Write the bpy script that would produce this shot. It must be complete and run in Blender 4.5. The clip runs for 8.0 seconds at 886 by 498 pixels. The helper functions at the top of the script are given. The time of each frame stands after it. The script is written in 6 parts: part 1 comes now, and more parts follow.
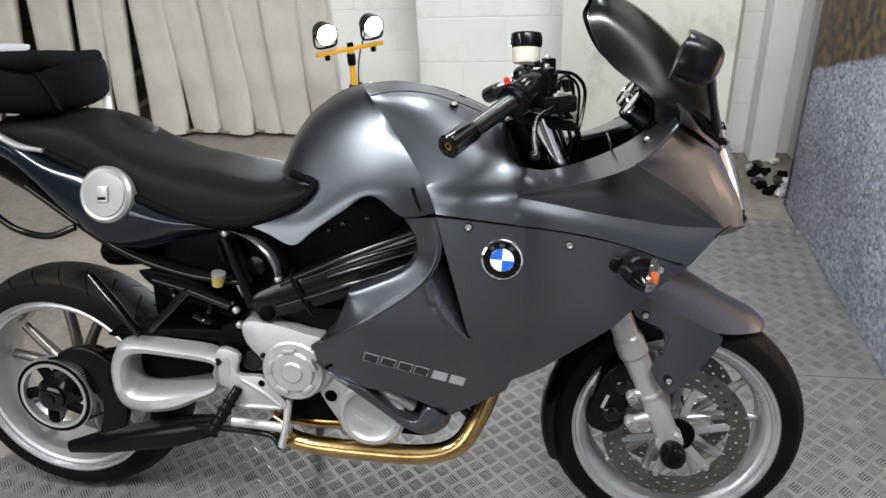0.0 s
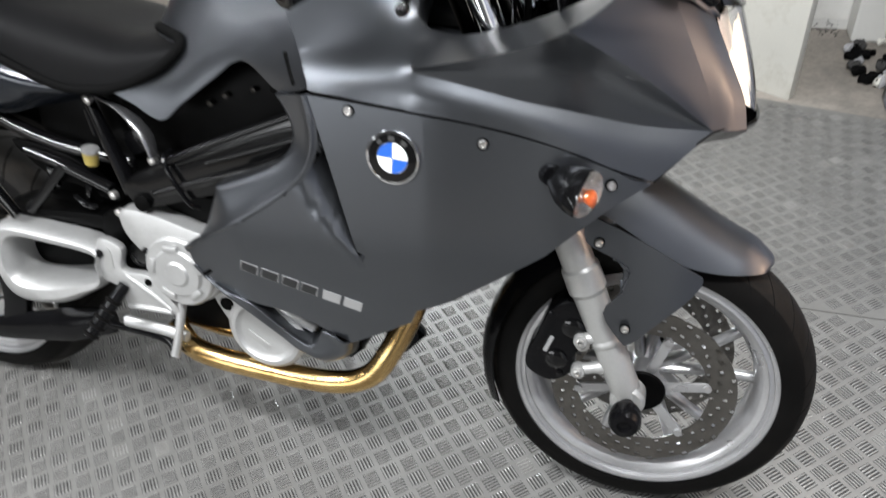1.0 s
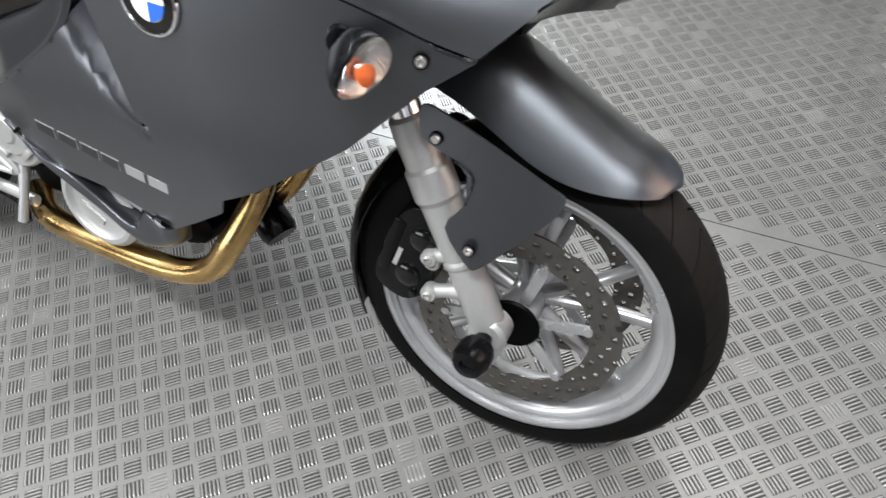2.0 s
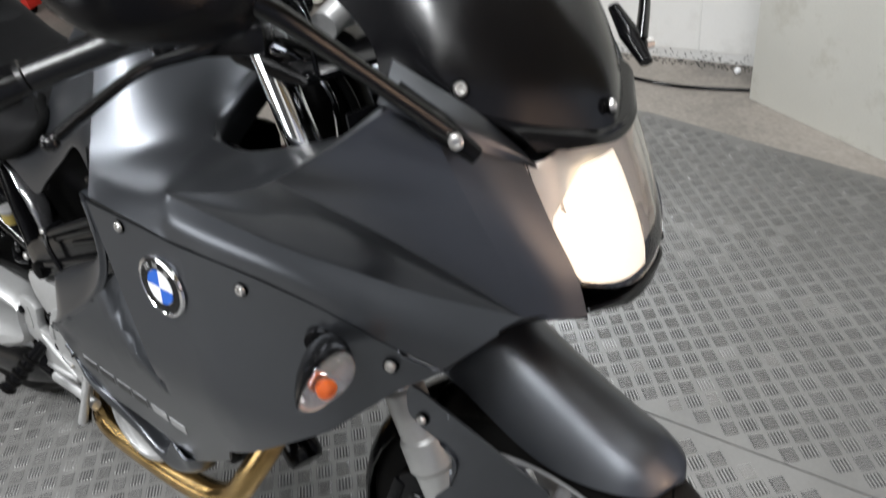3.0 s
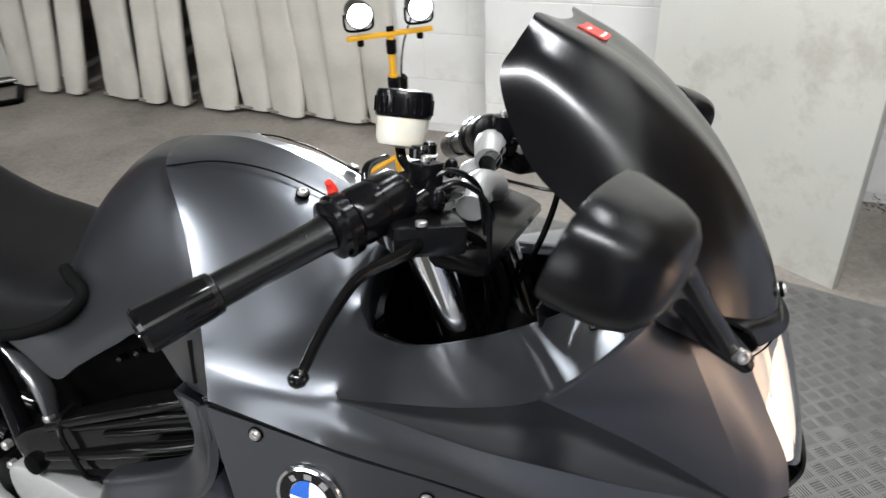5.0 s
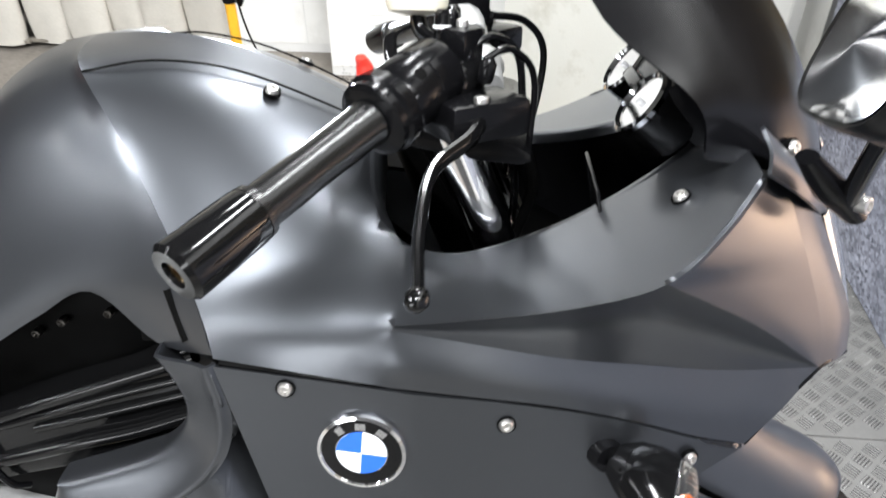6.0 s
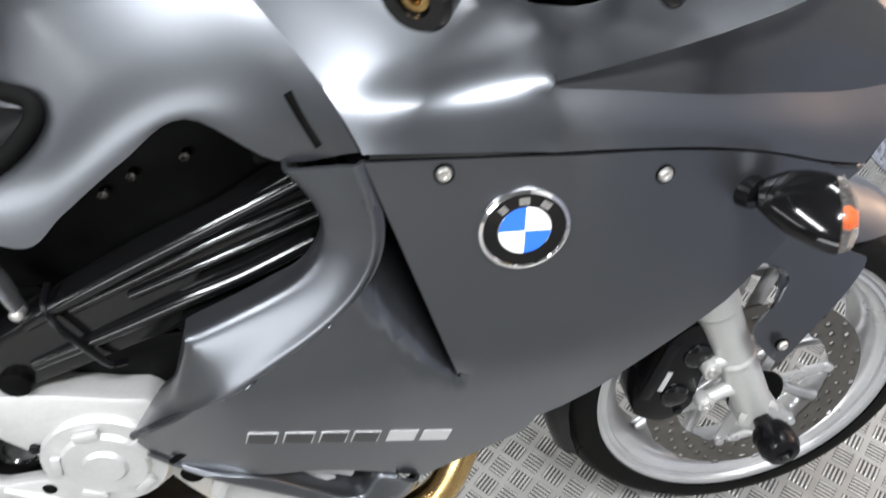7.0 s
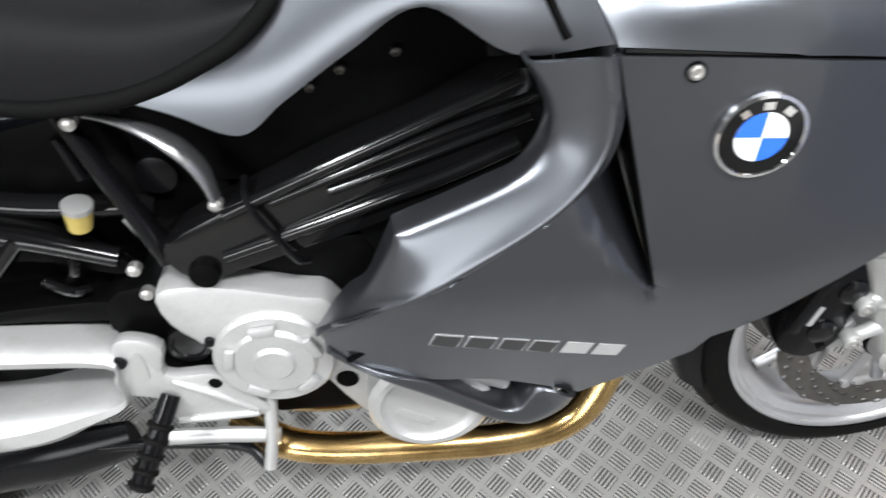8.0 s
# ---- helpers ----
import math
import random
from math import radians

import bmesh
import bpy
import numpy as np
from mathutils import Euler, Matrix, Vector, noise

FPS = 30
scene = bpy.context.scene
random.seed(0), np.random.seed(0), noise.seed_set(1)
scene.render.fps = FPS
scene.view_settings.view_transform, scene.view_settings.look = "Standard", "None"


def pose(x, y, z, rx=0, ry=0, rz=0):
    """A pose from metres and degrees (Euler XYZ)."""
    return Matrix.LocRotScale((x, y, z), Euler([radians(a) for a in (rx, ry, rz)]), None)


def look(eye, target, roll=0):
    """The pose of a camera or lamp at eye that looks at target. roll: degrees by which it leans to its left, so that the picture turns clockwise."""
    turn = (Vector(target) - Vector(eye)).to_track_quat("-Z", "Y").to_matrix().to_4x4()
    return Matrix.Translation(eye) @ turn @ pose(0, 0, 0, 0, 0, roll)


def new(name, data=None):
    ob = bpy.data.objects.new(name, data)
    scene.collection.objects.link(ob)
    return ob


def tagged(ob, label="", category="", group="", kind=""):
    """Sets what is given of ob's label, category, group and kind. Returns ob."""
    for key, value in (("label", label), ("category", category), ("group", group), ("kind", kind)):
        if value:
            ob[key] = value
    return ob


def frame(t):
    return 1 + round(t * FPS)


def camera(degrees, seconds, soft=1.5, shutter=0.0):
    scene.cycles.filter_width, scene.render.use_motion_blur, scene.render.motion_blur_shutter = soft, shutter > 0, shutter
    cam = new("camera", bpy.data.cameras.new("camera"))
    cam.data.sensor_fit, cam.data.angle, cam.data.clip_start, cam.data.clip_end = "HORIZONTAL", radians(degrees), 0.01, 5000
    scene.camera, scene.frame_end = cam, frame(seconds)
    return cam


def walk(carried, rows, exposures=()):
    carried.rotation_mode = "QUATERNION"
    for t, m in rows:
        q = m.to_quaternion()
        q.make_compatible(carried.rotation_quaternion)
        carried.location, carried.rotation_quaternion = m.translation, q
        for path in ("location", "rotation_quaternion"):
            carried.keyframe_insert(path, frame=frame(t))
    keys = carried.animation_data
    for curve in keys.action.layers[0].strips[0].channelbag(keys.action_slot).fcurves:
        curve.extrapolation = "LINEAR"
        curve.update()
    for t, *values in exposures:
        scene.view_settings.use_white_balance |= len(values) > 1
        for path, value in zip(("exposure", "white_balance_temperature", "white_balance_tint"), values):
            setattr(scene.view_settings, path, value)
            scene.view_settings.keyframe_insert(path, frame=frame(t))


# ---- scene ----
cam = camera(62.0, 8.0, shutter=0.35)
PATH = [
    (0, (0.468, -1.36, 1.514), (0.177, 0.36, 0.535), -3.2),
    (0.3, (0.581, -1.269, 1.501), (0.173, 0.404, 0.484), -4.2),
    (0.5, (0.641, -1.201, 1.488), (0.178, 0.424, 0.417), -5.4),
    (1, (0.727, -0.971, 1.349), (0.21, 0.501, 0.097), -4.8),
    (1.2, (0.764, -0.899, 1.293), (0.238, 0.505, -0.03), -4.7),
    (2.3, (1.07, -0.597, 1.182), (0.318, 0.523, -0.294), -7.3),
    (2.5, (1.095, -0.555, 1.209), (0.256, 0.582, -0.206), -8.1),
    (3, (1.087, -0.487, 1.311), (0.061, 0.759, 0.13), -9.7),
    (3.5, (1.06, -0.478, 1.402), (-0.016, 0.835, 0.345), -7.7),
    (4, (1.009, -0.497, 1.451), (-0.016, 0.887, 0.434), -5.5),
    (4.3, (0.941, -0.527, 1.459), (-0.018, 0.904, 0.443), -4.3),
    (4.5, (0.876, -0.554, 1.46), (0.011, 0.931, 0.438), -3.9),
    (4.7, (0.807, -0.587, 1.453), (0.035, 0.948, 0.429), -3.1),
    (5.8, (0.518, -0.567, 1.36), (0.299, 1.041, 0.191), -1.3),
    (6, (0.482, -0.552, 1.343), (0.351, 1.03, 0.127), -0.3),
    (6.5, (0.39, -0.555, 1.293), (0.382, 0.942, -0.034), -2.6),
    (7, (0.267, -0.582, 1.252), (0.39, 0.787, -0.201), -3.9),
    (7.5, (0.18, -0.602, 1.234), (0.334, 0.71, -0.268), -2.5),
    (8, (0.087, -0.598, 1.225), (0.142, 0.689, -0.304), -2.9),
]
walk(cam, [(t, look(eye, target, roll)) for t, eye, target, roll in PATH],
     exposures=[(0, -0.60), (1.2, -0.24), (2.5, -0.34), (3.0, -0.70), (3.5, -0.95), (4.7, -0.74), (5.8, 0.06), (6.5, 0.24), (8, 0.12)])

# ---- world, light, exposure ----
LEAN_DEG, LINE_Y = 11.49, -0.0427
world = bpy.data.worlds.new("world")
scene.world = world
world.use_nodes = True
world.node_tree.nodes["Background"].inputs[0].default_value = (0.75, 0.85, 1.0, 1)
world.node_tree.nodes["Background"].inputs[1].default_value = 0.0015


def tube_lamp(name, x, y, length, watts, color, turn=0):
    """A ceiling tube that runs along y, or turned, and shines down."""
    data = bpy.data.lights.new(name, "AREA")
    data.shape, data.size, data.size_y, data.energy, data.color = "RECTANGLE", 0.16, length, watts, color
    new(name, data).matrix_basis = pose(x, y, 3.05, 0, 0, turn)


COOL, WARM = (0.952, 0.974, 1.0), (1.0, 0.66, 0.40)
tube_lamp("unseen_tube", 0.85, -1.25, 1.5, 185, COOL, 90)
tube_lamp("unseen_tube", 1.15, 0.65, 1.0, 52, COOL)
tube_lamp("unseen_tube", -1.9, -1.50, 2.0, 190, COOL)
# Added unseen tubes: one lifts the back wall, one the far west floor.
tube_lamp("unseen_tube", 0.3, 1.75, 1.0, 50, COOL)
tube_lamp("unseen_tube", -5.0, -1.7, 2.8, 60, COOL)
# Added unseen soft source from the south-west that brightens the tank flank.
data = bpy.data.lights.new("south_soft_light", "AREA")
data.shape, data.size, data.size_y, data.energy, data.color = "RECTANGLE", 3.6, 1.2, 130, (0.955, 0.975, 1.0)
new("south_soft_light", data).matrix_basis = pose(-2.5, -4.52, 1.45, 90, 0, 0)
for n, (x, y) in enumerate(((-0.57, 1.905), (-0.39, 2.055))):
    data = bpy.data.lights.new("work_lamp_beam", "SPOT")
    data.energy, data.spot_size, data.spot_blend, data.color, data.shadow_soft_size = 90, radians(120), 0.8, (0.86, 0.93, 1.0), 0.035
    new("work_lamp_beam", data).matrix_basis = look((x + 0.02, y - 0.03, 0.76), (0.6, -0.6, 0.9))
data = bpy.data.lights.new("headlight_beam", "SPOT")
data.energy, data.spot_size, data.spot_blend, data.color, data.shadow_soft_size = 220, radians(80), 0.8, WARM, 0.04
new("headlight_beam", data).matrix_basis = look((0.905, 0.115, 0.83), (2.5, 0.05, 0.78))


# ---- materials ----
def mat_base(name):
    m = bpy.data.materials.new(name)
    m.use_nodes = True
    return m, m.node_tree, m.node_tree.nodes["Principled BSDF"]


def surface(name, color, rough=0.5, metal=0.0, vary=0.12, scale=6.0, fine=180.0, bump=0.0, bump_scale=300.0,
            rough_vary=0.1, coat=0.0, spec=0.5, tint=None, stains=0.0, stain_color=(0.05, 0.045, 0.04), stain_scale=3.0):
    """A surface whose colour, gloss and relief vary at a broad and a fine scale."""
    m, tree, bsdf = mat_base(name)
    nodes, links = tree.nodes, tree.links
    coords = nodes.new("ShaderNodeTexCoord")
    broad = nodes.new("ShaderNodeTexNoise")
    broad.inputs["Scale"].default_value, broad.inputs["Detail"].default_value = scale, 4
    grain = nodes.new("ShaderNodeTexNoise")
    grain.inputs["Scale"].default_value, grain.inputs["Detail"].default_value = fine, 2
    for n in (broad, grain):
        links.new(coords.outputs["Object"], n.inputs["Vector"])
    mixed = nodes.new("ShaderNodeMath")
    mixed.operation = "MULTIPLY_ADD"
    links.new(grain.outputs["Fac"], mixed.inputs[0])
    mixed.inputs[1].default_value = 0.4
    links.new(broad.outputs["Fac"], mixed.inputs[2])
    ramp = nodes.new("ShaderNodeValToRGB")
    ramp.color_ramp.elements[0].position, ramp.color_ramp.elements[1].position = 0.45, 0.95
    light = tint or tuple(min(1, c * (1 + vary)) for c in color)
    ramp.color_ramp.elements[0].color = (*[c * (1 - vary) for c in color], 1)
    ramp.color_ramp.elements[1].color = (*light, 1)
    links.new(mixed.outputs[0], ramp.inputs[0])
    out = ramp.outputs[0]
    if stains:
        blot = nodes.new("ShaderNodeTexNoise")
        blot.inputs["Scale"].default_value, blot.inputs["Detail"].default_value = stain_scale, 9
        blot.inputs["Roughness"].default_value = 0.7
        links.new(coords.outputs["Object"], blot.inputs["Vector"])
        cut = nodes.new("ShaderNodeMapRange")
        cut.inputs["From Min"].default_value, cut.inputs["From Max"].default_value = 0.52, 0.75
        cut.inputs["To Max"].default_value = stains
        links.new(blot.outputs["Fac"], cut.inputs["Value"])
        mix = nodes.new("ShaderNodeMix")
        mix.data_type = "RGBA"
        links.new(cut.outputs[0], mix.inputs["Factor"])
        links.new(out, mix.inputs["A"])
        mix.inputs["B"].default_value = (*stain_color, 1)
        out = mix.outputs["Result"]
    links.new(out, bsdf.inputs["Base Color"])
    gloss = nodes.new("ShaderNodeMapRange")
    gloss.inputs["To Min"].default_value, gloss.inputs["To Max"].default_value = max(0.02, rough - rough_vary), min(1, rough + rough_vary)
    links.new(broad.outputs["Fac"], gloss.inputs["Value"])
    links.new(gloss.outputs[0], bsdf.inputs["Roughness"])
    bsdf.inputs["Metallic"].default_value = metal
    bsdf.inputs["Coat Weight"].default_value = coat
    bsdf.inputs["Specular IOR Level"].default_value = spec
    bsdf.inputs["Coat Roughness"].default_value = 0.12
    if bump:
        relief = nodes.new("ShaderNodeTexNoise")
        relief.inputs["Scale"].default_value, relief.inputs["Detail"].default_value = bump_scale, 3
        links.new(coords.outputs["Object"], relief.inputs["Vector"])
        b = nodes.new("ShaderNodeBump")
        b.inputs["Strength"].default_value, b.inputs["Distance"].default_value = bump, 0.002
        links.new(relief.outputs["Fac"], b.inputs["Height"])
        links.new(b.outputs[0], bsdf.inputs["Normal"])
    return m


def glow(name, color, strength):
    m, tree, bsdf = mat_base(name)
    bsdf.inputs["Base Color"].default_value = (0.8, 0.8, 0.8, 1)
    bsdf.inputs["Emission Color"].default_value = (*color, 1)
    bsdf.inputs["Emission Strength"].default_value = strength
    return m


def glass(name, color=(1, 1, 1), rough=0.02, ior=1.45):
    m, tree, bsdf = mat_base(name)
    bsdf.inputs["Base Color"].default_value = (*color, 1)
    bsdf.inputs["Roughness"].default_value, bsdf.inputs["IOR"].default_value = rough, ior
    bsdf.inputs["Transmission Weight"].default_value = 1.0
    return m


PAINT = surface("graphite_paint", (0.104, 0.110, 0.121), 0.31, 0.92, vary=0.06, scale=3, fine=2500, rough_vary=0.04, bump=0.03, bump_scale=2500, coat=0.18)
BLACK_SATIN = surface("satin_black", (0.003, 0.003, 0.0034), 0.18, 0.0, vary=0.2, rough_vary=0.05, spec=0.15, bump=0.03, bump_scale=900)
SCREEN_BLACK = surface("smoked_screen", (0.0025, 0.0025, 0.003), 0.19, 0.0, vary=0.2, rough_vary=0.04, spec=0.34, bump=0.02, bump_scale=900)
MIRROR_BLACK = surface("matt_black_plastic", (0.003, 0.003, 0.0035), 0.25, 0.0, vary=0.2, rough_vary=0.05, spec=0.20, bump=0.03, bump_scale=900)
BLACK_GLOSS = surface("gloss_black", (0.003, 0.003, 0.0032), 0.10, 0.0, vary=0.2, rough_vary=0.04, spec=0.36)
# Black of engine parts, also laid into recesses as their shade.
BLACK_PART = surface("black_part_and_shade", (0.0016, 0.0016, 0.0016), 0.38, 0.0, vary=0.3, scale=20, rough_vary=0.12, spec=0.035)
RUBBER = surface("tyre_rubber", (0.0040, 0.0038, 0.0036), 0.65, 0.0, vary=0.3, scale=10, spec=0.05, bump=0.1, bump_scale=500, stains=0.5, stain_color=(0.009, 0.008, 0.007), stain_scale=8)
FRAME_BLACK = surface("frame_black_enamel", (0.003, 0.003, 0.0032), 0.13, 0.0, vary=0.2, rough_vary=0.04, spec=0.36, bump=0.03, bump_scale=900)
TREAD = surface("dusty_tread_rubber", (0.0075, 0.0068, 0.006), 0.6, 0.0, vary=0.3, scale=7, spec=0.08, bump=0.1, bump_scale=500, stains=0.6, stain_color=(0.035, 0.028, 0.022), stain_scale=6)
GRIP = surface("grip_rubber", (0.004, 0.004, 0.004), 0.26, 0.0, vary=0.2, spec=0.45, bump=0.05, bump_scale=600)
VINYL = surface("seat_vinyl", (0.005, 0.005, 0.0053), 0.50, 0.0, vary=0.15, spec=0.07, bump=0.25, bump_scale=700)
CLOTH = surface("bag_cloth", (0.004, 0.004, 0.004), 0.9, 0.0, spec=0.03, vary=0.3, bump=0.6, bump_scale=500)
CAST = surface("cast_aluminium", (0.42, 0.42, 0.415), 0.42, 0.6, vary=0.08, scale=14, bump=0.12, bump_scale=700, rough_vary=0.1, stains=0.35, stain_color=(0.2, 0.19, 0.18), stain_scale=14)
RIM = surface("rim_silver", (0.46, 0.46, 0.465), 0.3, 0.7, vary=0.06, scale=12, rough_vary=0.08, stains=0.25, stain_color=(0.25, 0.24, 0.23), stain_scale=20)
FORK = surface("fork_grey", (0.38, 0.38, 0.37), 0.42, 0.5, vary=0.06, scale=10, rough_vary=0.08, stains=0.2, stain_color=(0.25, 0.24, 0.22), stain_scale=20)
DISC = surface("disc_steel", (0.15, 0.142, 0.13), 0.38, 0.9, vary=0.12, scale=30, rough_vary=0.1)
CHROME = surface("chrome", (0.85, 0.85, 0.86), 0.08, 1.0, vary=0.03, rough_vary=0.04)
GOLD = surface("heat_tinted_pipe", (0.42, 0.26, 0.09), 0.24, 1.0, vary=0.25, scale=12, rough_vary=0.1, tint=(0.60, 0.42, 0.19), stains=0.7, stain_color=(0.16, 0.07, 0.02), stain_scale=9)
SCREW = surface("stainless_screw", (0.55, 0.54, 0.52), 0.3, 0.9, vary=0.1, rough_vary=0.08)
RED = surface("red_paint", (0.5, 0.025, 0.015), 0.4, 0.0, vary=0.15, rough_vary=0.1)
YELLOW = surface("yellow_paint", (0.75, 0.38, 0.02), 0.4, 0.0, vary=0.1, rough_vary=0.1)
BLUE = surface("blue_enamel", (0.02, 0.105, 0.46), 0.2, 0.0, vary=0.05)
WHITE = surface("white_enamel", (0.8, 0.8, 0.8), 0.2, 0.0, vary=0.03)
GREY_PRINT = surface("silver_print", (0.42, 0.42, 0.42), 0.35, 0.5, vary=0.05)
DARK_PRINT = surface("dark_print", (0.012, 0.012, 0.013), 0.4, 0.0, vary=0.1)
FLUID_CUP = surface("milky_plastic", (0.55, 0.54, 0.50), 0.25, 0.0, vary=0.06, tint=(0.60, 0.54, 0.40), scale=40)
FLUID = surface("yellow_fluid", (0.30, 0.23, 0.06), 0.3, 0.0, vary=0.1)
PIPING = surface("seat_piping", (0.003, 0.003, 0.003), 0.75, 0.0, spec=0.04)
TAIL = surface("blue_black_paint", (0.008, 0.011, 0.017), 0.2, 0.4, vary=0.1, coat=0.3)
CAPMAT = surface("brushed_cap", (0.31, 0.307, 0.303), 0.35, 0.6, vary=0.05)
LENS = glass("clear_lens", (0.98, 0.97, 0.95), 0.02)
CLEAR = surface("ribbed_clear_plastic", (0.75, 0.74, 0.72), 0.18, 0.0, vary=0.1, scale=60)
AMBER = surface("amber_bulb", (0.9, 0.16, 0.02), 0.3)
HEADLIGHT_SHEET = glow("headlight_sheet", (1.0, 0.84, 0.66), 1.9)
REFLECTOR = surface("bright_reflector", (0.8, 0.76, 0.70), 0.28, 0.35, vary=0.03, rough_vary=0.04)
CLEAR_BOWL = surface("indicator_bowl", (0.62, 0.61, 0.59), 0.2, 0.8, vary=0.03, rough_vary=0.04)
STEEL = surface("tread_steel", (0.19, 0.186, 0.176), 0.5, 0.5, vary=0.12, scale=5, fine=120, bump=0.1, bump_scale=250, rough_vary=0.1, stains=0.6, stain_color=(0.14, 0.135, 0.13), stain_scale=3)
CONCRETE = surface("worn_concrete", (0.23, 0.207, 0.180), 0.70, 0.0, vary=0.4, scale=1.6, fine=60, bump=0.4, bump_scale=90, stains=0.75, stain_color=(0.085, 0.080, 0.075), stain_scale=2.4)
BLOCKWORK = surface("painted_block", (0.74, 0.735, 0.71), 0.55, 0.0, vary=0.04, scale=3, bump=0.4, bump_scale=70, stains=0.4, stain_color=(0.42, 0.40, 0.36), stain_scale=4)
MORTAR = surface("painted_mortar", (0.66, 0.655, 0.635), 0.6, 0.0, vary=0.05, bump=0.3, bump_scale=120)
STRIP = surface("padded_strip_cloth", (0.50, 0.475, 0.425), 0.8, 0.0, vary=0.14, scale=5, bump=0.6, bump_scale=60, stains=0.5, stain_color=(0.38, 0.34, 0.28), stain_scale=3)
BOARD = surface("scuffed_board", (0.62, 0.61, 0.555), 0.5, 0.0, vary=0.08, scale=2, bump=0.15, bump_scale=40, stains=0.9, stain_color=(0.36, 0.33, 0.26), stain_scale=3.4)
GRIME_AND_GAPS = surface("grime_and_gap_shade", (0.028, 0.027, 0.026), 0.75, 0.0, vary=0.4, scale=9, fine=200)
LUG = surface("worn_lug_steel", (0.29, 0.285, 0.272), 0.40, 0.5, vary=0.15, scale=4, fine=90, rough_vary=0.1, stains=0.5, stain_color=(0.12, 0.115, 0.11), stain_scale=4)
BRACKET = surface("polished_bracket", (0.32, 0.32, 0.33), 0.22, 0.9, vary=0.1, rough_vary=0.08)
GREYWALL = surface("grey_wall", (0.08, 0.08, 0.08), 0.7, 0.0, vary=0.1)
# Near-black: the unlit store's darkness is put into this wall colour.
WALL_SHADE = surface("store_wall_shade", (0.02, 0.02, 0.02), 0.8, 0.0, vary=0.2)
CEIL = surface("ceiling_paint", (0.08, 0.08, 0.08), 0.8, 0.0, vary=0.05)


# ---- mesh helpers ----
def part(name, bm, material, parent, label="", smooth=True, solid=0.0, sharp=38, fair=0, zone=None):
    mesh = bpy.data.meshes.new(name)
    bmesh.ops.recalc_face_normals(bm, faces=bm.faces)
    if fair:
        held = {v for e in bm.edges if e.is_boundary or e.calc_face_angle(0.0) > radians(sharp) for v in e.verts}
        if zone is not None:
            held = {v for v in bm.verts if not zone(v.co)} | {v for e in bm.edges if e.is_boundary for v in e.verts}
        free = [v for v in bm.verts if v not in held]
        for _ in range(fair):
            bmesh.ops.smooth_vert(bm, verts=free, factor=0.5, use_axis_x=True, use_axis_y=True, use_axis_z=True)
    bm.edges.index_update()
    rims = [e.index for e in bm.edges if e.is_boundary]
    bm.to_mesh(mesh)
    bm.free()
    if smooth:
        mesh.polygons.foreach_set("use_smooth", [True] * len(mesh.polygons))
        mesh.set_sharp_from_angle(angle=radians(sharp))
        for i in rims:
            mesh.edges[i].use_edge_sharp = True
    ob = new(name, mesh)
    for one in (material if isinstance(material, (list, tuple)) else [material]):
        mesh.materials.append(one)
    if parent is not None:
        ob.parent = parent
    if solid:
        mod = ob.modifiers.new("thickness", "SOLIDIFY")
        mod.thickness, mod.offset = solid, -1.0
    if label:
        ob["label"] = label
    return ob


def spline(pts, n=6, closed=False):
    """A smooth curve through the points, n steps between neighbours."""
    pts = [Vector(p) for p in pts]
    out, count = [], len(pts)
    for i in range(count if closed else count - 1):
        p1, p2 = pts[i], pts[(i + 1) % count]
        p0 = pts[i - 1] if closed or i else p1 * 2 - p2
        p3 = pts[(i + 2) % count] if closed or i + 2 < count else p2 * 2 - p1
        for k in range(n):
            t = k / n
            out.append(0.5 * ((2 * p1) + (p2 - p0) * t + (2 * p0 - 5 * p1 + 4 * p2 - p3) * t * t + (3 * p1 - p0 - 3 * p2 + p3) * t ** 3))
    if not closed:
        out.append(pts[-1].copy())
    return out


def loft(rings, closed=True, cap=True, bm=None):
    bm = bm or bmesh.new()
    vs = [[bm.verts.new(p) for p in ring] for ring in rings]
    n = len(vs[0])
    for a, b in zip(vs, vs[1:]):
        for i in range(n if closed else n - 1):
            j = (i + 1) % n
            bm.faces.new((a[i], a[j], b[j], b[i]))
    if cap and closed:
        bm.faces.new(vs[0][::-1])
        bm.faces.new(vs[-1])
    return bm


def tube(pts, radius, seg=12, n=5, bm=None, smooth=True, flat=1.0):
    """A round bar along a path; radius may be a list, one for each given point."""
    raw = [Vector(p) for p in pts]
    path = spline(raw, n) if smooth and len(raw) > 2 else raw
    radii = radius if isinstance(radius, (list, tuple)) else [radius] * len(raw)
    rs = [float(v) for v in np.interp(np.linspace(0, len(raw) - 1, len(path)), range(len(raw)), radii)]
    up = Vector((0.13, 0.21, 0.97))
    rings = []
    for i, p in enumerate(path):
        d = (path[min(i + 1, len(path) - 1)] - path[max(i - 1, 0)]).normalized()
        a = d.cross(up)
        if a.length < 0.05:
            a = d.cross(Vector((1, 0, 0)))
        a.normalize()
        b = a.cross(d)
        up = b
        rings.append([p + rs[i] * (math.cos(q) * a + flat * math.sin(q) * b) for q in [2 * math.pi * k / seg for k in range(seg)]])
    return loft(rings, bm=bm)


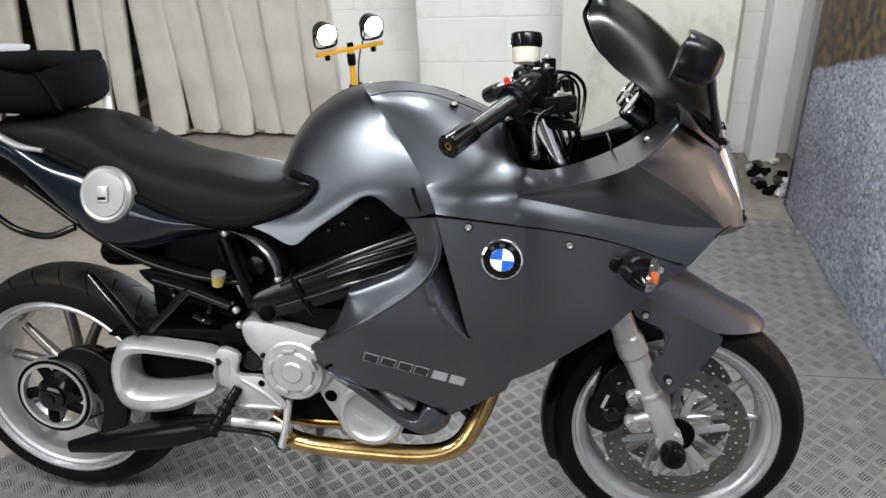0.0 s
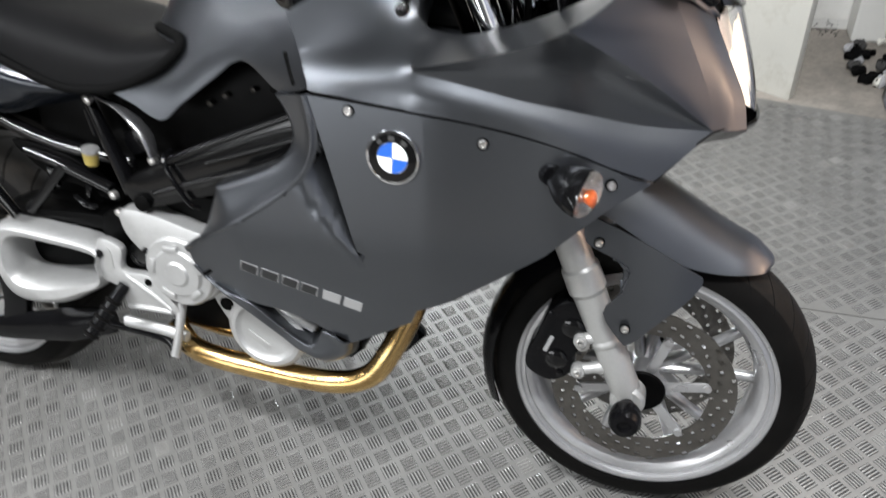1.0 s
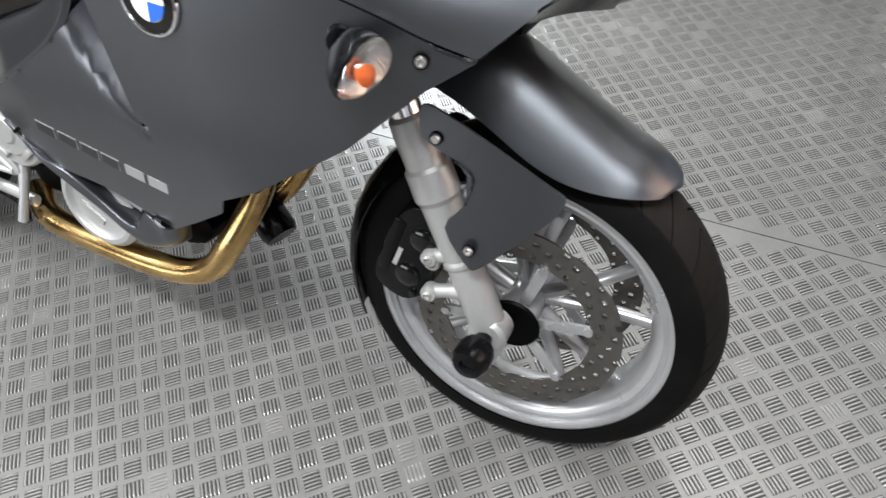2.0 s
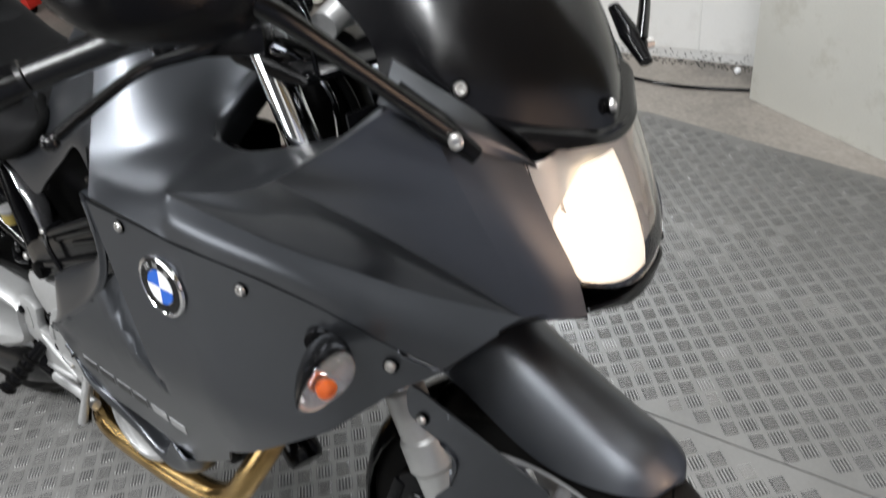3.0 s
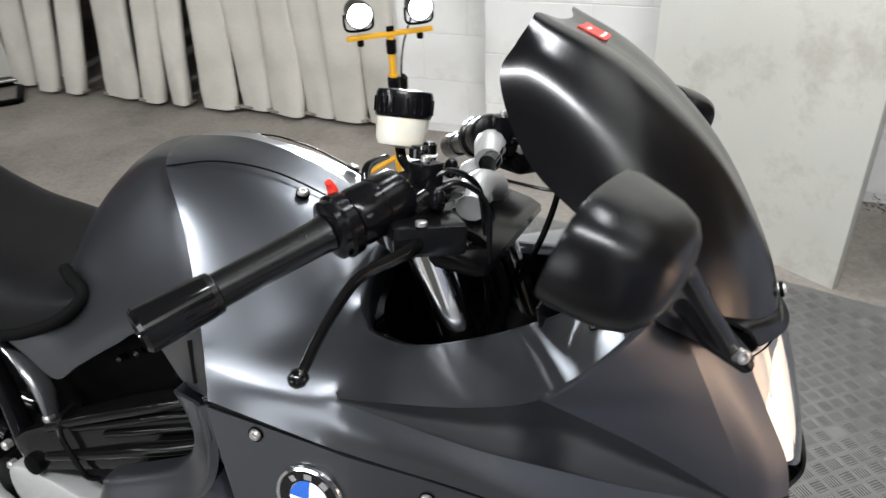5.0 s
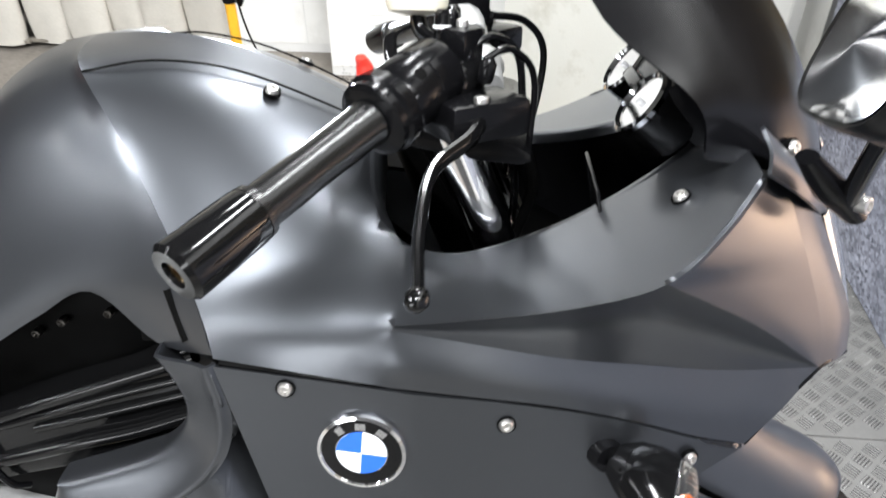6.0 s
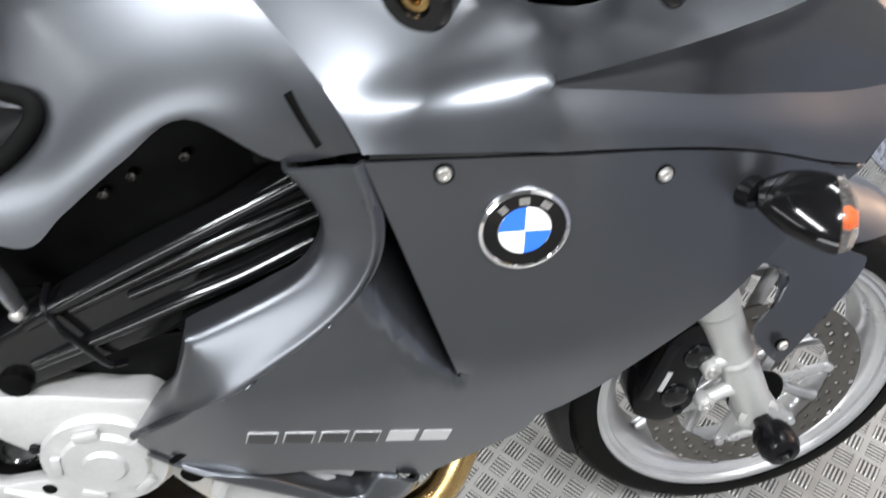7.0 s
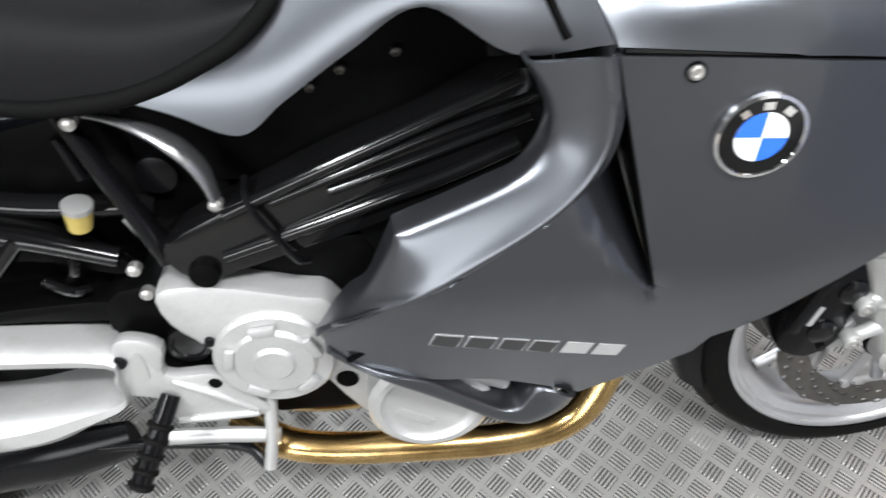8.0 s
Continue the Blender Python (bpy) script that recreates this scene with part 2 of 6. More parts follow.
def lathe(profile, origin, axis, seg=32, bm=None, closed_profile=False):
    """Turns (radius, along) pairs round an axis."""
    o, d = Vector(origin), Vector(axis).normalized()
    a = d.cross(Vector((0, 0, 1)))
    if a.length < 0.1:
        a = d.cross(Vector((1, 0, 0)))
    a.normalize()
    b = d.cross(a)
    bm = bm or bmesh.new()
    rows = []
    for r, h in profile:
        rows.append([bm.verts.new(o + d * h + max(r, 1e-5) * (math.cos(q) * a + math.sin(q) * b)) for q in [2 * math.pi * k / seg for k in range(seg)]])
    pairs = list(zip(rows, rows[1:])) + ([(rows[-1], rows[0])] if closed_profile else [])
    for u, v in pairs:
        for i in range(seg):
            j = (i + 1) % seg
            bm.faces.new((u[i], u[j], v[j], v[i]))
    if not closed_profile:
        for row, r in ((rows[0], profile[0][0]), (rows[-1], profile[-1][0])):
            if r > 1e-4:
                bm.faces.new(row)
    bmesh.ops.remove_doubles(bm, verts=bm.verts, dist=2e-5)
    return bm


def block(size, centre, bevel=0.0, turn=None, bm=None):
    """A box with softened edges."""
    own = bmesh.new()
    bmesh.ops.create_cube(own, size=1.0)
    bmesh.ops.scale(own, vec=size, verts=own.verts)
    if bevel:
        bmesh.ops.bevel(own, geom=own.edges[:], offset=bevel, segments=2, profile=0.6, affect="EDGES")
    m = Matrix.Translation(centre) @ (turn if turn is not None else Matrix.Identity(4))
    bmesh.ops.transform(own, matrix=m, verts=own.verts)
    if bm is None:
        return own
    return join(bm, own)


def join(bm, other):
    mesh = bpy.data.meshes.new("joined")
    other.to_mesh(mesh)
    other.free()
    bm.from_mesh(mesh)
    bpy.data.meshes.remove(mesh)
    return bm


def prism(outline, y0, y1, bevel=0.0, bm=None):
    """A plate: an outline in x and z, from y0 to y1, with softened rims."""
    own = bmesh.new()
    low = [own.verts.new((x, y0, z)) for x, z in outline]
    face = own.faces.new(low)
    got = bmesh.ops.extrude_face_region(own, geom=[face])
    bmesh.ops.translate(own, vec=(0, y1 - y0, 0), verts=[v for v in got["geom"] if isinstance(v, bmesh.types.BMVert)])
    if bevel:
        rim = [e for e in own.edges if abs(e.verts[0].co.y - e.verts[1].co.y) < 1e-6]
        bmesh.ops.bevel(own, geom=rim, offset=bevel, segments=2, profile=0.6, affect="EDGES")
    if bm is None:
        return own
    return join(bm, own)


def sheet(outline, lateral, step=0.03, sign=-1):
    """A curved panel: an outline in x and z cut into small cells, each corner pushed out to lateral(x, z)."""
    bm = bmesh.new()
    bm.faces.new([bm.verts.new((p[0], 0, p[1])) for p in outline])
    bmesh.ops.triangulate(bm, faces=bm.faces[:])
    xs, zs = [p[0] for p in outline], [p[1] for p in outline]
    for axis, lo, hi in ((0, min(xs), max(xs)), (2, min(zs), max(zs))):
        k = math.ceil(lo / step)
        while k * step < hi:
            co, no = [0, 0, 0], [0, 0, 0]
            co[axis], no[axis] = k * step, 1
            bmesh.ops.bisect_plane(bm, geom=bm.verts[:] + bm.edges[:] + bm.faces[:], plane_co=co, plane_no=no, dist=1e-5)
            k += 1
    bmesh.ops.dissolve_limit(bm, angle_limit=0.01, verts=[], edges=[])
    for v in bm.verts:
        v.co.y = sign * lateral(v.co.x, v.co.z)
    bmesh.ops.remove_doubles(bm, verts=bm.verts, dist=1e-5)
    bmesh.ops.triangulate(bm, faces=bm.faces[:])
    return bm


def patch(grid, n=6, sign=1, bm=None):
    """A smooth skin through a grid of points: rows of equal length."""
    rows = [spline([(x, sign * y, z) for x, y, z in row], n) for row in grid]
    cols = [spline([row[i] for row in rows], n) for i in range(len(rows[0]))]
    return loft(cols, closed=False, cap=False, bm=bm)


def curve2(pts, n=5, closed=False):
    return [(p.x, p.y) for p in spline([(x, z, 0) for x, z in pts], n, closed)]


def screw(p, d, parent, r=0.0068):
    """A round-headed screw in a dark dish."""
    head = part("screw", lathe([(r, -0.004), (r, 0.002), (r * 0.75, 0.0042), (r * 0.5, 0.0042), (r * 0.4, 0.0015)], p, d, 16), SCREW, parent)
    part("dish", lathe([(r * 1.12, -0.003), (r * 1.15, 0.0012), (r * 1.25, 0.0012), (r * 1.28, -0.003)], p, d, 18), BLACK_PART, head)
    return head


CLEAR.node_tree.nodes["Principled BSDF"].inputs["Transmission Weight"].default_value = 0.9


def print_of_road():
    """A photographic print: dark speckled asphalt below, dry grass above a slanting verge."""
    m, tree, bsdf = mat_base("road_print")
    nodes, links = tree.nodes, tree.links
    coords = nodes.new("ShaderNodeTexCoord")
    split = nodes.new("ShaderNodeSeparateXYZ")
    links.new(coords.outputs["Object"], split.inputs[0])
    edge = nodes.new("ShaderNodeMath")
    edge.operation = "MULTIPLY_ADD"
    links.new(split.outputs["Y"], edge.inputs[0])
    edge.inputs[1].default_value = 0.35
    links.new(split.outputs["Z"], edge.inputs[2])
    wave = nodes.new("ShaderNodeTexNoise")
    wave.inputs["Scale"].default_value, wave.inputs["Detail"].default_value = 9, 6
    links.new(coords.outputs["Object"], wave.inputs["Vector"])
    wob = nodes.new("ShaderNodeMath")
    wob.operation = "MULTIPLY_ADD"
    links.new(wave.outputs["Fac"], wob.inputs[0])
    wob.inputs[1].default_value = 0.05
    links.new(edge.outputs[0], wob.inputs[2])
    cut = nodes.new("ShaderNodeMapRange")
    cut.inputs["From Min"].default_value, cut.inputs["From Max"].default_value = 1.255, 1.275
    links.new(wob.outputs[0], cut.inputs["Value"])
    speck = nodes.new("ShaderNodeTexVoronoi")
    speck.inputs["Scale"].default_value = 90
    links.new(coords.outputs["Object"], speck.inputs["Vector"])
    road = nodes.new("ShaderNodeValToRGB")
    road.color_ramp.elements[0].color, road.color_ramp.elements[1].color = (0.045, 0.047, 0.065, 1), (0.34, 0.35, 0.41, 1)
    patchy = nodes.new("ShaderNodeTexNoise")
    patchy.inputs["Scale"].default_value, patchy.inputs["Detail"].default_value = 2.2, 7
    links.new(coords.outputs["Object"], patchy.inputs["Vector"])
    blend = nodes.new("ShaderNodeMath")
    blend.operation = "MULTIPLY"
    links.new(speck.outputs["Color"], blend.inputs[0])
    links.new(patchy.outputs["Fac"], blend.inputs[1])
    gain = nodes.new("ShaderNodeMath")
    gain.operation = "MULTIPLY"
    links.new(blend.outputs[0], gain.inputs[0])
    gain.inputs[1].default_value = 2.0
    links.new(gain.outputs[0], road.inputs[0])
    blades = nodes.new("ShaderNodeTexNoise")
    blades.inputs["Scale"].default_value, blades.inputs["Detail"].default_value = 22, 8
    links.new(coords.outputs["Object"], blades.inputs["Vector"])
    grass = nodes.new("ShaderNodeValToRGB")
    grass.color_ramp.elements[0].color, grass.color_ramp.elements[1].color = (0.015, 0.013, 0.008, 1), (0.16, 0.10, 0.03, 1)
    grass.color_ramp.elements[0].position, grass.color_ramp.elements[1].position = 0.42, 0.72
    links.new(blades.outputs["Fac"], grass.inputs[0])
    mix = nodes.new("ShaderNodeMix")
    mix.data_type = "RGBA"
    links.new(cut.outputs[0], mix.inputs["Factor"])
    links.new(road.outputs[0], mix.inputs["A"])
    links.new(grass.outputs[0], mix.inputs["B"])
    links.new(mix.outputs["Result"], bsdf.inputs["Base Color"])
    bsdf.inputs["Roughness"].default_value = 0.35
    return m


ROAD_PRINT = print_of_road()
FOAM_EDGE = surface("grey_trim", (0.35, 0.35, 0.36), 0.6)


# ---- the setting ----
def structure(name, bm, material, label, parent=None, smooth=False):
    return tagged(part(name, bm, material, parent, "", smooth), label, name.split("_")[0], kind="structure")


def wall_box(name, x0, x1, y0, y1, z0, z1, material, label):
    bm = block((x1 - x0, y1 - y0, z1 - z0), ((x0 + x1) / 2, (y0 + y1) / 2, (z0 + z1) / 2))
    return structure(name, bm, material, label)


ROOM_TOP, SLAB = 3.2, -0.006
bm = bmesh.new()
bmesh.ops.create_grid(bm, x_segments=40, y_segments=40, size=6.4)
bmesh.ops.translate(bm, vec=(-1.6, 1.0, SLAB), verts=bm.verts)
floor = structure("floor", bm, CONCRETE, "worn grey-brown concrete workshop floor with stains")
# Unseen ceiling, near-black so that little light bounces back down.
wall_box("ceiling", -7.5, 4.5, -5.0, 7.0, ROOM_TOP, ROOM_TOP + 0.1, CEIL, "unseen workshop ceiling, kept dark to limit bounced light")
# Unseen south wall; opening and frame are added to house the soft light.
bm = bmesh.new()
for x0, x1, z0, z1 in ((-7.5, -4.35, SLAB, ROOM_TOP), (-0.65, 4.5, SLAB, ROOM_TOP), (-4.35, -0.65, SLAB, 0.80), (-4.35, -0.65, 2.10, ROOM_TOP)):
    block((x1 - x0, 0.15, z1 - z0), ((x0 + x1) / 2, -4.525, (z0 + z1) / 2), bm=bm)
structure("wall_south", bm, GREYWALL, "unseen grey wall, its opening added for the south light")
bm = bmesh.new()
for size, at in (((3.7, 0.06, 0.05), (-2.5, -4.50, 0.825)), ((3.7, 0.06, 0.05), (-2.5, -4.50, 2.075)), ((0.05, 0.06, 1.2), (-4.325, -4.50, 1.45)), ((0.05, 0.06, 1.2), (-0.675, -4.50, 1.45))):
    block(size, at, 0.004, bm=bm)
structure("window_1", bm, BLOCKWORK, "white frame added round the unseen south light")
wall_box("wall_west", -7.0, -6.85, 2.6, 6.0, SLAB, ROOM_TOP, WALL_SHADE, "store wall with the room's darkness put into its colour")
# Unseen wall, added; its grey darkens what the fairing reflects.
wall_box("wall_west_front", -7.0, -6.85, -4.45, 2.6, SLAB, ROOM_TOP, GREYWALL, "unseen grey wall added to darken the paint's reflections")
wall_box("wall_store", -6.85, 1.66, 5.6, 5.75, SLAB, ROOM_TOP, WALL_SHADE, "far store wall behind the strips, darkness put into its colour")
wall_box("wall_east", 1.66, 1.81, -4.45, 5.6, SLAB, ROOM_TOP, BLOCKWORK, "white painted side wall")
wall_back = wall_box("wall_back", -0.24, 1.66, 2.412, 2.60, SLAB, ROOM_TOP, MORTAR, "white painted blockwork wall")
wall_side = wall_box("wall_recess", -0.85, -0.24, 2.652, 2.80, SLAB, ROOM_TOP, MORTAR, "white painted blockwork wall beside the strips")
wall_return = wall_box("wall_return", -0.24, -0.20, 2.60, 2.80, SLAB, ROOM_TOP, MORTAR, "white painted return of the wall")
wall_store_pier = wall_box("wall_pier", -4.35, -3.42, 2.95, 3.10, SLAB, ROOM_TOP, MORTAR, "grey painted blockwork pier in the store")
wall_box("lintel", -6.85, -0.85, 2.50, 2.75, 2.35, ROOM_TOP, BLOCKWORK, "white beam that carries the strips")
# white column in the corner, with rounded arrises
structure("column", block((0.13, 0.13, ROOM_TOP - SLAB), (1.505, 2.345, (ROOM_TOP + SLAB) / 2), 0.012), BLOCKWORK, "white painted corner column")


# steel tread plates: a rotated sheet with raised five-bar lugs
def inside(p, outline):
    hit, n = False, len(outline)
    for i in range(n):
        (x0, y0), (x1, y1) = outline[i], outline[(i + 1) % n]
        if (y0 > p[1]) != (y1 > p[1]) and p[0] < (x1 - x0) * (p[1] - y0) / (y1 - y0) + x0:
            hit = not hit
    return hit


def tread_plate(name, outline, x0, y0, turn, label):
    bm = bmesh.new()
    face = bm.faces.new([bm.verts.new((x, y, 0.0)) for x, y in outline])
    got = bmesh.ops.extrude_face_region(bm, geom=[face])
    bmesh.ops.translate(bm, vec=(0, 0, SLAB), verts=[v for v in got["geom"] if isinstance(v, bmesh.types.BMVert)])
    plate = structure(name, bm, STEEL, label)
    px, py, verts, faces, slots = 0.0612, 0.0590, [], [], []
    c, s = math.cos(turn), math.sin(turn)
    cd, sd = math.cos(turn + math.pi / 4), math.sin(turn + math.pi / 4)  # bars lie on the lattice's diagonals
    xs, ys = [p[0] for p in outline], [p[1] for p in outline]
    reach = 80
    shape = [(-0.0168, 0.0), (-0.0130, -0.0019), (0.0130, -0.0019), (0.0168, 0.0), (0.0130, 0.0019), (-0.0130, 0.0019)]
    for i in range(-reach, reach):
        for j in range(-reach, reach):
            for kind, ox, oy in ((0, 0.0, 0.0), (1, 0.5, 0.5)):
                gx, gy = (i + ox) * px, (j + oy) * py
                wx, wy = x0 + c * gx - s * gy, y0 + s * gx + c * gy
                if not (min(xs) < wx < max(xs) and min(ys) < wy < max(ys)) or not all(inside((wx + ex, wy + ey), outline) for ex in (-0.024, 0.024) for ey in (-0.024, 0.024)):
                    continue
                # Dark quad under the bars: packed dirt plus the gaps' shade as colour.
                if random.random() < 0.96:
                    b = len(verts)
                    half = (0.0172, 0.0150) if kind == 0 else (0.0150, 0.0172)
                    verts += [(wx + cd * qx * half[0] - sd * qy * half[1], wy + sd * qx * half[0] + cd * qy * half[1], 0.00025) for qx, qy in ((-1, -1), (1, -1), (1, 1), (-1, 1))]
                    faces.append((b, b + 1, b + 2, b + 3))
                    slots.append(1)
                wear = 0.0013 + 0.0009 * random.random()
                for k in range(-2, 3):
                    base = len(verts)
                    for lx, ly in shape:
                        ax, ay = (k * 0.0070 + ly, lx) if kind == 0 else (lx, k * 0.0070 + ly)
                        verts.append((wx + cd * ax - sd * ay, wy + sd * ax + cd * ay, -0.0002))
                    for lx in (-0.0110, 0.0110):
                        for ly in (-0.0012, 0.0012):
                            ax, ay = (k * 0.0070 + ly, lx) if kind == 0 else (lx, k * 0.0070 + ly)
                            verts.append((wx + cd * ax - sd * ay, wy + sd * ax + cd * ay, wear))
                    b = base
                    faces += [(b, b + 1, b + 6), (b, b + 6, b + 7), (b, b + 7, b + 5), (b + 1, b + 2, b + 8, b + 6), (b + 2, b + 3, b + 8), (b + 3, b + 9, b + 8), (b + 3, b + 4, b + 9), (b + 4, b + 5, b + 7, b + 9), (b + 6, b + 8, b + 9, b + 7)]
                    slots += [0] * 9
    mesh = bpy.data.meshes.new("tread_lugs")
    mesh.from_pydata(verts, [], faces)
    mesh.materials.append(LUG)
    mesh.materials.append(GRIME_AND_GAPS)
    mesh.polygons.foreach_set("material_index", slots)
    lugs = new("tread_lugs", mesh)
    lugs.parent = plate
    lugs["kind"], lugs["label"] = "stuff", "raised five-bar tread lugs"
    return plate


tread_plate("tread_plate_near", [(-2.6, -1.5), (-1.1, 0.0), (-0.50, 0.588), (1.655, 0.5632), (1.655, -2.4), (-2.6, -2.4)], 0.015, -0.479, radians(-2.0), "worn steel tread plate floor")
tread_plate("tread_plate_far", [(-0.15, 0.587), (1.655, 0.5660), (1.655, 1.57), (0.23, 1.905), (-0.15, 1.96)], 0.045, 0.61, radians(-6.0), "second sheet of worn steel tread plate")

# blocks of the painted walls, each a piece of its own
def block_mesh(w, name):
    bm = block((w - 0.004, 0.03, 0.221), (0, 0, 0), 0.0025)
    mesh = bpy.data.meshes.new(name)
    bm.to_mesh(mesh)
    bm.free()
    mesh.materials.append(BLOCKWORK)
    return mesh


def lay_blocks(wall, x0, x1, face_y, rows, length=0.45):
    full, made = block_mesh(length, "block"), {}
    for r in range(rows):
        x = x0 - (length / 2 if r % 2 else 0.0)
        while x < x1 - 0.02:
            a, b = max(x, x0), min(x + length, x1)
            if b - a > 0.03:
                w = round(b - a, 3)
                mesh = full if abs(w - length) < 0.002 else made.setdefault(w, None) or made.update({w: block_mesh(w, "block")}) or made[w]
                ob = new("block", mesh)
                ob.parent = wall
                ob.location = ((a + b) / 2, face_y + 0.0005 * math.sin(r * 3.1 + x * 7), SLAB + 0.04 + 0.1125 + r * 0.225)
            x += length


lay_blocks(wall_back, -0.24, 1.44, 2.4245, 14)
lay_blocks(wall_side, -0.85, -0.24, 2.6645, 14)
lay_blocks(wall_store_pier, -4.35, -3.42, 2.9625, 14)


# ---- the motorcycle ----
bike = new("motorcycle")
bike.matrix_basis = pose(0, LINE_Y, 0, -LEAN_DEG, 0, 0)
tagged(bike, "dark grey faired sports touring motorcycle leaning on its stand, headlight lit", "motorcycle")

RA, FA = Vector((-0.765, 0.0, 0.313)), Vector((0.757, 0.0, 0.2945))
RR, FR = 0.312, 0.292


def side_width(x, z):
    """Half width of the fairing's lower side."""
    return 0.264 - 0.30 * max(0.0, x - 0.42) ** 1.26 - 0.29 * max(0.0, 0.62 - z) ** 1.09 - 0.50 * max(0.0, 0.10 - x) ** 1.5


def fork_at(z, y=-0.11):
    """A point of the fork's centre line at a height."""
    return Vector((0.735 - 0.42 * (z - 0.308), y, z))


# -- wheels --
def tyre(centre, r, half, bead, name, material, parent, grooves, twist):
    """A tyre with a rounded crown and slanting tread grooves."""
    prof, steps = [], 26
    for i in range(steps + 1):
        a = math.pi * (i / steps) - math.pi / 2
        w = half * math.sin(a)
        h = bead + (r - bead) * max(0.0, math.cos(a)) ** 0.8
        prof.append((w, h, a))
    seg = grooves * 36
    bm = bmesh.new()
    rows, cuts = [], set()
    for m, (w, h, a) in enumerate(prof):
        ring = []
        for k in range(seg):
            q = 2 * math.pi * (k / seg - twist * abs(a) ** 1.4 / grooves)
            depth = 0.0
            if 0.08 < abs(a) < 1.0 and (k + (18 if a < 0 else 0)) % 36 == 0:
                depth = 0.005
                cuts.add((m, k))
            rr = h - depth
            ring.append(bm.verts.new(centre + Vector((rr * math.cos(q), w, rr * math.sin(q)))))
        rows.append(ring)
    for m, (u, v) in enumerate(zip(rows, rows[1:])):
        crown = abs(prof[m][2] + prof[m + 1][2]) / 2 < 1.0
        for i in range(seg):
            j = (i + 1) % seg
            face = bm.faces.new((u[i], u[j], v[j], v[i]))
            # Groove faces take the black rubber, so their shade is in the colour.
            face.material_index = 1 if crown and not cuts & {(m, i), (m, j), (m + 1, i), (m + 1, j)} else 0
    made = part(name, bm, material, parent, "worn black road tyre with a dusty tread")
    made.data.materials.append(TREAD)
    return made


def ring_rim(centre, r, half, parent, seg=96):
    near_lip = [(r - 0.003, -half - 0.002), (r + 0.002, -half + 0.002), (r - 0.004, -half + 0.012), (r - 0.018, -half + 0.022), (r - 0.030, -half * 0.45)]
    inner_lip = [(r - 0.043, -half * 0.45), (r - 0.035, -half * 0.72), (r - 0.030, -half + 0.010), (r - 0.0215, -half + 0.0075), (r - 0.0205, -half + 0.0025), (r - 0.013, -half + 0.0045), (r - 0.0115, -half - 0.0005), (r - 0.006, -half - 0.002)]
    prof = near_lip + [(a, -b) for a, b in near_lip[::-1]] + [(a, -b) for a, b in inner_lip[::-1]] + inner_lip
    return part("rim", lathe(prof, centre, (0, 1, 0), seg, closed_profile=True), RIM, parent, "silver cast rim")


def spoke(centre, angle, r0, r1, w, depth, bend, parent, material):
    """One cast spoke, wider at its root, with a rounded section."""
    rings = []
    for i in range(7):
        t = i / 6
        r = r0 + (r1 - r0) * t
        a = angle + bend * t
        ww, dd = w * (1.15 - 0.5 * t + 0.35 * t * t), depth * (1.1 - 0.35 * t)
        c, s = math.cos(a), math.sin(a)
        o = centre + Vector((r * c, 0, r * s))
        tang = Vector((-s, 0, c))
        rings.append([o + tang * (ww * math.cos(q)) + Vector((0, dd * math.sin(q), 0)) for q in [2 * math.pi * k / 10 for k in range(10)]])
    return part("spoke", loft(rings), material, parent)


def brake_disc(centre, y, r0, r1, parent, seg=90):
    """A drilled brake disc: the holes go through."""
    bm = bmesh.new()
    rows = [[bm.verts.new(centre + Vector(((r0 + (r1 - r0) * k / 6) * math.cos(2 * math.pi * i / seg), y, (r0 + (r1 - r0) * k / 6) * math.sin(2 * math.pi * i / seg)))) for i in range(seg)] for k in range(7)]
    holes = []
    for k in range(6):
        for i in range(seg):
            j = (i + 1) % seg
            face = bm.faces.new((rows[k][i], rows[k][j], rows[k + 1][j], rows[k + 1][i]))
            if (i - 2 * k) % 6 == 0:
                holes.append(face)
    bmesh.ops.inset_individual(bm, faces=holes, thickness=0.0016)
    bmesh.ops.delete(bm, geom=holes, context="FACES")
    return part("brake_disc", bm, DISC, parent, "drilled steel brake disc", smooth=False, solid=0.004)


front_wheel = part("front_wheel", lathe([(0.032, -0.07), (0.036, -0.05), (0.03, -0.02), (0.03, 0.02), (0.036, 0.05), (0.032, 0.07)], FA, (0, 1, 0), 28), RIM, bike, "cast aluminium front wheel")
tyre(FA, FR, 0.058, 0.231, "tyre", RUBBER, front_wheel, 30, 0.75)
ring_rim(FA, 0.235, 0.052, front_wheel)
for k in range(5):
    for off in (-0.13, 0.13):
        spoke(FA, 2 * math.pi * k / 5 + 0.35 + off * 1.2, 0.03, 0.198, 0.0105, 0.012, off * 0.9, front_wheel, RIM)
for y in (-0.066, 0.066):
    brake_disc(FA, y, 0.116, 0.162, front_wheel)
    bm = bmesh.new()
    for k in range(6):
        a = 2 * math.pi * k / 6 + 0.2
        o = FA + Vector((0.075 * math.cos(a), y * 0.97, 0.075 * math.sin(a)))
        join(bm, block((0.072, 0.006, 0.018), o, 0.002, Matrix.Rotation(-a, 4, "Y")))
        lathe([(0.007, -0.005), (0.007, 0.005)], FA + Vector((0.113 * math.cos(a), y, 0.113 * math.sin(a))), (0, 1, 0), 10, bm)
    part("disc_carrier", bm, RIM, front_wheel)
    part("hub_seal", lathe([(0.020, -0.005), (0.040, -0.004), (0.043, 0.0), (0.040, 0.004), (0.020, 0.005)], FA + Vector((0, y * 1.12, 0)), (0, 1, 0), 24), BLACK_PART, front_wheel, "black hub seal")

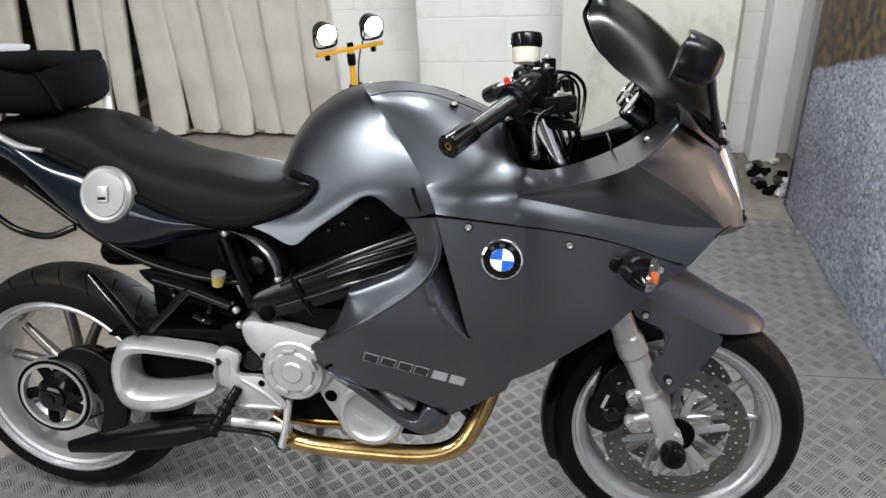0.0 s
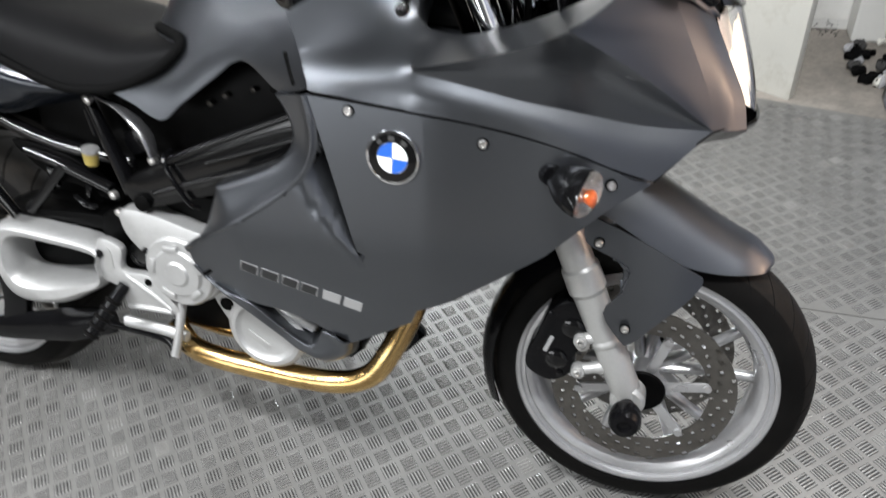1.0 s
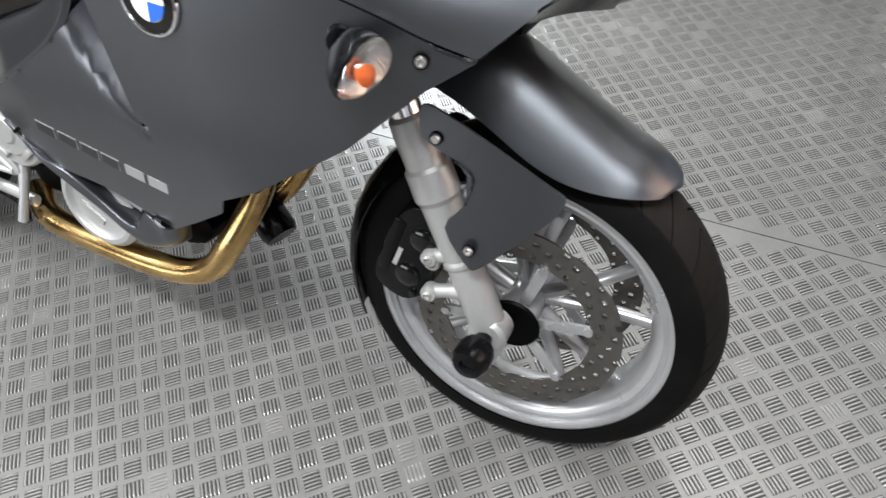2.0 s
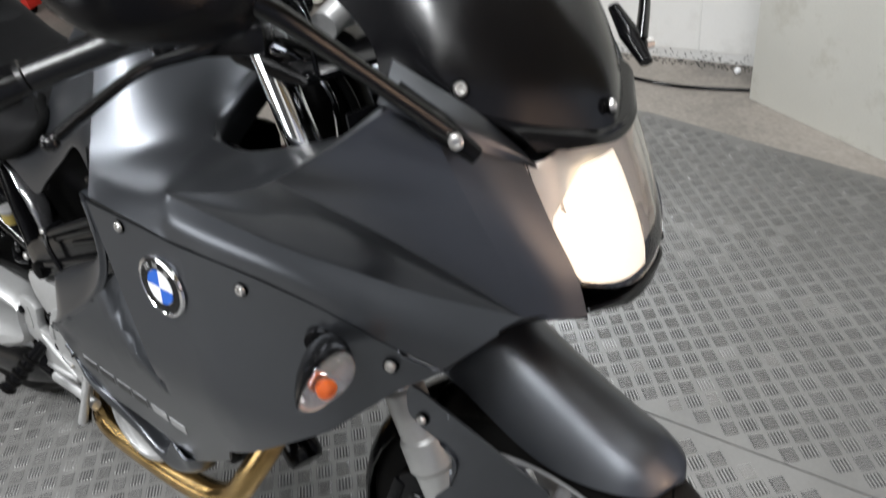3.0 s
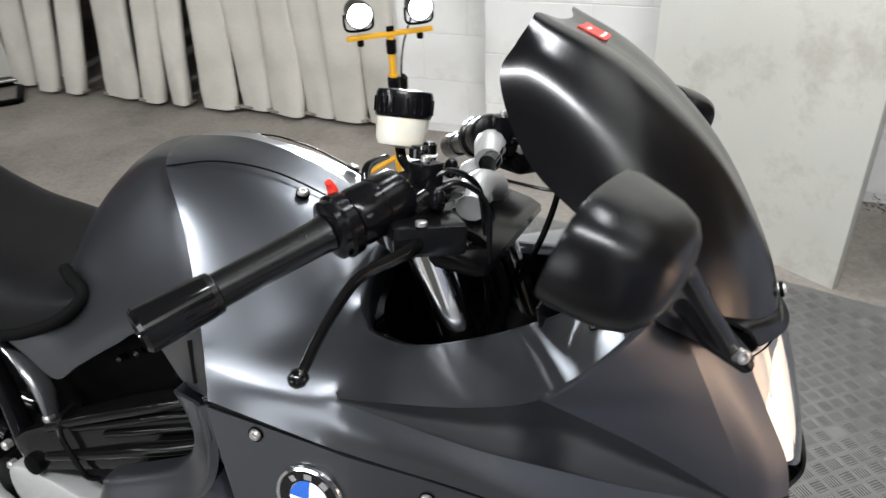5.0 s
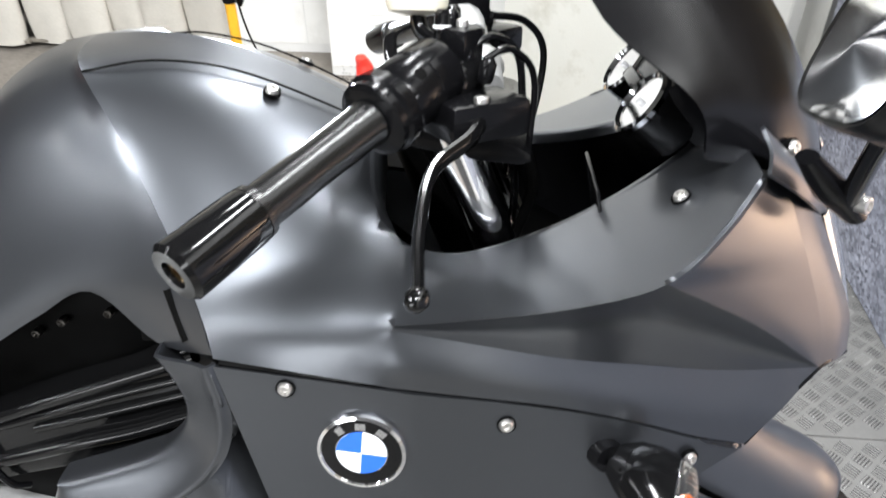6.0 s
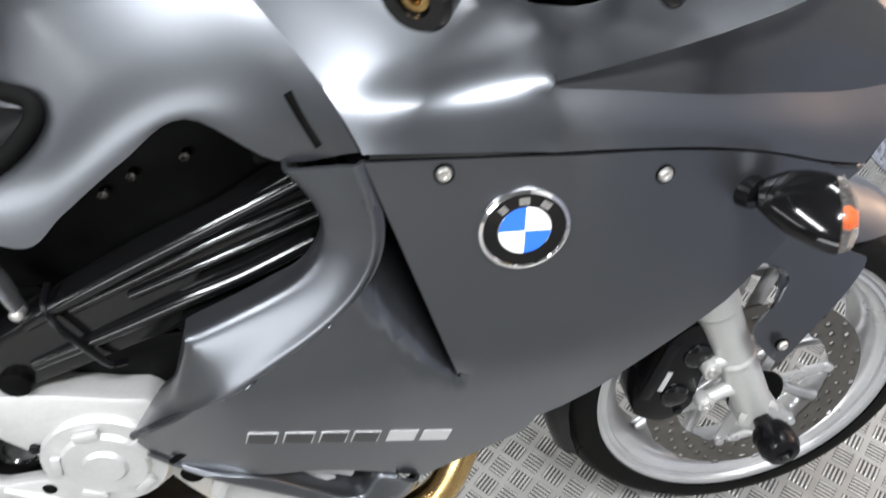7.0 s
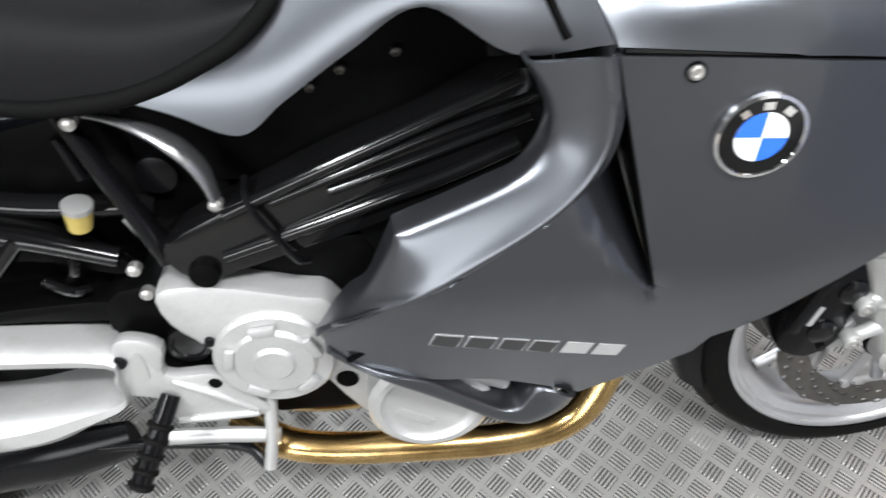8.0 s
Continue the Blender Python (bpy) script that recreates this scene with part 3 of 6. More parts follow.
# -- fork --
for side in (-1, 1):
    y = 0.11 * side
    top, mid, low = fork_at(1.02, y), fork_at(0.60, y), fork_at(0.30, y)
    part("fork_tube", tube([fork_at(0.56, y), top], 0.0215, 20, smooth=False), CHROME, bike, "polished fork tube")
    d = (low - mid).normalized()
    slider = part("fork_slider", lathe([(0.023, -0.02), (0.0265, -0.015), (0.0275, 0.0), (0.0275, 0.05), (0.0315, 0.055), (0.0325, 0.095), (0.0285, 0.103), (0.0270, 0.19), (0.0290, 0.195), (0.0290, 0.20), (0.0265, 0.205), (0.0265, 0.30), (0.023, 0.335), (0.012, 0.345)], mid, d, 28), FORK, bike, "grey cast fork slider", sharp=14)
    foot = Vector((0.736, side * 0.11, 0.306))
    part("axle_clamp", lathe([(0.024, -0.022), (0.030, -0.016), (0.030, 0.016), (0.024, 0.022)], foot, (0, 1, 0), 24), FORK, slider)
    part("crash_bobbin", lathe([(0.012, 0.0), (0.016, 0.018), (0.024, 0.022), (0.027, 0.03), (0.027, 0.052), (0.022, 0.062), (0.012, 0.064), (0.009, 0.058)], foot + Vector((0, side * 0.022, 0)), (0, side, 0), 24), BLACK_SATIN, slider, "round black crash bobbin")
    # brake caliper behind the fork
    cal = FA + Vector((-0.140, side * 0.092, 0.108))
    turn = Matrix.Rotation(radians(20), 4, "Y")
    bm = prism(curve2([(-0.036, -0.080), (0.012, -0.086), (0.038, -0.050), (0.030, 0.0), (0.040, 0.048), (0.020, 0.084), (-0.026, 0.080), (-0.046, 0.036), (-0.040, 0.0), (-0.048, -0.040)], 4, True), -0.029, 0.029, 0.006)
    block((0.020, 0.064, 0.10), (-0.036, 0, 0.0), 0.006, bm=bm)
    bmesh.ops.transform(bm, matrix=Matrix.Translation(cal) @ turn, verts=bm.verts)
    caliper = part("brake_caliper", bm, BLACK_SATIN, bike, "black four-piston brake caliper")
    for k in (-1, 1):
        part("caliper_bolt", lathe([(0.006, 0.0), (0.006, 0.005), (0.003, 0.006)], cal + Vector((0, side * 0.028, 0)) + (turn @ Vector((0.022, 0, 0.062 * k))), (0, side, 0), 12), BLACK_GLOSS, caliper)
    for k in (-1, 1):
        part("piston_cap", lathe([(0.019, 0.0), (0.019, 0.006), (0.014, 0.009), (0.004, 0.009)], cal + Vector((0.0, side * 0.026, 0.0)) + (turn @ Vector((0.004, 0, 0.036 * k))), (0, side, 0), 18), BLACK_GLOSS, caliper)
    part("pale_letters", block((0.007, 0.002, 0.034), cal + Vector((-0.024, side * 0.0295, -0.006)), 0, turn), GREY_PRINT, caliper, "plain pale bar", smooth=False)
    part("brake_hose", tube([cal + Vector((0.02, 0, 0.07)), cal + Vector((0.01, side * 0.02, 0.12)), cal + Vector((-0.01, side * 0.02, 0.19)), (0.585, side * 0.10, 0.68)], 0.0055, 8, 6), BLACK_SATIN, caliper, "black brake hose")
    for z, dz in ((0.419, 0.012), (0.356, 0.010)):
        part("caliper_bracket", tube([fork_at(z + dz, y), (0.672, y * 1.10, z + dz * 0.5), (0.648, y * 1.14, z)], [0.016, 0.010, 0.011], 12), FORK, slider, "pale cast caliper bracket")
        part("bracket_eye", lathe([(0.011, -0.010), (0.0125, -0.007), (0.0125, 0.007), (0.011, 0.010)], (0.648, y * 1.16, z), (0, 1, 0), 18), FORK, slider)
        part("bolt", lathe([(0.0065, -0.010), (0.0065, 0.013), (0.0045, 0.014), (0.004, 0.010)], (0.648, y * 1.16, z), (0, side, 0), 14), SCREW, slider)
    bolt = fork_at(0.40, y) + Vector((-0.045, side * 0.012, 0.012))
    part("bolt", lathe([(0.012, -0.01), (0.012, 0.012), (0.007, 0.013), (0.006, 0.008)], bolt, (0, side, 0), 14), SCREW, slider)
    # side plate of the mudguard
    out = curve2([(0.640, 0.648), (0.658, 0.652), (0.725, 0.622), (0.805, 0.576), (0.824, 0.560), (0.808, 0.528), (0.765, 0.482), (0.728, 0.444), (0.712, 0.447), (0.680, 0.495), (0.702, 0.530), (0.713, 0.566), (0.700, 0.585), (0.655, 0.605), (0.641, 0.618)], 3, True)
    plate = part("mudguard_plate", sheet(out if side < 0 else [(x, min(z, 0.60)) for x, z in out], lambda x, z: (0.143 if side < 0 else 0.098) + 0.085 * (0.65 - z) - 0.7 * max(0.0, x - 0.64) ** 2, 0.015, side), PAINT, bike, "dark grey fork guard plate", solid=0.004)
    for sx, sy, sz in ((0.663, 0.1480, 0.615), (0.717, 0.1620, 0.475)):
        screw((sx, side * sy, sz), (0, side, 0), plate)

# front mudguard: a long shell that rises behind the fork and narrows to a rounded tip
GUARD = [(0.940, 0.546, 0.022, 0.002), (0.934, 0.558, 0.046, 0.012), (0.905, 0.582, 0.066, 0.034), (0.862, 0.604, 0.077, 0.055), (0.815, 0.632, 0.083, 0.075),
         (0.770, 0.661, 0.085, 0.085), (0.720, 0.692, 0.085, 0.085), (0.670, 0.714, 0.083, 0.080), (0.615, 0.722, 0.079, 0.070), (0.585, 0.705, 0.078, 0.060)]
stations = [[Vector((x - 0.012 * abs(q) ** 2, half * math.copysign(abs(q) ** 0.9, q), top - drop * abs(q) ** 2.3)) for q in [-1 + k / 8 for k in range(17)]] for x, top, half, drop in GUARD]
columns = [spline([ring[k] for ring in stations], 4) for k in range(17)]
mudguard = part("front_mudguard", loft(columns, closed=False, cap=False), PAINT, bike, "dark grey front mudguard", solid=0.004)
rings = []
for i in range(9):
    a = radians(120 + i * 80 / 8)
    c, s = math.cos(a), math.sin(a)
    rings.append([FA + Vector(((FR + 0.014 - 0.03 * abs(q) ** 3) * c, 0.064 * q, (FR + 0.014 - 0.03 * abs(q) ** 3) * s)) for q in [-1 + k / 5 for k in range(11)]])
part("rear_flap", loft(rings, closed=False, cap=False), BLACK_SATIN, mudguard, "black mudguard extension", solid=0.003)

# -- rear wheel, belt drive, swingarm --
RC = RA + Vector((0, 0.02, 0))
rear_wheel = part("rear_wheel", lathe([(0.04, -0.09), (0.055, -0.07), (0.05, 0.0), (0.055, 0.07), (0.04, 0.085)], RC, (0, 1, 0), 28), BLACK_PART, bike, "rear wheel with silver rim")
tyre(RC, RR, 0.088, 0.243, "tyre", RUBBER, rear_wheel, 26, 0.65)
ring_rim(RC, 0.248, 0.080, rear_wheel)
for k in range(5):
    for off in (-0.12, 0.12):
        spoke(RC, 2 * math.pi * k / 5 + 0.1 + off * 1.3, 0.04, 0.196, 0.014, 0.016, off * 0.8, rear_wheel, DISC)
PY = -0.088
pulley = part("belt_pulley", lathe([(0.090, -0.013), (0.099, -0.013), (0.099, 0.012), (0.090, 0.012)], RA + Vector((0, PY, 0)), (0, 1, 0), 72, closed_profile=True), BLACK_PART, bike, "black toothed belt pulley")
part("polished_ring", lathe([(0.082, -0.0145), (0.089, -0.0155), (0.0905, -0.012), (0.0905, 0.006), (0.082, 0.006)], RA + Vector((0, PY, 0)), (0, 1, 0), 72, closed_profile=True), RIM, pulley, "polished inner ring")
for k in range(5):
    spoke(RA + Vector((0, PY, 0)), 2 * math.pi * k / 5 + 0.5, 0.03, 0.086, 0.016, 0.010, 0.2, pulley, BLACK_PART)
part("hub", lathe([(0.05, 0.03), (0.05, -0.005), (0.034, -0.012), (0.034, -0.024), (0.02, -0.03), (0.012, -0.028), (0.012, -0.034)], RA + Vector((0, PY, 0)), (0, 1, 0), 24), BLACK_GLOSS, pulley)
bm = bmesh.new()
for k in range(96):
    a = 2 * math.pi * k / 96
    join(bm, block((0.004, 0.024, 0.0032), RA + Vector((0.1000 * math.cos(a), PY, 0.1000 * math.sin(a))), 0, Matrix.Rotation(-a, 4, "Y")))
part("teeth", bm, RIM, pulley, "pale belt teeth", smooth=False)
# belt runs forward to the gearbox
for dz in (0.098, -0.098):
    part("drive_belt", tube([RA + Vector((0.0, PY, dz)), Vector((-0.42, PY, 0.42 + dz * 0.62)), Vector((-0.25, PY, 0.45 + dz * 0.3))], 0.012, 8, 4, flat=0.35), BLACK_SATIN, bike, "black toothed drive belt")
part("belt_guard", prism(curve2([(-0.72, 0.440), (-0.65, 0.462), (-0.585, 0.425), (-0.555, 0.355), (-0.565, 0.265), (-0.61, 0.195), (-0.645, 0.215), (-0.625, 0.28), (-0.622, 0.35), (-0.65, 0.405), (-0.69, 0.422)], 4, True), -0.118, -0.095, 0.004), BLACK_SATIN, bike, "black belt guard")
part("chain_guard", tube([(-0.74, -0.11, 0.175), (-0.62, -0.115, 0.205), (-0.45, -0.12, 0.245), (-0.33, -0.12, 0.275)], [0.008, 0.016, 0.02, 0.014], 10, flat=2.0), BLACK_SATIN, bike, "black lower belt cover")
# swingarm: a thick casting with a long window
outer = curve2([(-0.505, 0.506), (-0.40, 0.502), (-0.285, 0.486), (-0.282, 0.44), (-0.287, 0.396), (-0.34, 0.362), (-0.40, 0.332), (-0.49, 0.322), (-0.538, 0.345), (-0.552, 0.41), (-0.54, 0.47)], 4, True)
inner = curve2([(-0.455, 0.478), (-0.40, 0.475), (-0.292, 0.463), (-0.290, 0.445), (-0.292, 0.412), (-0.36, 0.392), (-0.44, 0.377), (-0.50, 0.380), (-0.515, 0.415), (-0.505, 0.455), (-0.485, 0.473)], 4, True)
bm = bmesh.new()
def arm_ring(y, mix):
    return [bm.verts.new((o[0] + (i[0] - o[0]) * mix, y, o[1] + (i[1] - o[1]) * mix)) for o, i in zip(outer, inner)]
loops = [arm_ring(-0.125, 0.0), arm_ring(-0.152, 0.0), arm_ring(-0.170, 0.12), arm_ring(-0.178, 0.35), arm_ring(-0.176, 0.75), arm_ring(-0.165, 0.95), arm_ring(-0.145, 1.0), arm_ring(-0.090, 1.06)]
for u, v in zip(loops, loops[1:] + loops[:1]):
    for i in range(len(u)):
        j = (i + 1) % len(u)
        bm.faces.new((u[i], u[j], v[j], v[i]))
swingarm = part("swingarm", bm, CAST, bike, "silver cast swingarm with a long opening")
# Flat black sheet puts the opening's inner shade into colour.
part("recess", prism([(p[0], p[1]) for p in inner], -0.094, -0.084), BLACK_PART, swingarm, "black sheet for the shade inside the swingarm")
part("axle_carrier", tube([(-0.52, -0.10, 0.40), (-0.62, -0.06, 0.36), (-0.765, -0.02, 0.318)], [0.05, 0.045, 0.05], 14), BLACK_PART, swingarm)
part("far_arm", tube([(-0.25, 0.10, 0.44), (-0.5, 0.08, 0.40), (-0.70, 0.06, 0.34)], 0.03, 12), BLACK_PART, swingarm)

# -- engine --
engine = part("engine", block((0.34, 0.26, 0.30), (0.02, 0.0, 0.45), 0.03), BLACK_PART, bike, "black engine block with pale cast covers")
case = curve2([(-0.208, 0.568), (-0.150, 0.572), (-0.060, 0.548), (-0.022, 0.535), (0.000, 0.47), (-0.040, 0.405), (-0.105, 0.388), (-0.150, 0.42), (-0.170, 0.475), (-0.205, 0.52)], 3, True)
part("front_cover", prism(case, -0.168, -0.10, 0.008), CAST, engine, "pale cast sprocket cover")
for r, y in ((0.072, -0.176), (0.050, -0.181), (0.026, -0.185)):
    part("round_boss", lathe([(r - 0.004, y), (r, y + 0.004), (r, y + 0.02)], (-0.097, 0, 0.458), (0, 1, 0), 32), CAST, engine)
for k in range(5):
    a = 2 * math.pi * k / 5 + 0.4
    part("boss_rib", block((0.012, 0.008, 0.03), (-0.097 + 0.052 * math.cos(a), -0.180, 0.458 + 0.052 * math.sin(a)), 0.003, Matrix.Rotation(-a, 4, "Y")), CAST, engine)
part("clutch_cover", lathe([(0.004, -0.184), (0.052, -0.183), (0.058, -0.185), (0.062, -0.191), (0.070, -0.191), (0.078, -0.184), (0.081, -0.10)], (0.080, 0, 0.365), (0, 1, 0), 36), CAST, engine, "pale round clutch cover")
part("cover_letters", block((0.05, 0.003, 0.012), (0.060, -0.1845, 0.345), 0, Matrix.Rotation(radians(35), 4, "Y")), FORK, engine, smooth=False)
part("lower_case", prism(curve2([(-0.05, 0.43), (0.02, 0.44), (0.10, 0.40), (0.12, 0.33), (0.04, 0.28), (-0.03, 0.36)], 3, True), -0.150, -0.09, 0.006), CAST, engine, "pale cast lower case")
part("oval_cover", tube([(0.095, -0.17, 0.425), (0.13, -0.172, 0.415), (0.175, -0.168, 0.385)], [0.016, 0.022, 0.018], 14, flat=0.7), CAST, engine, "pale oval engine cover")
part("sump", prism(curve2([(-0.18, 0.36), (0.0, 0.30), (0.18, 0.27), (0.24, 0.32), (0.15, 0.38), (-0.1, 0.40)], 3, True), -0.11, 0.11, 0.01), BLACK_PART, engine)
part("cylinder_head", block((0.20, 0.28, 0.16), (0.12, 0.0, 0.62), 0.02, Matrix.Rotation(radians(-25), 4, "Y")), BLACK_PART, engine, "black cylinder head")
part("radiator", block((0.05, 0.34, 0.26), (0.40, 0.0, 0.60), 0.006, Matrix.Rotation(radians(12), 4, "Y")), BLACK_PART, bike, "black radiator")
# exhaust
part("exhaust_pipe", tube([(0.36, -0.08, 0.50), (0.345, -0.11, 0.42), (0.312, -0.145, 0.345), (0.272, -0.160, 0.288), (0.20, -0.166, 0.262), (0.07, -0.164, 0.258), (-0.10, -0.150, 0.262), (-0.19, -0.10, 0.272)], 0.0225, 18, 6), GOLD, bike, "gold heat-tinted exhaust header pipe")
part("exhaust_pipe", tube([(0.36, 0.05, 0.50), (0.33, 0.04, 0.40), (0.26, 0.0, 0.32), (0.10, -0.06, 0.29), (-0.05, -0.09, 0.29), (-0.19, -0.06, 0.285)], 0.0225, 14, 6), GOLD, bike, "gold heat-tinted exhaust header pipe")
part("silencer", tube([(-0.20, 0.0, 0.26), (-0.32, 0.14, 0.30), (-0.45, 0.19, 0.36), (-0.85, 0.21, 0.50)], [0.03, 0.04, 0.065, 0.065], 20), CHROME, bike, "steel silencer on the far side")
part("oil_filter", lathe([(0.03, 0), (0.033, 0.01), (0.033, 0.06), (0.028, 0.07)], (0.27, -0.02, 0.33), (0.6, -0.2, -0.5), 20), BLACK_SATIN, bike, "black oil filter")

# -- frame, duct and brackets --
beam_line = curve2([(-0.184, 0.628), (-0.082, 0.682), (0.014, 0.725), (0.093, 0.754), (0.153, 0.785), (0.205, 0.800), (0.225, 0.750), (0.185, 0.697), (0.056, 0.640), (-0.024, 0.615), (-0.114, 0.587), (-0.161, 0.580)], 3, True)
frame_beam = part("frame_beam", prism(beam_line, -0.168, -0.115, 0.010), FRAME_BLACK, bike, "black cast frame spar with raised ribs")
for rib, w in (([(-0.110, -0.166, 0.664), (-0.048, -0.170, 0.693), (0.014, -0.172, 0.720), (0.096, -0.172, 0.753), (0.190, -0.170, 0.790)], 0.0075), ([(-0.06, -0.168, 0.676), (0.02, -0.172, 0.708), (0.11, -0.172, 0.742), (0.205, -0.170, 0.772)], 0.005),
               ([(-0.120, -0.166, 0.612), (-0.019, -0.171, 0.647), (0.053, -0.173, 0.673), (0.117, -0.172, 0.693), (0.19, -0.17, 0.722)], 0.008), ([(0.0, -0.170, 0.685), (0.08, -0.172, 0.712), (0.200, -0.17, 0.752)], 0.005)):
    part("frame_rib", tube(rib, w, 10), FRAME_BLACK, frame_beam)
part("cable_tie", tube([(-0.088, -0.140, 0.690), (-0.084, -0.168, 0.686), (-0.076, -0.178, 0.668), (-0.060, -0.178, 0.635), (-0.045, -0.174, 0.605), (-0.036, -0.160, 0.592)], 0.0042, 8), BLACK_SATIN, frame_beam, "black cable tie")
part("rubber_grommet", lathe([(0.006, -0.178), (0.016, -0.176), (0.018, -0.166)], (-0.146, 0, 0.594), (0, 1, 0), 18), BLACK_PART, frame_beam)
part("frame_beam", tube([(-0.20, 0.115, 0.60), (0.0, 0.15, 0.672), (0.23, 0.15, 0.765)], 0.045, 12), BLACK_GLOSS, bike, "gloss black frame spar")
arch = [(-0.232, -0.140, 0.776), (-0.205, -0.143, 0.771), (-0.176, -0.145, 0.760), (-0.146, -0.147, 0.738), (-0.126, -0.149, 0.708), (-0.118, -0.150, 0.665)]
part("bright_bracket", tube(arch, [0.007, 0.009, 0.014, 0.020, 0.019, 0.013], 14, 6, flat=0.45), BRACKET, bike, "bright curved alloy bracket")
part("down_strut", tube([(-0.250, -0.135, 0.775), (-0.221, -0.140, 0.699), (-0.190, -0.140, 0.600)], [0.013, 0.018, 0.022], 14, flat=0.6), BLACK_SATIN, bike, "black frame strut")
part("rear_strut", tube([(-0.262, -0.125, 0.745), (-0.250, -0.13, 0.700)], 0.012, 12, smooth=False, flat=0.6), BLACK_SATIN, bike, "black frame strut")
part("pipe_clip", tube([(-0.228, -0.12, 0.640), (-0.205, -0.125, 0.612), (-0.185, -0.12, 0.604)], [0.006, 0.010, 0.006], 10), CAST, bike, "pale pipe clip")
part("air_box", block((0.42, 0.22, 0.19), (0.0, 0.0, 0.755), 0.03), BLACK_PART, bike, "black air box under the tank cover")
part("frame_gusset", prism(curve2([(-0.26, 0.775), (-0.20, 0.76), (-0.13, 0.70), (-0.12, 0.62), (-0.19, 0.57), (-0.24, 0.60), (-0.25, 0.68)], 3, True), -0.10, -0.05, 0.006), BLACK_PART, bike, "black frame gusset")
for p in ((-0.232, -0.152, 0.772), (-0.118, -0.158, 0.672), (-0.227, -0.150, 0.591), (-0.223, -0.150, 0.556)):
    part("frame_bolt", lathe([(0.0075, 0.006), (0.0075, -0.004), (0.0045, -0.006)], p, (0, 1, 0), 14), SCREW, bike, "steel frame bolt")
part("pump_cap", lathe([(0.024, 0), (0.022, -0.01), (0.01, -0.012)], (-0.185, -0.105, 0.685), (0, 1, 0), 18), BLACK_SATIN, bike, "round black cap")
# footrest bracket and pedal
bracket = part("footrest_bracket", prism(curve2([(-0.279, 0.494), (-0.256, 0.503), (-0.224, 0.484), (-0.232, 0.440), (-0.176, 0.436), (-0.150, 0.410), (-0.121, 0.368), (-0.134, 0.353), (-0.190, 0.356), (-0.238, 0.352), (-0.246, 0.395), (-0.290, 0.414), (-0.286, 0.450)], 4, True), -0.168, -0.150, 0.006), CAST, bike, "cast aluminium footrest bracket")
part("slot", prism(curve2([(-0.262, 0.476), (-0.250, 0.480), (-0.250, 0.440), (-0.268, 0.434)], 3, True), -0.1695, -0.165), FORK, bracket)
part("bracket_rib", tube([(-0.226, -0.166, 0.428), (-0.180, -0.169, 0.402), (-0.138, -0.166, 0.364)], [0.005, 0.006, 0.005], 10), CAST, bracket)
part("lower_rim", tube([(-0.236, -0.166, 0.358), (-0.190, -0.168, 0.360), (-0.136, -0.166, 0.359)], 0.006, 10), CAST, bracket)
part("bolt_hole", lathe([(0.001, -0.1694), (0.007, -0.1696), (0.0085, -0.168), (0.0085, -0.16)], (-0.177, 0, 0.420), (0, 1, 0), 16), BLACK_PART, bracket, "dark bolt hole")
part("slot_bolt", lathe([(0.002, -0.174), (0.008, -0.173), (0.009, -0.166)], (-0.276, 0, 0.470), (0, 1, 0), 12), BLACK_SATIN, bracket, "black bolt")
# black gearbox behind the bracket, with its round plug
part("gearbox", prism(curve2([(-0.285, 0.530), (-0.180, 0.545), (-0.110, 0.500), (-0.085, 0.400), (-0.120, 0.345), (-0.200, 0.345), (-0.270, 0.370)], 4, True), -0.132, -0.05, 0.008), BLACK_PART, engine, "black gearbox housing")
part("gearbox_plug", lathe([(0.004, -0.139), (0.018, -0.140), (0.020, -0.143), (0.027, -0.143), (0.029, -0.130)], (-0.203, 0, 0.462), (0, 1, 0), 24), BLACK_GLOSS, engine, "round black plug")
part("case_hole", lathe([(0.001, -0.1516), (0.013, -0.1520), (0.015, -0.150), (0.015, -0.14)], (-0.021, 0, 0.388), (0, 1, 0), 18), BLACK_PART, engine, "dark hole in the case")
part("cover_bolt", lathe([(0.002, -0.174), (0.006, -0.173), (0.007, -0.166)], (-0.166, 0, 0.492), (0, 1, 0), 12), BLACK_SATIN, engine, "dark bolt")
# black cover that lies over the swingarm
part("arm_cover", prism(curve2([(-0.56, 0.510), (-0.42, 0.528), (-0.27, 0.530), (-0.265, 0.480), (-0.30, 0.42), (-0.45, 0.40), (-0.545, 0.42)], 4, True), -0.080, -0.03, 0.012), BLACK_PART, bike, "black cover over the swingarm")
part("arm_top_cover", prism(curve2([(-0.56, 0.510), (-0.42, 0.528), (-0.27, 0.530), (-0.268, 0.500), (-0.40, 0.508), (-0.53, 0.500)], 4, True), -0.130, -0.07, 0.006), BLACK_PART, bike, "black cover over the swingarm")
peg = part("footpeg", tube([(-0.235, -0.165, 0.405), (-0.258, -0.203, 0.362), (-0.280, -0.240, 0.322)], [0.012, 0.014, 0.013], 12), BLACK_SATIN, bracket, "black ribbed rubber footpeg")
for k in range(5):
    o = Vector((-0.250, -0.190, 0.378)).lerp(Vector((-0.278, -0.237, 0.326)), k / 4)
    part("peg_rib", lathe([(0.012, -0.004), (0.0165, -0.002), (0.0165, 0.002), (0.012, 0.004)], o, (-0.028, -0.047, -0.052), 14), RUBBER, peg)
part("heel_plate", tube([(-0.268, -0.150, 0.305), (-0.19, -0.152, 0.302), (-0.122, -0.155, 0.296)], 0.009, 10, flat=1.3), CAST, bracket)
part("pedal_tip", tube([(-0.122, -0.152, 0.375), (-0.128, -0.170, 0.315), (-0.138, -0.182, 0.266)], [0.010, 0.008, 0.009], 10), CAST, bracket)
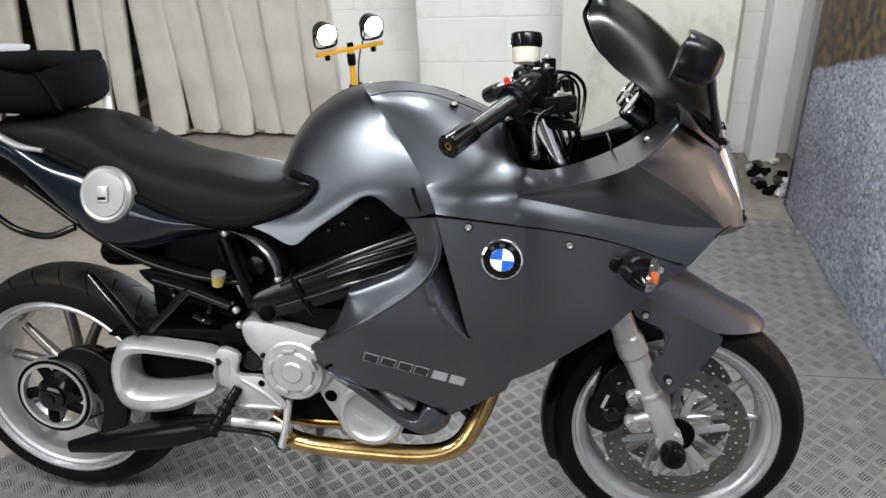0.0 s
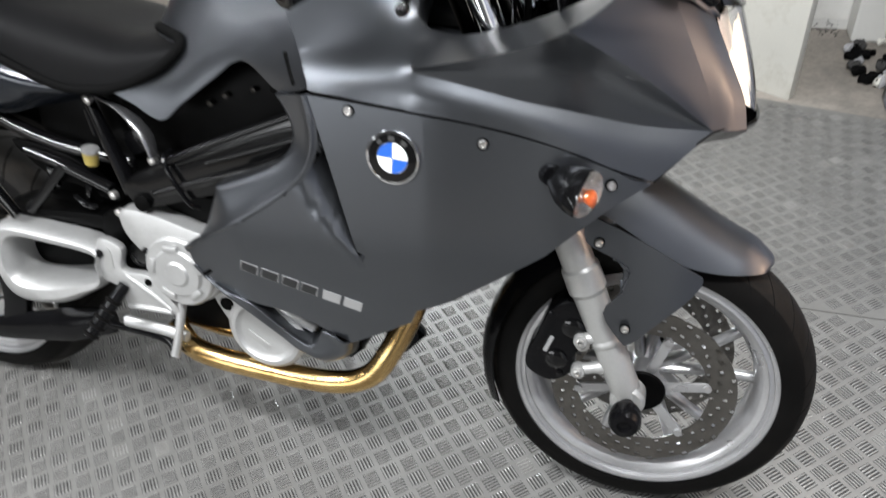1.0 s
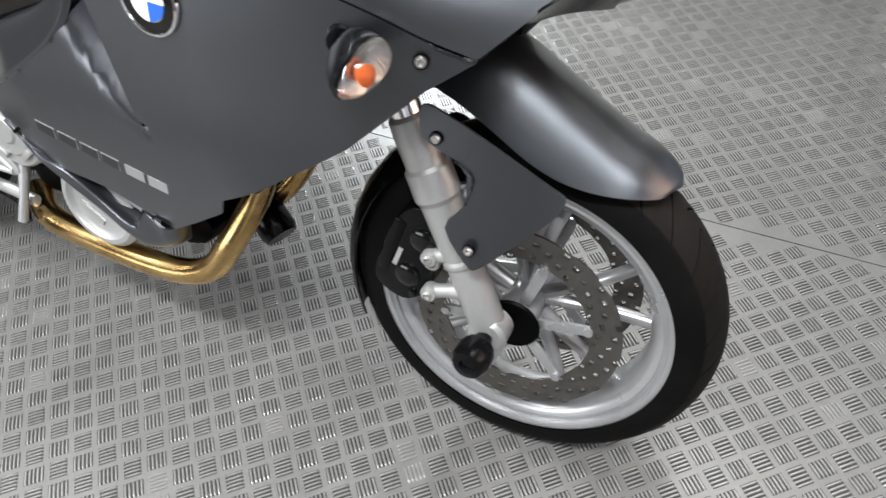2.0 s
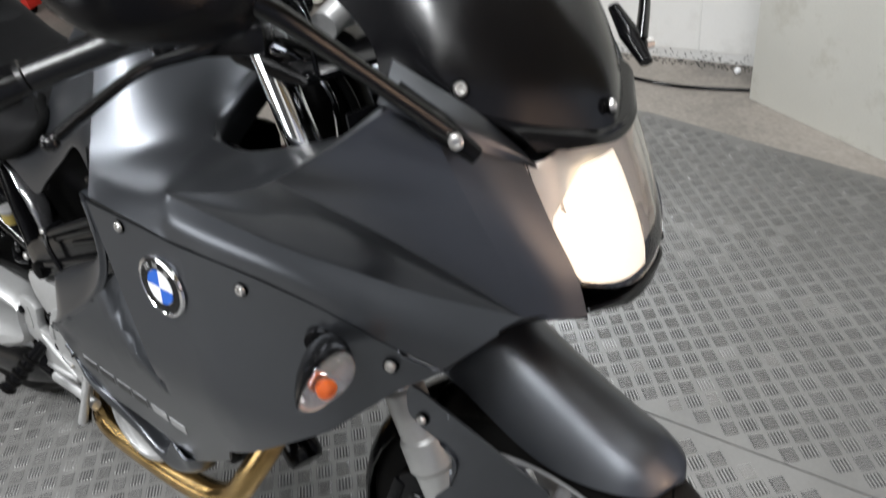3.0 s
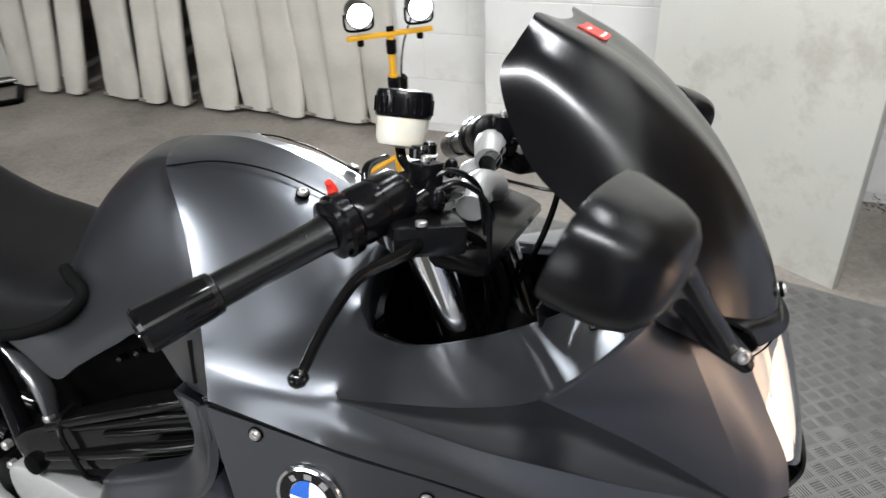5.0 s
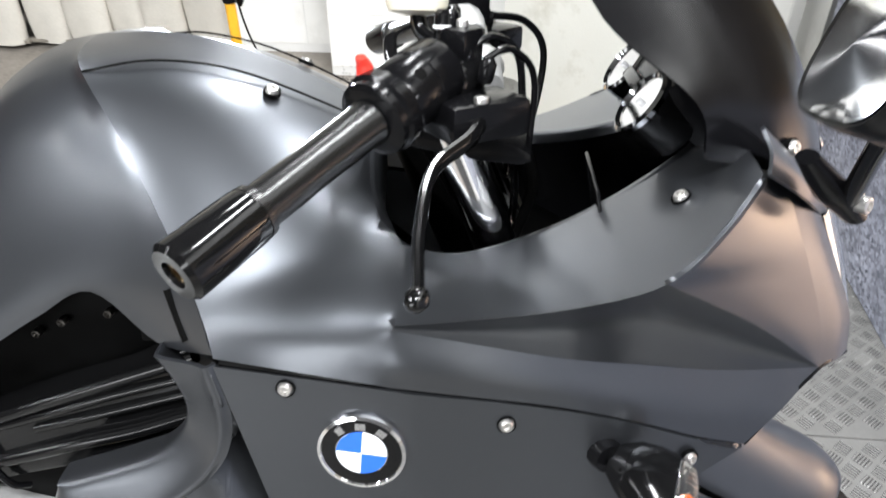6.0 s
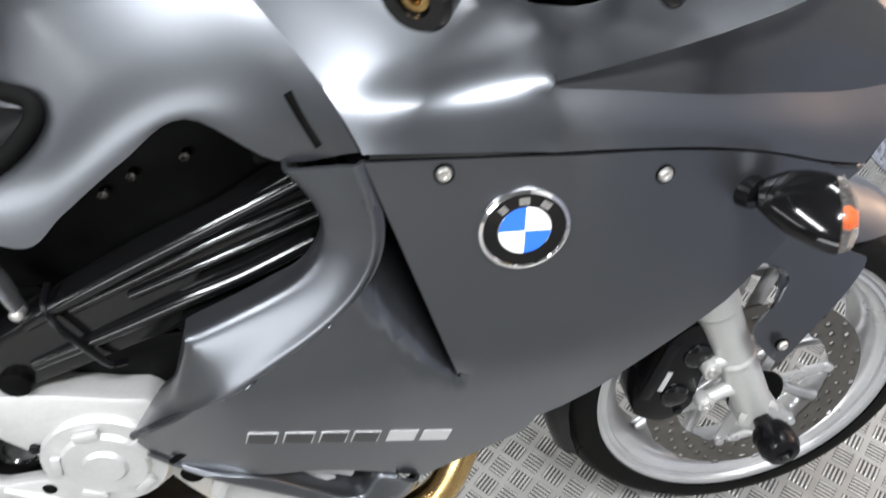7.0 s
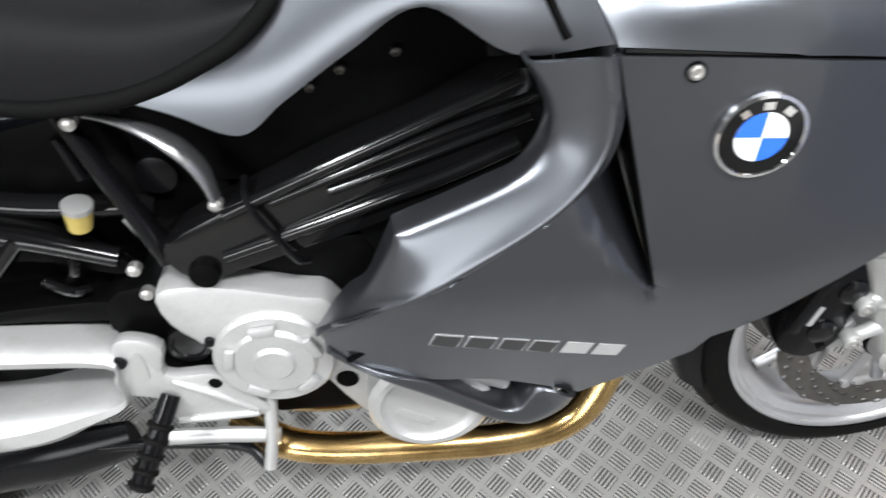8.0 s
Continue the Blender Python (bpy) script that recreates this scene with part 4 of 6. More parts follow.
part("brake_pedal", tube([(-0.45, -0.12, 0.262), (-0.30, -0.135, 0.275), (-0.18, -0.15, 0.275), (-0.145, -0.17, 0.255)], 0.008, 10), BLACK_SATIN, bike, "black pedal rod")
part("side_stand", tube([(-0.10, 0.10, 0.27), (-0.16, 0.19, 0.14), (-0.20, 0.262, 0.062)], [0.014, 0.012, 0.012], 12), BLACK_PART, bike, "black side stand, folded down")
part("stand_foot", block((0.06, 0.035, 0.008), (-0.205, 0.272, 0.0605), 0.002, Matrix.Rotation(radians(LEAN_DEG), 4, "X")), BLACK_PART, bike, "black side stand foot")

# -- tail --
part("tail_frame", tube([(-0.20, -0.10, 0.64), (-0.36, -0.105, 0.66), (-0.52, -0.105, 0.72), (-0.72, -0.10, 0.86)], 0.014, 12), BLACK_GLOSS, bike, "black rear subframe tube")
part("peg_hanger", tube([(-0.250, -0.125, 0.590), (-0.34, -0.125, 0.625), (-0.43, -0.125, 0.650)], [0.012, 0.013, 0.010], 10), BLACK_GLOSS, bike, "black passenger footrest hanger")
part("peg_hanger", tube([(-0.345, -0.128, 0.630), (-0.40, -0.13, 0.575), (-0.455, -0.13, 0.525)], [0.012, 0.010, 0.012], 10), BLACK_GLOSS, bike, "black passenger footrest hanger")
part("passenger_peg", tube([(-0.570, -0.150, 0.665), (-0.520, -0.155, 0.600), (-0.465, -0.155, 0.520)], [0.013, 0.018, 0.014], 12, flat=0.6), BLACK_GLOSS, bike, "folded black passenger footpeg")
part("hanger_plate", prism(curve2([(-0.47, 0.665), (-0.37, 0.655), (-0.30, 0.622), (-0.245, 0.575), (-0.262, 0.560), (-0.33, 0.585), (-0.40, 0.60)], 3, True), -0.118, -0.105, 0.003), BLACK_PART, bike, "black hanger plate")
for p, q in (((-0.40, -0.115, 0.64), (-0.385, -0.115, 0.58)), ((-0.30, -0.12, 0.61), (-0.315, -0.12, 0.56)), ((-0.345, -0.12, 0.56), (-0.30, -0.12, 0.545))):
    part("small_hose", tube([p, Vector(p).lerp(Vector(q), 0.5) + Vector((0.01, -0.012, 0.0)), q], 0.006, 8), BLACK_GLOSS, bike, "black hose")
part("grab_bar", tube([(-0.80, -0.13, 0.80), (-0.74, -0.14, 0.765), (-0.66, -0.145, 0.752), (-0.60, -0.13, 0.77)], 0.008, 10), BLACK_SATIN, bike, "black grab bar")
part("inner_fender", tube([(-0.58, 0.0, 0.68), (-0.45, 0.0, 0.68), (-0.36, 0.0, 0.60), (-0.33, 0.0, 0.48)], 0.085, 14, flat=0.5), BLACK_PART, bike, "black inner mudguard")
part("tail_core", tube([(-0.90, 0.0, 0.93), (-0.70, 0.0, 0.86), (-0.45, 0.0, 0.80), (-0.24, 0.0, 0.76)], [0.05, 0.09, 0.11, 0.09], 16, flat=0.8), BLACK_PART, bike, "black tail underside")
# Filler block, added to black out the floor seen through the gap.
part("gap_filler", block((0.24, 0.09, 0.20), (-0.37, 0.0, 0.61), 0.02), BLACK_PART, bike, "black filler block added to darken the gap under the seat")
part("battery_box", block((0.20, 0.16, 0.14), (-0.32, -0.01, 0.70), 0.02), BLACK_PART, bike, "black side box")
cup = part("tail_cup", lathe([(0.006, 0.004), (0.012, 0.006), (0.0135, 0.020), (0.015, 0.032)], (-0.270, -0.140, 0.640), (0.25, -0.1, 1), 16), FLUID, bike, "small fluid cup with yellow fluid")
part("cup_top", lathe([(0.015, 0.031), (0.0158, 0.032), (0.0158, 0.038), (0.010, 0.040)], (-0.270, -0.140, 0.640), (0.25, -0.1, 1), 16), CAPMAT, cup)
for side in (-1, 1):
    top = [(-0.88, 0.06, 0.995), (-0.74, 0.095, 0.985), (-0.62, 0.118, 0.925), (-0.50, 0.135, 0.90), (-0.38, 0.145, 0.835), (-0.24, 0.148, 0.795)]
    bulge = [(-0.90, 0.075, 0.97), (-0.745, 0.125, 0.955), (-0.62, 0.150, 0.895), (-0.50, 0.168, 0.85), (-0.38, 0.165, 0.80), (-0.25, 0.156, 0.785)]
    lower = [(-0.90, 0.07, 0.945), (-0.74, 0.125, 0.925), (-0.60, 0.152, 0.815), (-0.51, 0.162, 0.755), (-0.38, 0.150, 0.765), (-0.255, 0.145, 0.775)]
    under = [(-0.88, 0.05, 0.93), (-0.72, 0.10, 0.90), (-0.58, 0.115, 0.775), (-0.48, 0.12, 0.72), (-0.36, 0.125, 0.745), (-0.255, 0.125, 0.765)]
    tail = part("tail_panel", patch([top, bulge, lower, under], 6, side), TAIL, bike, "glossy blue-black tail panel", solid=0.004)
    if side < 0:
        cap = part("fuel_cap", lathe([(0.062, -0.02), (0.062, 0.0), (0.058, 0.004), (0.056, 0.006), (0.050, 0.005), (0.048, 0.008), (0.03, 0.009)], (-0.487, -0.167, 0.857), (-0.03, -1, 0.28), 40), CAPMAT, bike, "brushed silver fuel cap")
        part("key_flap", block((0.026, 0.006, 0.034), (-0.487, -0.178, 0.860), 0.003, Matrix.Rotation(radians(-15), 4, "X")), CAPMAT, cap)
        part("lid_slot", block((0.018, 0.003, 0.006), (-0.487, -0.1825, 0.852), 0, Matrix.Rotation(radians(-15), 4, "X")), BLACK_SATIN, cap, smooth=False)
        part("rack_stay", tube([(-0.76, -0.13, 0.985), (-0.70, -0.132, 0.955), (-0.64, -0.135, 0.945)], [0.012, 0.012, 0.008], 10, flat=0.6), CAST, bike, "aluminium rack stay")
part("rear_light", block((0.06, 0.12, 0.06), (-0.93, 0, 0.95), 0.015), RED, bike, "red rear light")

# -- seat --
def seat_section(x, top, half, low, dish):
    """A seat's cross-section: a dished top with rounded shoulders."""
    ring = []
    for k in range(25):
        a = math.pi * k / 24
        c, s = math.cos(a), math.sin(a)
        y = half * math.copysign(abs(c) ** 0.6, c)
        z = low + (top - low) * abs(s) ** 0.55 - dish * max(0, 1 - (y / half / 0.7) ** 2)
        ring.append((x, y, z))
    return ring
rings = [seat_section(*r) for r in ((-0.80, 0.985, 0.075, 0.965, 0.0), (-0.77, 1.010, 0.105, 0.965, 0.002), (-0.68, 1.018, 0.125, 0.955, 0.004), (-0.56, 1.006, 0.135, 0.915, 0.004), (-0.47, 0.958, 0.142, 0.875, 0.008),
                                    (-0.42, 0.936, 0.150, 0.850, 0.006), (-0.36, 0.918, 0.158, 0.822, 0.006), (-0.28, 0.905, 0.166, 0.800, 0.006), (-0.18, 0.884, 0.167, 0.797, 0.006), (-0.126, 0.882, 0.168, 0.810, 0.004), (-0.07, 0.884, 0.165, 0.837, 0.002), (-0.042, 0.885, 0.158, 0.856, 0.0), (-0.028, 0.883, 0.148, 0.872, 0.0))]
rings = [[Vector(p) for p in ring] for ring in rings]
long = [spline([r[i] for r in rings], 4) for i in range(25)]
rings = [[long[i][j] for i in range(25)] for j in range(len(long[0]))]
seat = part("seat", loft(rings), VINYL, bike, "matt black stepped dual seat")
for side in (-1, 1):
    part("piping", tube([(-0.74, side * 0.112, 0.975), (-0.60, side * 0.134, 0.925), (-0.42, side * 0.154, 0.845), (-0.28, side * 0.166, 0.799), (-0.19, side * 0.168, 0.797), (-0.138, side * 0.168, 0.808), (-0.100, side * 0.167, 0.823), (-0.065, side * 0.165, 0.840), (-0.038, side * 0.160, 0.860), (-0.025, side * 0.154, 0.876), (-0.029, side * 0.148, 0.888), (-0.050, side * 0.140, 0.894), (-0.080, side * 0.122, 0.898)], 0.0085, 12, 6), PIPING, seat, "black seat piping")
for x, z in ((-0.010, 0.773), (0.022, 0.789), (0.077, 0.803)):
    part("case_bolt", lathe([(0.005, 0.004), (0.005, -0.005), (0.0035, -0.006), (0.001, -0.003)], (x, -0.116, z), (0, 1, 0), 6), DISC, bike, "small grey bolt")
bm = bmesh.new()
bmesh.ops.create_uvsphere(bm, u_segments=28, v_segments=16, radius=1.0)
for v in bm.verts:
    x, y, z = v.co
    v.co = Vector((-0.545 + 0.078 * x, 0.050 + 0.082 * math.copysign(abs(y) ** 0.85, y), 0.948 + 0.050 * z - 0.02 * max(0.0, x)))
part("seat_hump", bm, VINYL, seat, "raised hump between the seats")

# -- tank cover --
front_skin = {}
for side in (-1, 1):
    rear = [[(-0.140, 0.00, 0.890), (-0.132, 0.05, 0.888), (-0.100, 0.10, 0.880), (-0.06, 0.150, 0.845), (-0.16, 0.160, 0.806), (-0.190, 0.160, 0.800)],
            [(-0.122, 0.00, 0.935), (-0.114, 0.05, 0.931), (-0.083, 0.10, 0.916), (-0.038, 0.150, 0.860), (-0.112, 0.167, 0.802), (-0.132, 0.166, 0.779)],
            [(-0.100, 0.00, 0.972), (-0.092, 0.05, 0.967), (-0.062, 0.10, 0.945), (-0.015, 0.150, 0.875), (-0.05, 0.172, 0.800), (-0.074, 0.172, 0.755)],
            [(-0.062, 0.00, 1.014), (-0.054, 0.05, 1.008), (-0.026, 0.104, 0.976), (0.015, 0.153, 0.900), (-0.004, 0.175, 0.828), (-0.028, 0.173, 0.786)],
            [(-0.015, 0.00, 1.047), (-0.008, 0.05, 1.042), (0.018, 0.108, 1.002), (0.046, 0.155, 0.930), (0.060, 0.178, 0.872), (0.040, 0.176, 0.832)],
            [(0.020, 0.00, 1.064), (0.030, 0.052, 1.058), (0.050, 0.105, 1.030), (0.095, 0.158, 0.955), (0.115, 0.186, 0.900), (0.105, 0.184, 0.868)],
            [(0.040, 0.00, 1.070), (0.050, 0.054, 1.065), (0.072, 0.105, 1.047), (0.125, 0.156, 0.975), (0.167, 0.204, 0.894), (0.176, 0.210, 0.832)],
            [(0.060, 0.00, 1.074), (0.070, 0.055, 1.070), (0.093, 0.104, 1.058), (0.150, 0.151, 0.993), (0.220, 0.223, 0.910), (0.248, 0.258, 0.8550)]]
    tank = part("tank_flank", patch(rear, 6, side), PAINT, bike, "dark grey tank flank with a knee recess", solid=0.004, fair=80)
    front = [[(0.060, 0.00, 1.074), (0.070, 0.055, 1.070), (0.093, 0.104, 1.058), (0.150, 0.151, 0.993), (0.220, 0.223, 0.910), (0.228, 0.232, 0.898), (0.2345, 0.2395, 0.887), (0.240, 0.2465, 0.876), (0.2455, 0.2535, 0.865), (0.250, 0.2605, 0.8535)],
             [(0.140, 0.00, 1.078), (0.145, 0.060, 1.070), (0.165, 0.108, 1.047), (0.208, 0.152, 0.994), (0.262, 0.214, 0.920)],
             [(0.220, 0.00, 1.062), (0.226, 0.055, 1.054), (0.245, 0.103, 1.026), (0.272, 0.150, 0.980), (0.308, 0.195, 0.930)],
             [(0.310, 0.00, 1.026), (0.315, 0.048, 1.018), (0.326, 0.095, 0.993), (0.340, 0.138, 0.962), (0.355, 0.170, 0.940)],
             [(0.352, 0.00, 1.000), (0.354, 0.040, 0.995), (0.358, 0.080, 0.974), (0.366, 0.118, 0.955), (0.380, 0.152, 0.941), (0.402, 0.180, 0.930), (0.394, 0.222, 0.914), (0.385, 0.254, 0.889), (0.388, 0.260, 0.863), (0.390, 0.2645, 0.8385)]]
    for row, u in zip(front[1:4], (0.27, 0.53, 0.79)):
        for a, b in zip(front[0][5:], front[4][5:]):
            row.append(tuple(p + (q - p) * u for p, q in zip(a, b)))
    front_skin[side] = front
    part("seam_backing", block((0.10, 0.008, 0.034), (0.205, side * 0.196, 0.843), 0.003), BLACK_PART, tank, "dark backing behind the seam")
    part("vent_slot", tube([(0.198, side * 0.2145, 0.893), (0.207, side * 0.2230, 0.872), (0.217, side * 0.2330, 0.852)], 0.0050, 8), BLACK_PART, tank, "dark vent slot")

# -- fairing --
NOSE_TIP = (0.799, 0.155, 0.808)
for side in (-1, 1):
    # lower side panel: one skin with the air scoop folded into it behind a crease
    ridge = [(-0.028, 0.548), (0.005, 0.573), (0.045, 0.596), (0.075, 0.611), (0.098, 0.623), (0.118, 0.635), (0.150, 0.657), (0.190, 0.684), (0.224, 0.716), (0.248, 0.752), (0.256, 0.795), (0.247, 0.848)]
    outline = curve2([(0.247, 0.848), (0.39, 0.834), (0.493, 0.819), (0.597, 0.791), (0.680, 0.757), (0.730, 0.740)], 4)
    outline += [(0.679, 0.704), (0.592, 0.624), (0.456, 0.530), (0.394, 0.497), (0.381, 0.468), (0.322, 0.428), (0.262, 0.390)]
    outline += curve2([(0.262, 0.390), (0.207, 0.420), (0.150, 0.444), (0.084, 0.454), (0.030, 0.470), (0.000, 0.480), (-0.022, 0.506), (-0.028, 0.548)], 3)[1:-1]
    outline += curve2(ridge, 5)[:-1]

    def flat(x, z):
        return 0.0

    bm = sheet(outline, flat, 0.03, side)
    top, tip = Vector((0.2655, 0, 0.785)), Vector((0.312, 0, 0.594))
    line = (tip - top).normalized()
    across = Vector((line.z, 0, -line.x))
    bmesh.ops.bisect_plane(bm, geom=bm.verts[:] + bm.edges[:] + bm.faces[:], plane_co=top, plane_no=across, dist=1e-5)
    for away in (0.006, 0.012, 0.019, 0.028, 0.042):
        bmesh.ops.bisect_plane(bm, geom=bm.verts[:] + bm.edges[:] + bm.faces[:], plane_co=top - across * (away * math.copysign(1, across.x)), plane_no=across, dist=1e-5)
    forward = math.copysign(1, across.x)
    crease = [e for e in bm.edges if all(abs((v.co - top).dot(across)) < 2e-4 and v.co.z > 0.592 for v in e.verts)]
    bmesh.ops.split_edges(bm, edges=crease)
    for v in bm.verts:
        x, z = v.co.x, v.co.z
        behind = -forward * (v.co - top).dot(across)
        depth = 0.0
        rear = behind > 2e-4 or any(f.calc_center_median().x - top.x - (f.calc_center_median().z - top.z) * line.x / line.z < 0 for f in v.link_faces)
        if rear and behind < 0.07:
            along = max(0.0, min(1.0, (z - 0.594) / 0.11))
            upper = max(0.03, min(1.0, (0.805 - z) / 0.045))
            fade = max(0.0, 1 - max(0.0, behind) / (0.018 + 0.052 * along))
            depth = 0.085 * along ** 0.8 * upper * fade ** 2.0
        v.co.y = side * (side_width(x, z) - depth)
    panel = part("side_panel", bm, PAINT, bike, "dark grey lower fairing side panel with an air scoop", solid=0.004)
    part("seam_gap", tube([(x, side * (side_width(x, z) - 0.0045), z + 0.0015) for x, z in ((0.255, 0.8475), (0.39, 0.834), (0.493, 0.819), (0.597, 0.791), (0.680, 0.757), (0.727, 0.741))], 0.003, 6, 4), BLACK_PART, panel, "dark seam gap")
    # Inner wall of the scoop; its black is the opening's shade.
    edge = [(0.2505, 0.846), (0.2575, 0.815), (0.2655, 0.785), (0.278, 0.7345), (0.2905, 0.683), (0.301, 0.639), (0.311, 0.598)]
    part("scoop_wall", patch([[(x + dx, side_width(x, z) - d * w, z) for (x, z), w in zip(edge, (0.25, 0.5, 1, 1, 1, 0.7, 0.2))] for dx, d in ((0.0005, 0.003), (0.006, 0.110))], 4, side), BLACK_PART, panel, "scoop wall coloured black for the opening's shade", solid=0.002)
    # arm of the panel that sweeps up to the tank: a rounded ridge, a hollow band and a rolled inner edge
    arm_in = [(-0.036, 0.536), (0.000, 0.574), (0.027, 0.605), (0.043, 0.641), (0.0585, 0.676), (0.064, 0.683), (0.104, 0.699), (0.146, 0.717), (0.180, 0.734), (0.202, 0.763), (0.202, 0.795), (0.180, 0.834)]
    grid = []
    for m, dy in ((-0.07, -0.003), (0.0, 0.0015), (0.05, 0.0032), (0.12, 0.002), (0.25, -0.003), (0.55, -0.010), (0.85, -0.017), (0.96, -0.024), (1.0, -0.050)):
        grid.append([(a[0] + (b[0] - a[0]) * m, side_width(a[0], a[1]) + dy * (0.25 if i == 0 else 1.0) - 0.008 * m * (i > 8), a[1] + (b[1] - a[1]) * m) for i, (a, b) in enumerate(zip(ridge, arm_in))])
    arm = part("panel_arm", patch(grid, 5, side), PAINT, bike, "dark grey curved fairing arm", solid=0.004, fair=24)
    screw((0.212, side * 0.238, 0.812), (-0.25, side, 0.1), arm)
    # chin lip below a long opening
    lip_out = [(-0.030, 0.506), (-0.010, 0.483), (0.031, 0.456), (0.080, 0.413), (0.126, 0.370), (0.157, 0.347), (0.208, 0.329), (0.250, 0.345), (0.263, 0.386)]
    lip_in = [(-0.022, 0.512), (0.006, 0.484), (0.045, 0.468), (0.083, 0.449), (0.127, 0.404), (0.160, 0.379), (0.186, 0.374), (0.208, 0.406), (0.230, 0.406)]
    grid = []
    for m, dy in ((0.0, -0.030), (0.10, -0.004), (0.35, 0.012), (0.8, 0.013), (1.0, 0.008), (1.02, -0.03)):
        grid.append([(a[0] + (b[0] - a[0]) * m, max(side_width(a[0], a[1]), 0.199) + dy * (0.5 if i < 2 else 1.0), a[1] + (b[1] - a[1]) * m) for i, (a, b) in enumerate(zip(lip_out, lip_in))])
    part("chin_lip", patch(grid, 5, side), PAINT, panel, "dark grey chin lip", solid=0.004)
    part("lip_slot", block((0.026, 0.004, 0.006), (0.006, side * (side_width(0.006, 0.503) + 0.001), 0.503), 0.001, Matrix.Rotation(radians(-32), 4, "Y")), BLACK_PART, panel, smooth=False)
    # upper fairing: band above the seam, concave facet and shoulder round the cockpit in one skin
    seam = [(x, side_width(x, z), z + 0.003) for x, z in ((0.39, 0.834), (0.46, 0.8255), (0.545, 0.807), (0.62, 0.782), (0.68, 0.757), (0.730, 0.740))]
    low_crease = [(0.385, 0.254, 0.889), (0.46, 0.247, 0.8748), (0.545, 0.232, 0.854), (0.62, 0.2095, 0.8365), (0.705, 0.182, 0.817), NOSE_TIP]
    outer = [(0.385, 0.254, 0.889), (0.45, 0.263, 0.903), (0.545, 0.275, 0.928), (0.612, 0.280, 0.956), (0.655, 0.252, 0.986), (0.690, 0.216, 1.018)]
    middle = [(0.394, 0.222, 0.914), (0.45, 0.219, 0.916), (0.54, 0.212, 0.934), (0.60, 0.200, 0.957), (0.65, 0.180, 0.988), (0.69, 0.160, 1.024)]
    innr = [(0.402, 0.180, 0.930), (0.455, 0.180, 0.924), (0.53, 0.154, 0.938), (0.59, 0.122, 0.957), (0.645, 0.094, 0.984), (0.69, 0.082, 1.020)]
    mid = [tuple((p + q) / 2 + (0.004 if k == 1 else 0) for k, (p, q) in enumerate(zip(a, b))) for a, b in zip(seam, low_crease)]
    facet_top = outer[:4] + [(0.708, 0.219, 0.888), NOSE_TIP]
    hollow = [((a[0] + b[0]) / 2, (a[1] + b[1]) / 2 - 0.008 * w, (a[2] + b[2]) / 2) for a, b, w in zip(facet_top, low_crease, (0, 0.4, 1.0, 1.4, 1.1, 0))]
    N = 6
    smooth_rows = {}
    for key, pts in (("seam", seam), ("mid", mid), ("crease", low_crease), ("outer", outer), ("middle", middle), ("inner", innr)):
        smooth_rows[key] = [Vector((p.x, side * p.y, p.z)) for p in spline(pts, N)]
    top_row = smooth_rows["outer"][:3 * N] + [Vector((p.x, side * p.y, p.z)) for p in spline(facet_top[3:], N)]
    hollow_row = [Vector((p.x, side * p.y, p.z)) for p in spline(hollow, N)]

    def dense(rows, n=6):
        cols = [spline([row[i] for row in rows], n) for i in range(len(rows[0]))]
        return cols

    bm = patch(front_skin[side], N, side)
    border = [Vector((p.x, side * p.y, p.z)) for p in spline(front_skin[side][-1], N)]
    low_cols = dense([smooth_rows["seam"], smooth_rows["mid"], smooth_rows["crease"]])
    low_cols[0] = border[7 * N:9 * N + 1][::-1]
    top_cols = dense([smooth_rows["outer"], smooth_rows["middle"], smooth_rows["inner"]])
    top_cols[0] = border[5 * N:7 * N + 1][::-1]
    loft(low_cols, closed=False, cap=False, bm=bm)
    loft(top_cols, closed=False, cap=False, bm=bm)
    loft(dense([top_row, hollow_row, smooth_rows["crease"]]), closed=False, cap=False, bm=bm)
    bmesh.ops.remove_doubles(bm, verts=bm.verts, dist=2e-4)
    lip = cover = part("upper_fairing", bm, PAINT, bike, "dark grey tank front and upper fairing with a concave facet under its shoulder", solid=0.003, sharp=16, fair=60, zone=lambda co: co.x < 0.404)
    part("cover_seam", tube([(0.093, side * 0.104, 1.0580), (0.150, side * 0.075, 1.0640), (0.226, side * 0.058, 1.0530), (0.315, side * 0.048, 1.0180), (0.354, side * 0.040, 0.9945)], 0.0013, 6, 5), BLACK_PART, cover, "dark seam of the tank cover")
    screw((0.262, side * 0.068, 1.036), (0.3, side * 0.35, 1), cover)
    screw((0.640, side * 0.172, 0.983), (-0.5, side * 0.15, 0.8), lip)
    edge_line = [(0.354, 0.040, 0.995), (0.358, 0.080, 0.974), (0.366, 0.118, 0.955), (0.380, 0.152, 0.941)] + innr
    rim_rows = []
    for b, d in ((0.0, 0.0), (0.007, 0.002), (0.013, 0.009), (0.016, 0.040)):
        row = []
        for x, y, z in edge_line:
            toward = Vector((0.50 - x, -y)) if x < 0.50 else Vector((-0.1, -y))
            toward.normalize()
            row.append((x + b * toward.x, y + b * toward.y, z - d))
        rim_rows.append(row)
    part("cockpit_rim", patch(rim_rows, 4, side), PAINT, lip, "dark grey rolled rim of the cockpit", solid=0.002)
    wall = [[(x, y - 0.020, z - d) for x, y, z in innr] for d in (0.010, 0.05, 0.12)]
    part("cockpit_wall", patch(wall, 4, side), BLACK_SATIN, lip, "black inner cockpit wall", solid=0.003)
    # nose facets
    ridge = spline([NOSE_TIP, (0.786, 0.164, 0.860), (0.756, 0.180, 0.925), (0.727, 0.188, 0.985), (0.712, 0.178, 1.020)], 6)
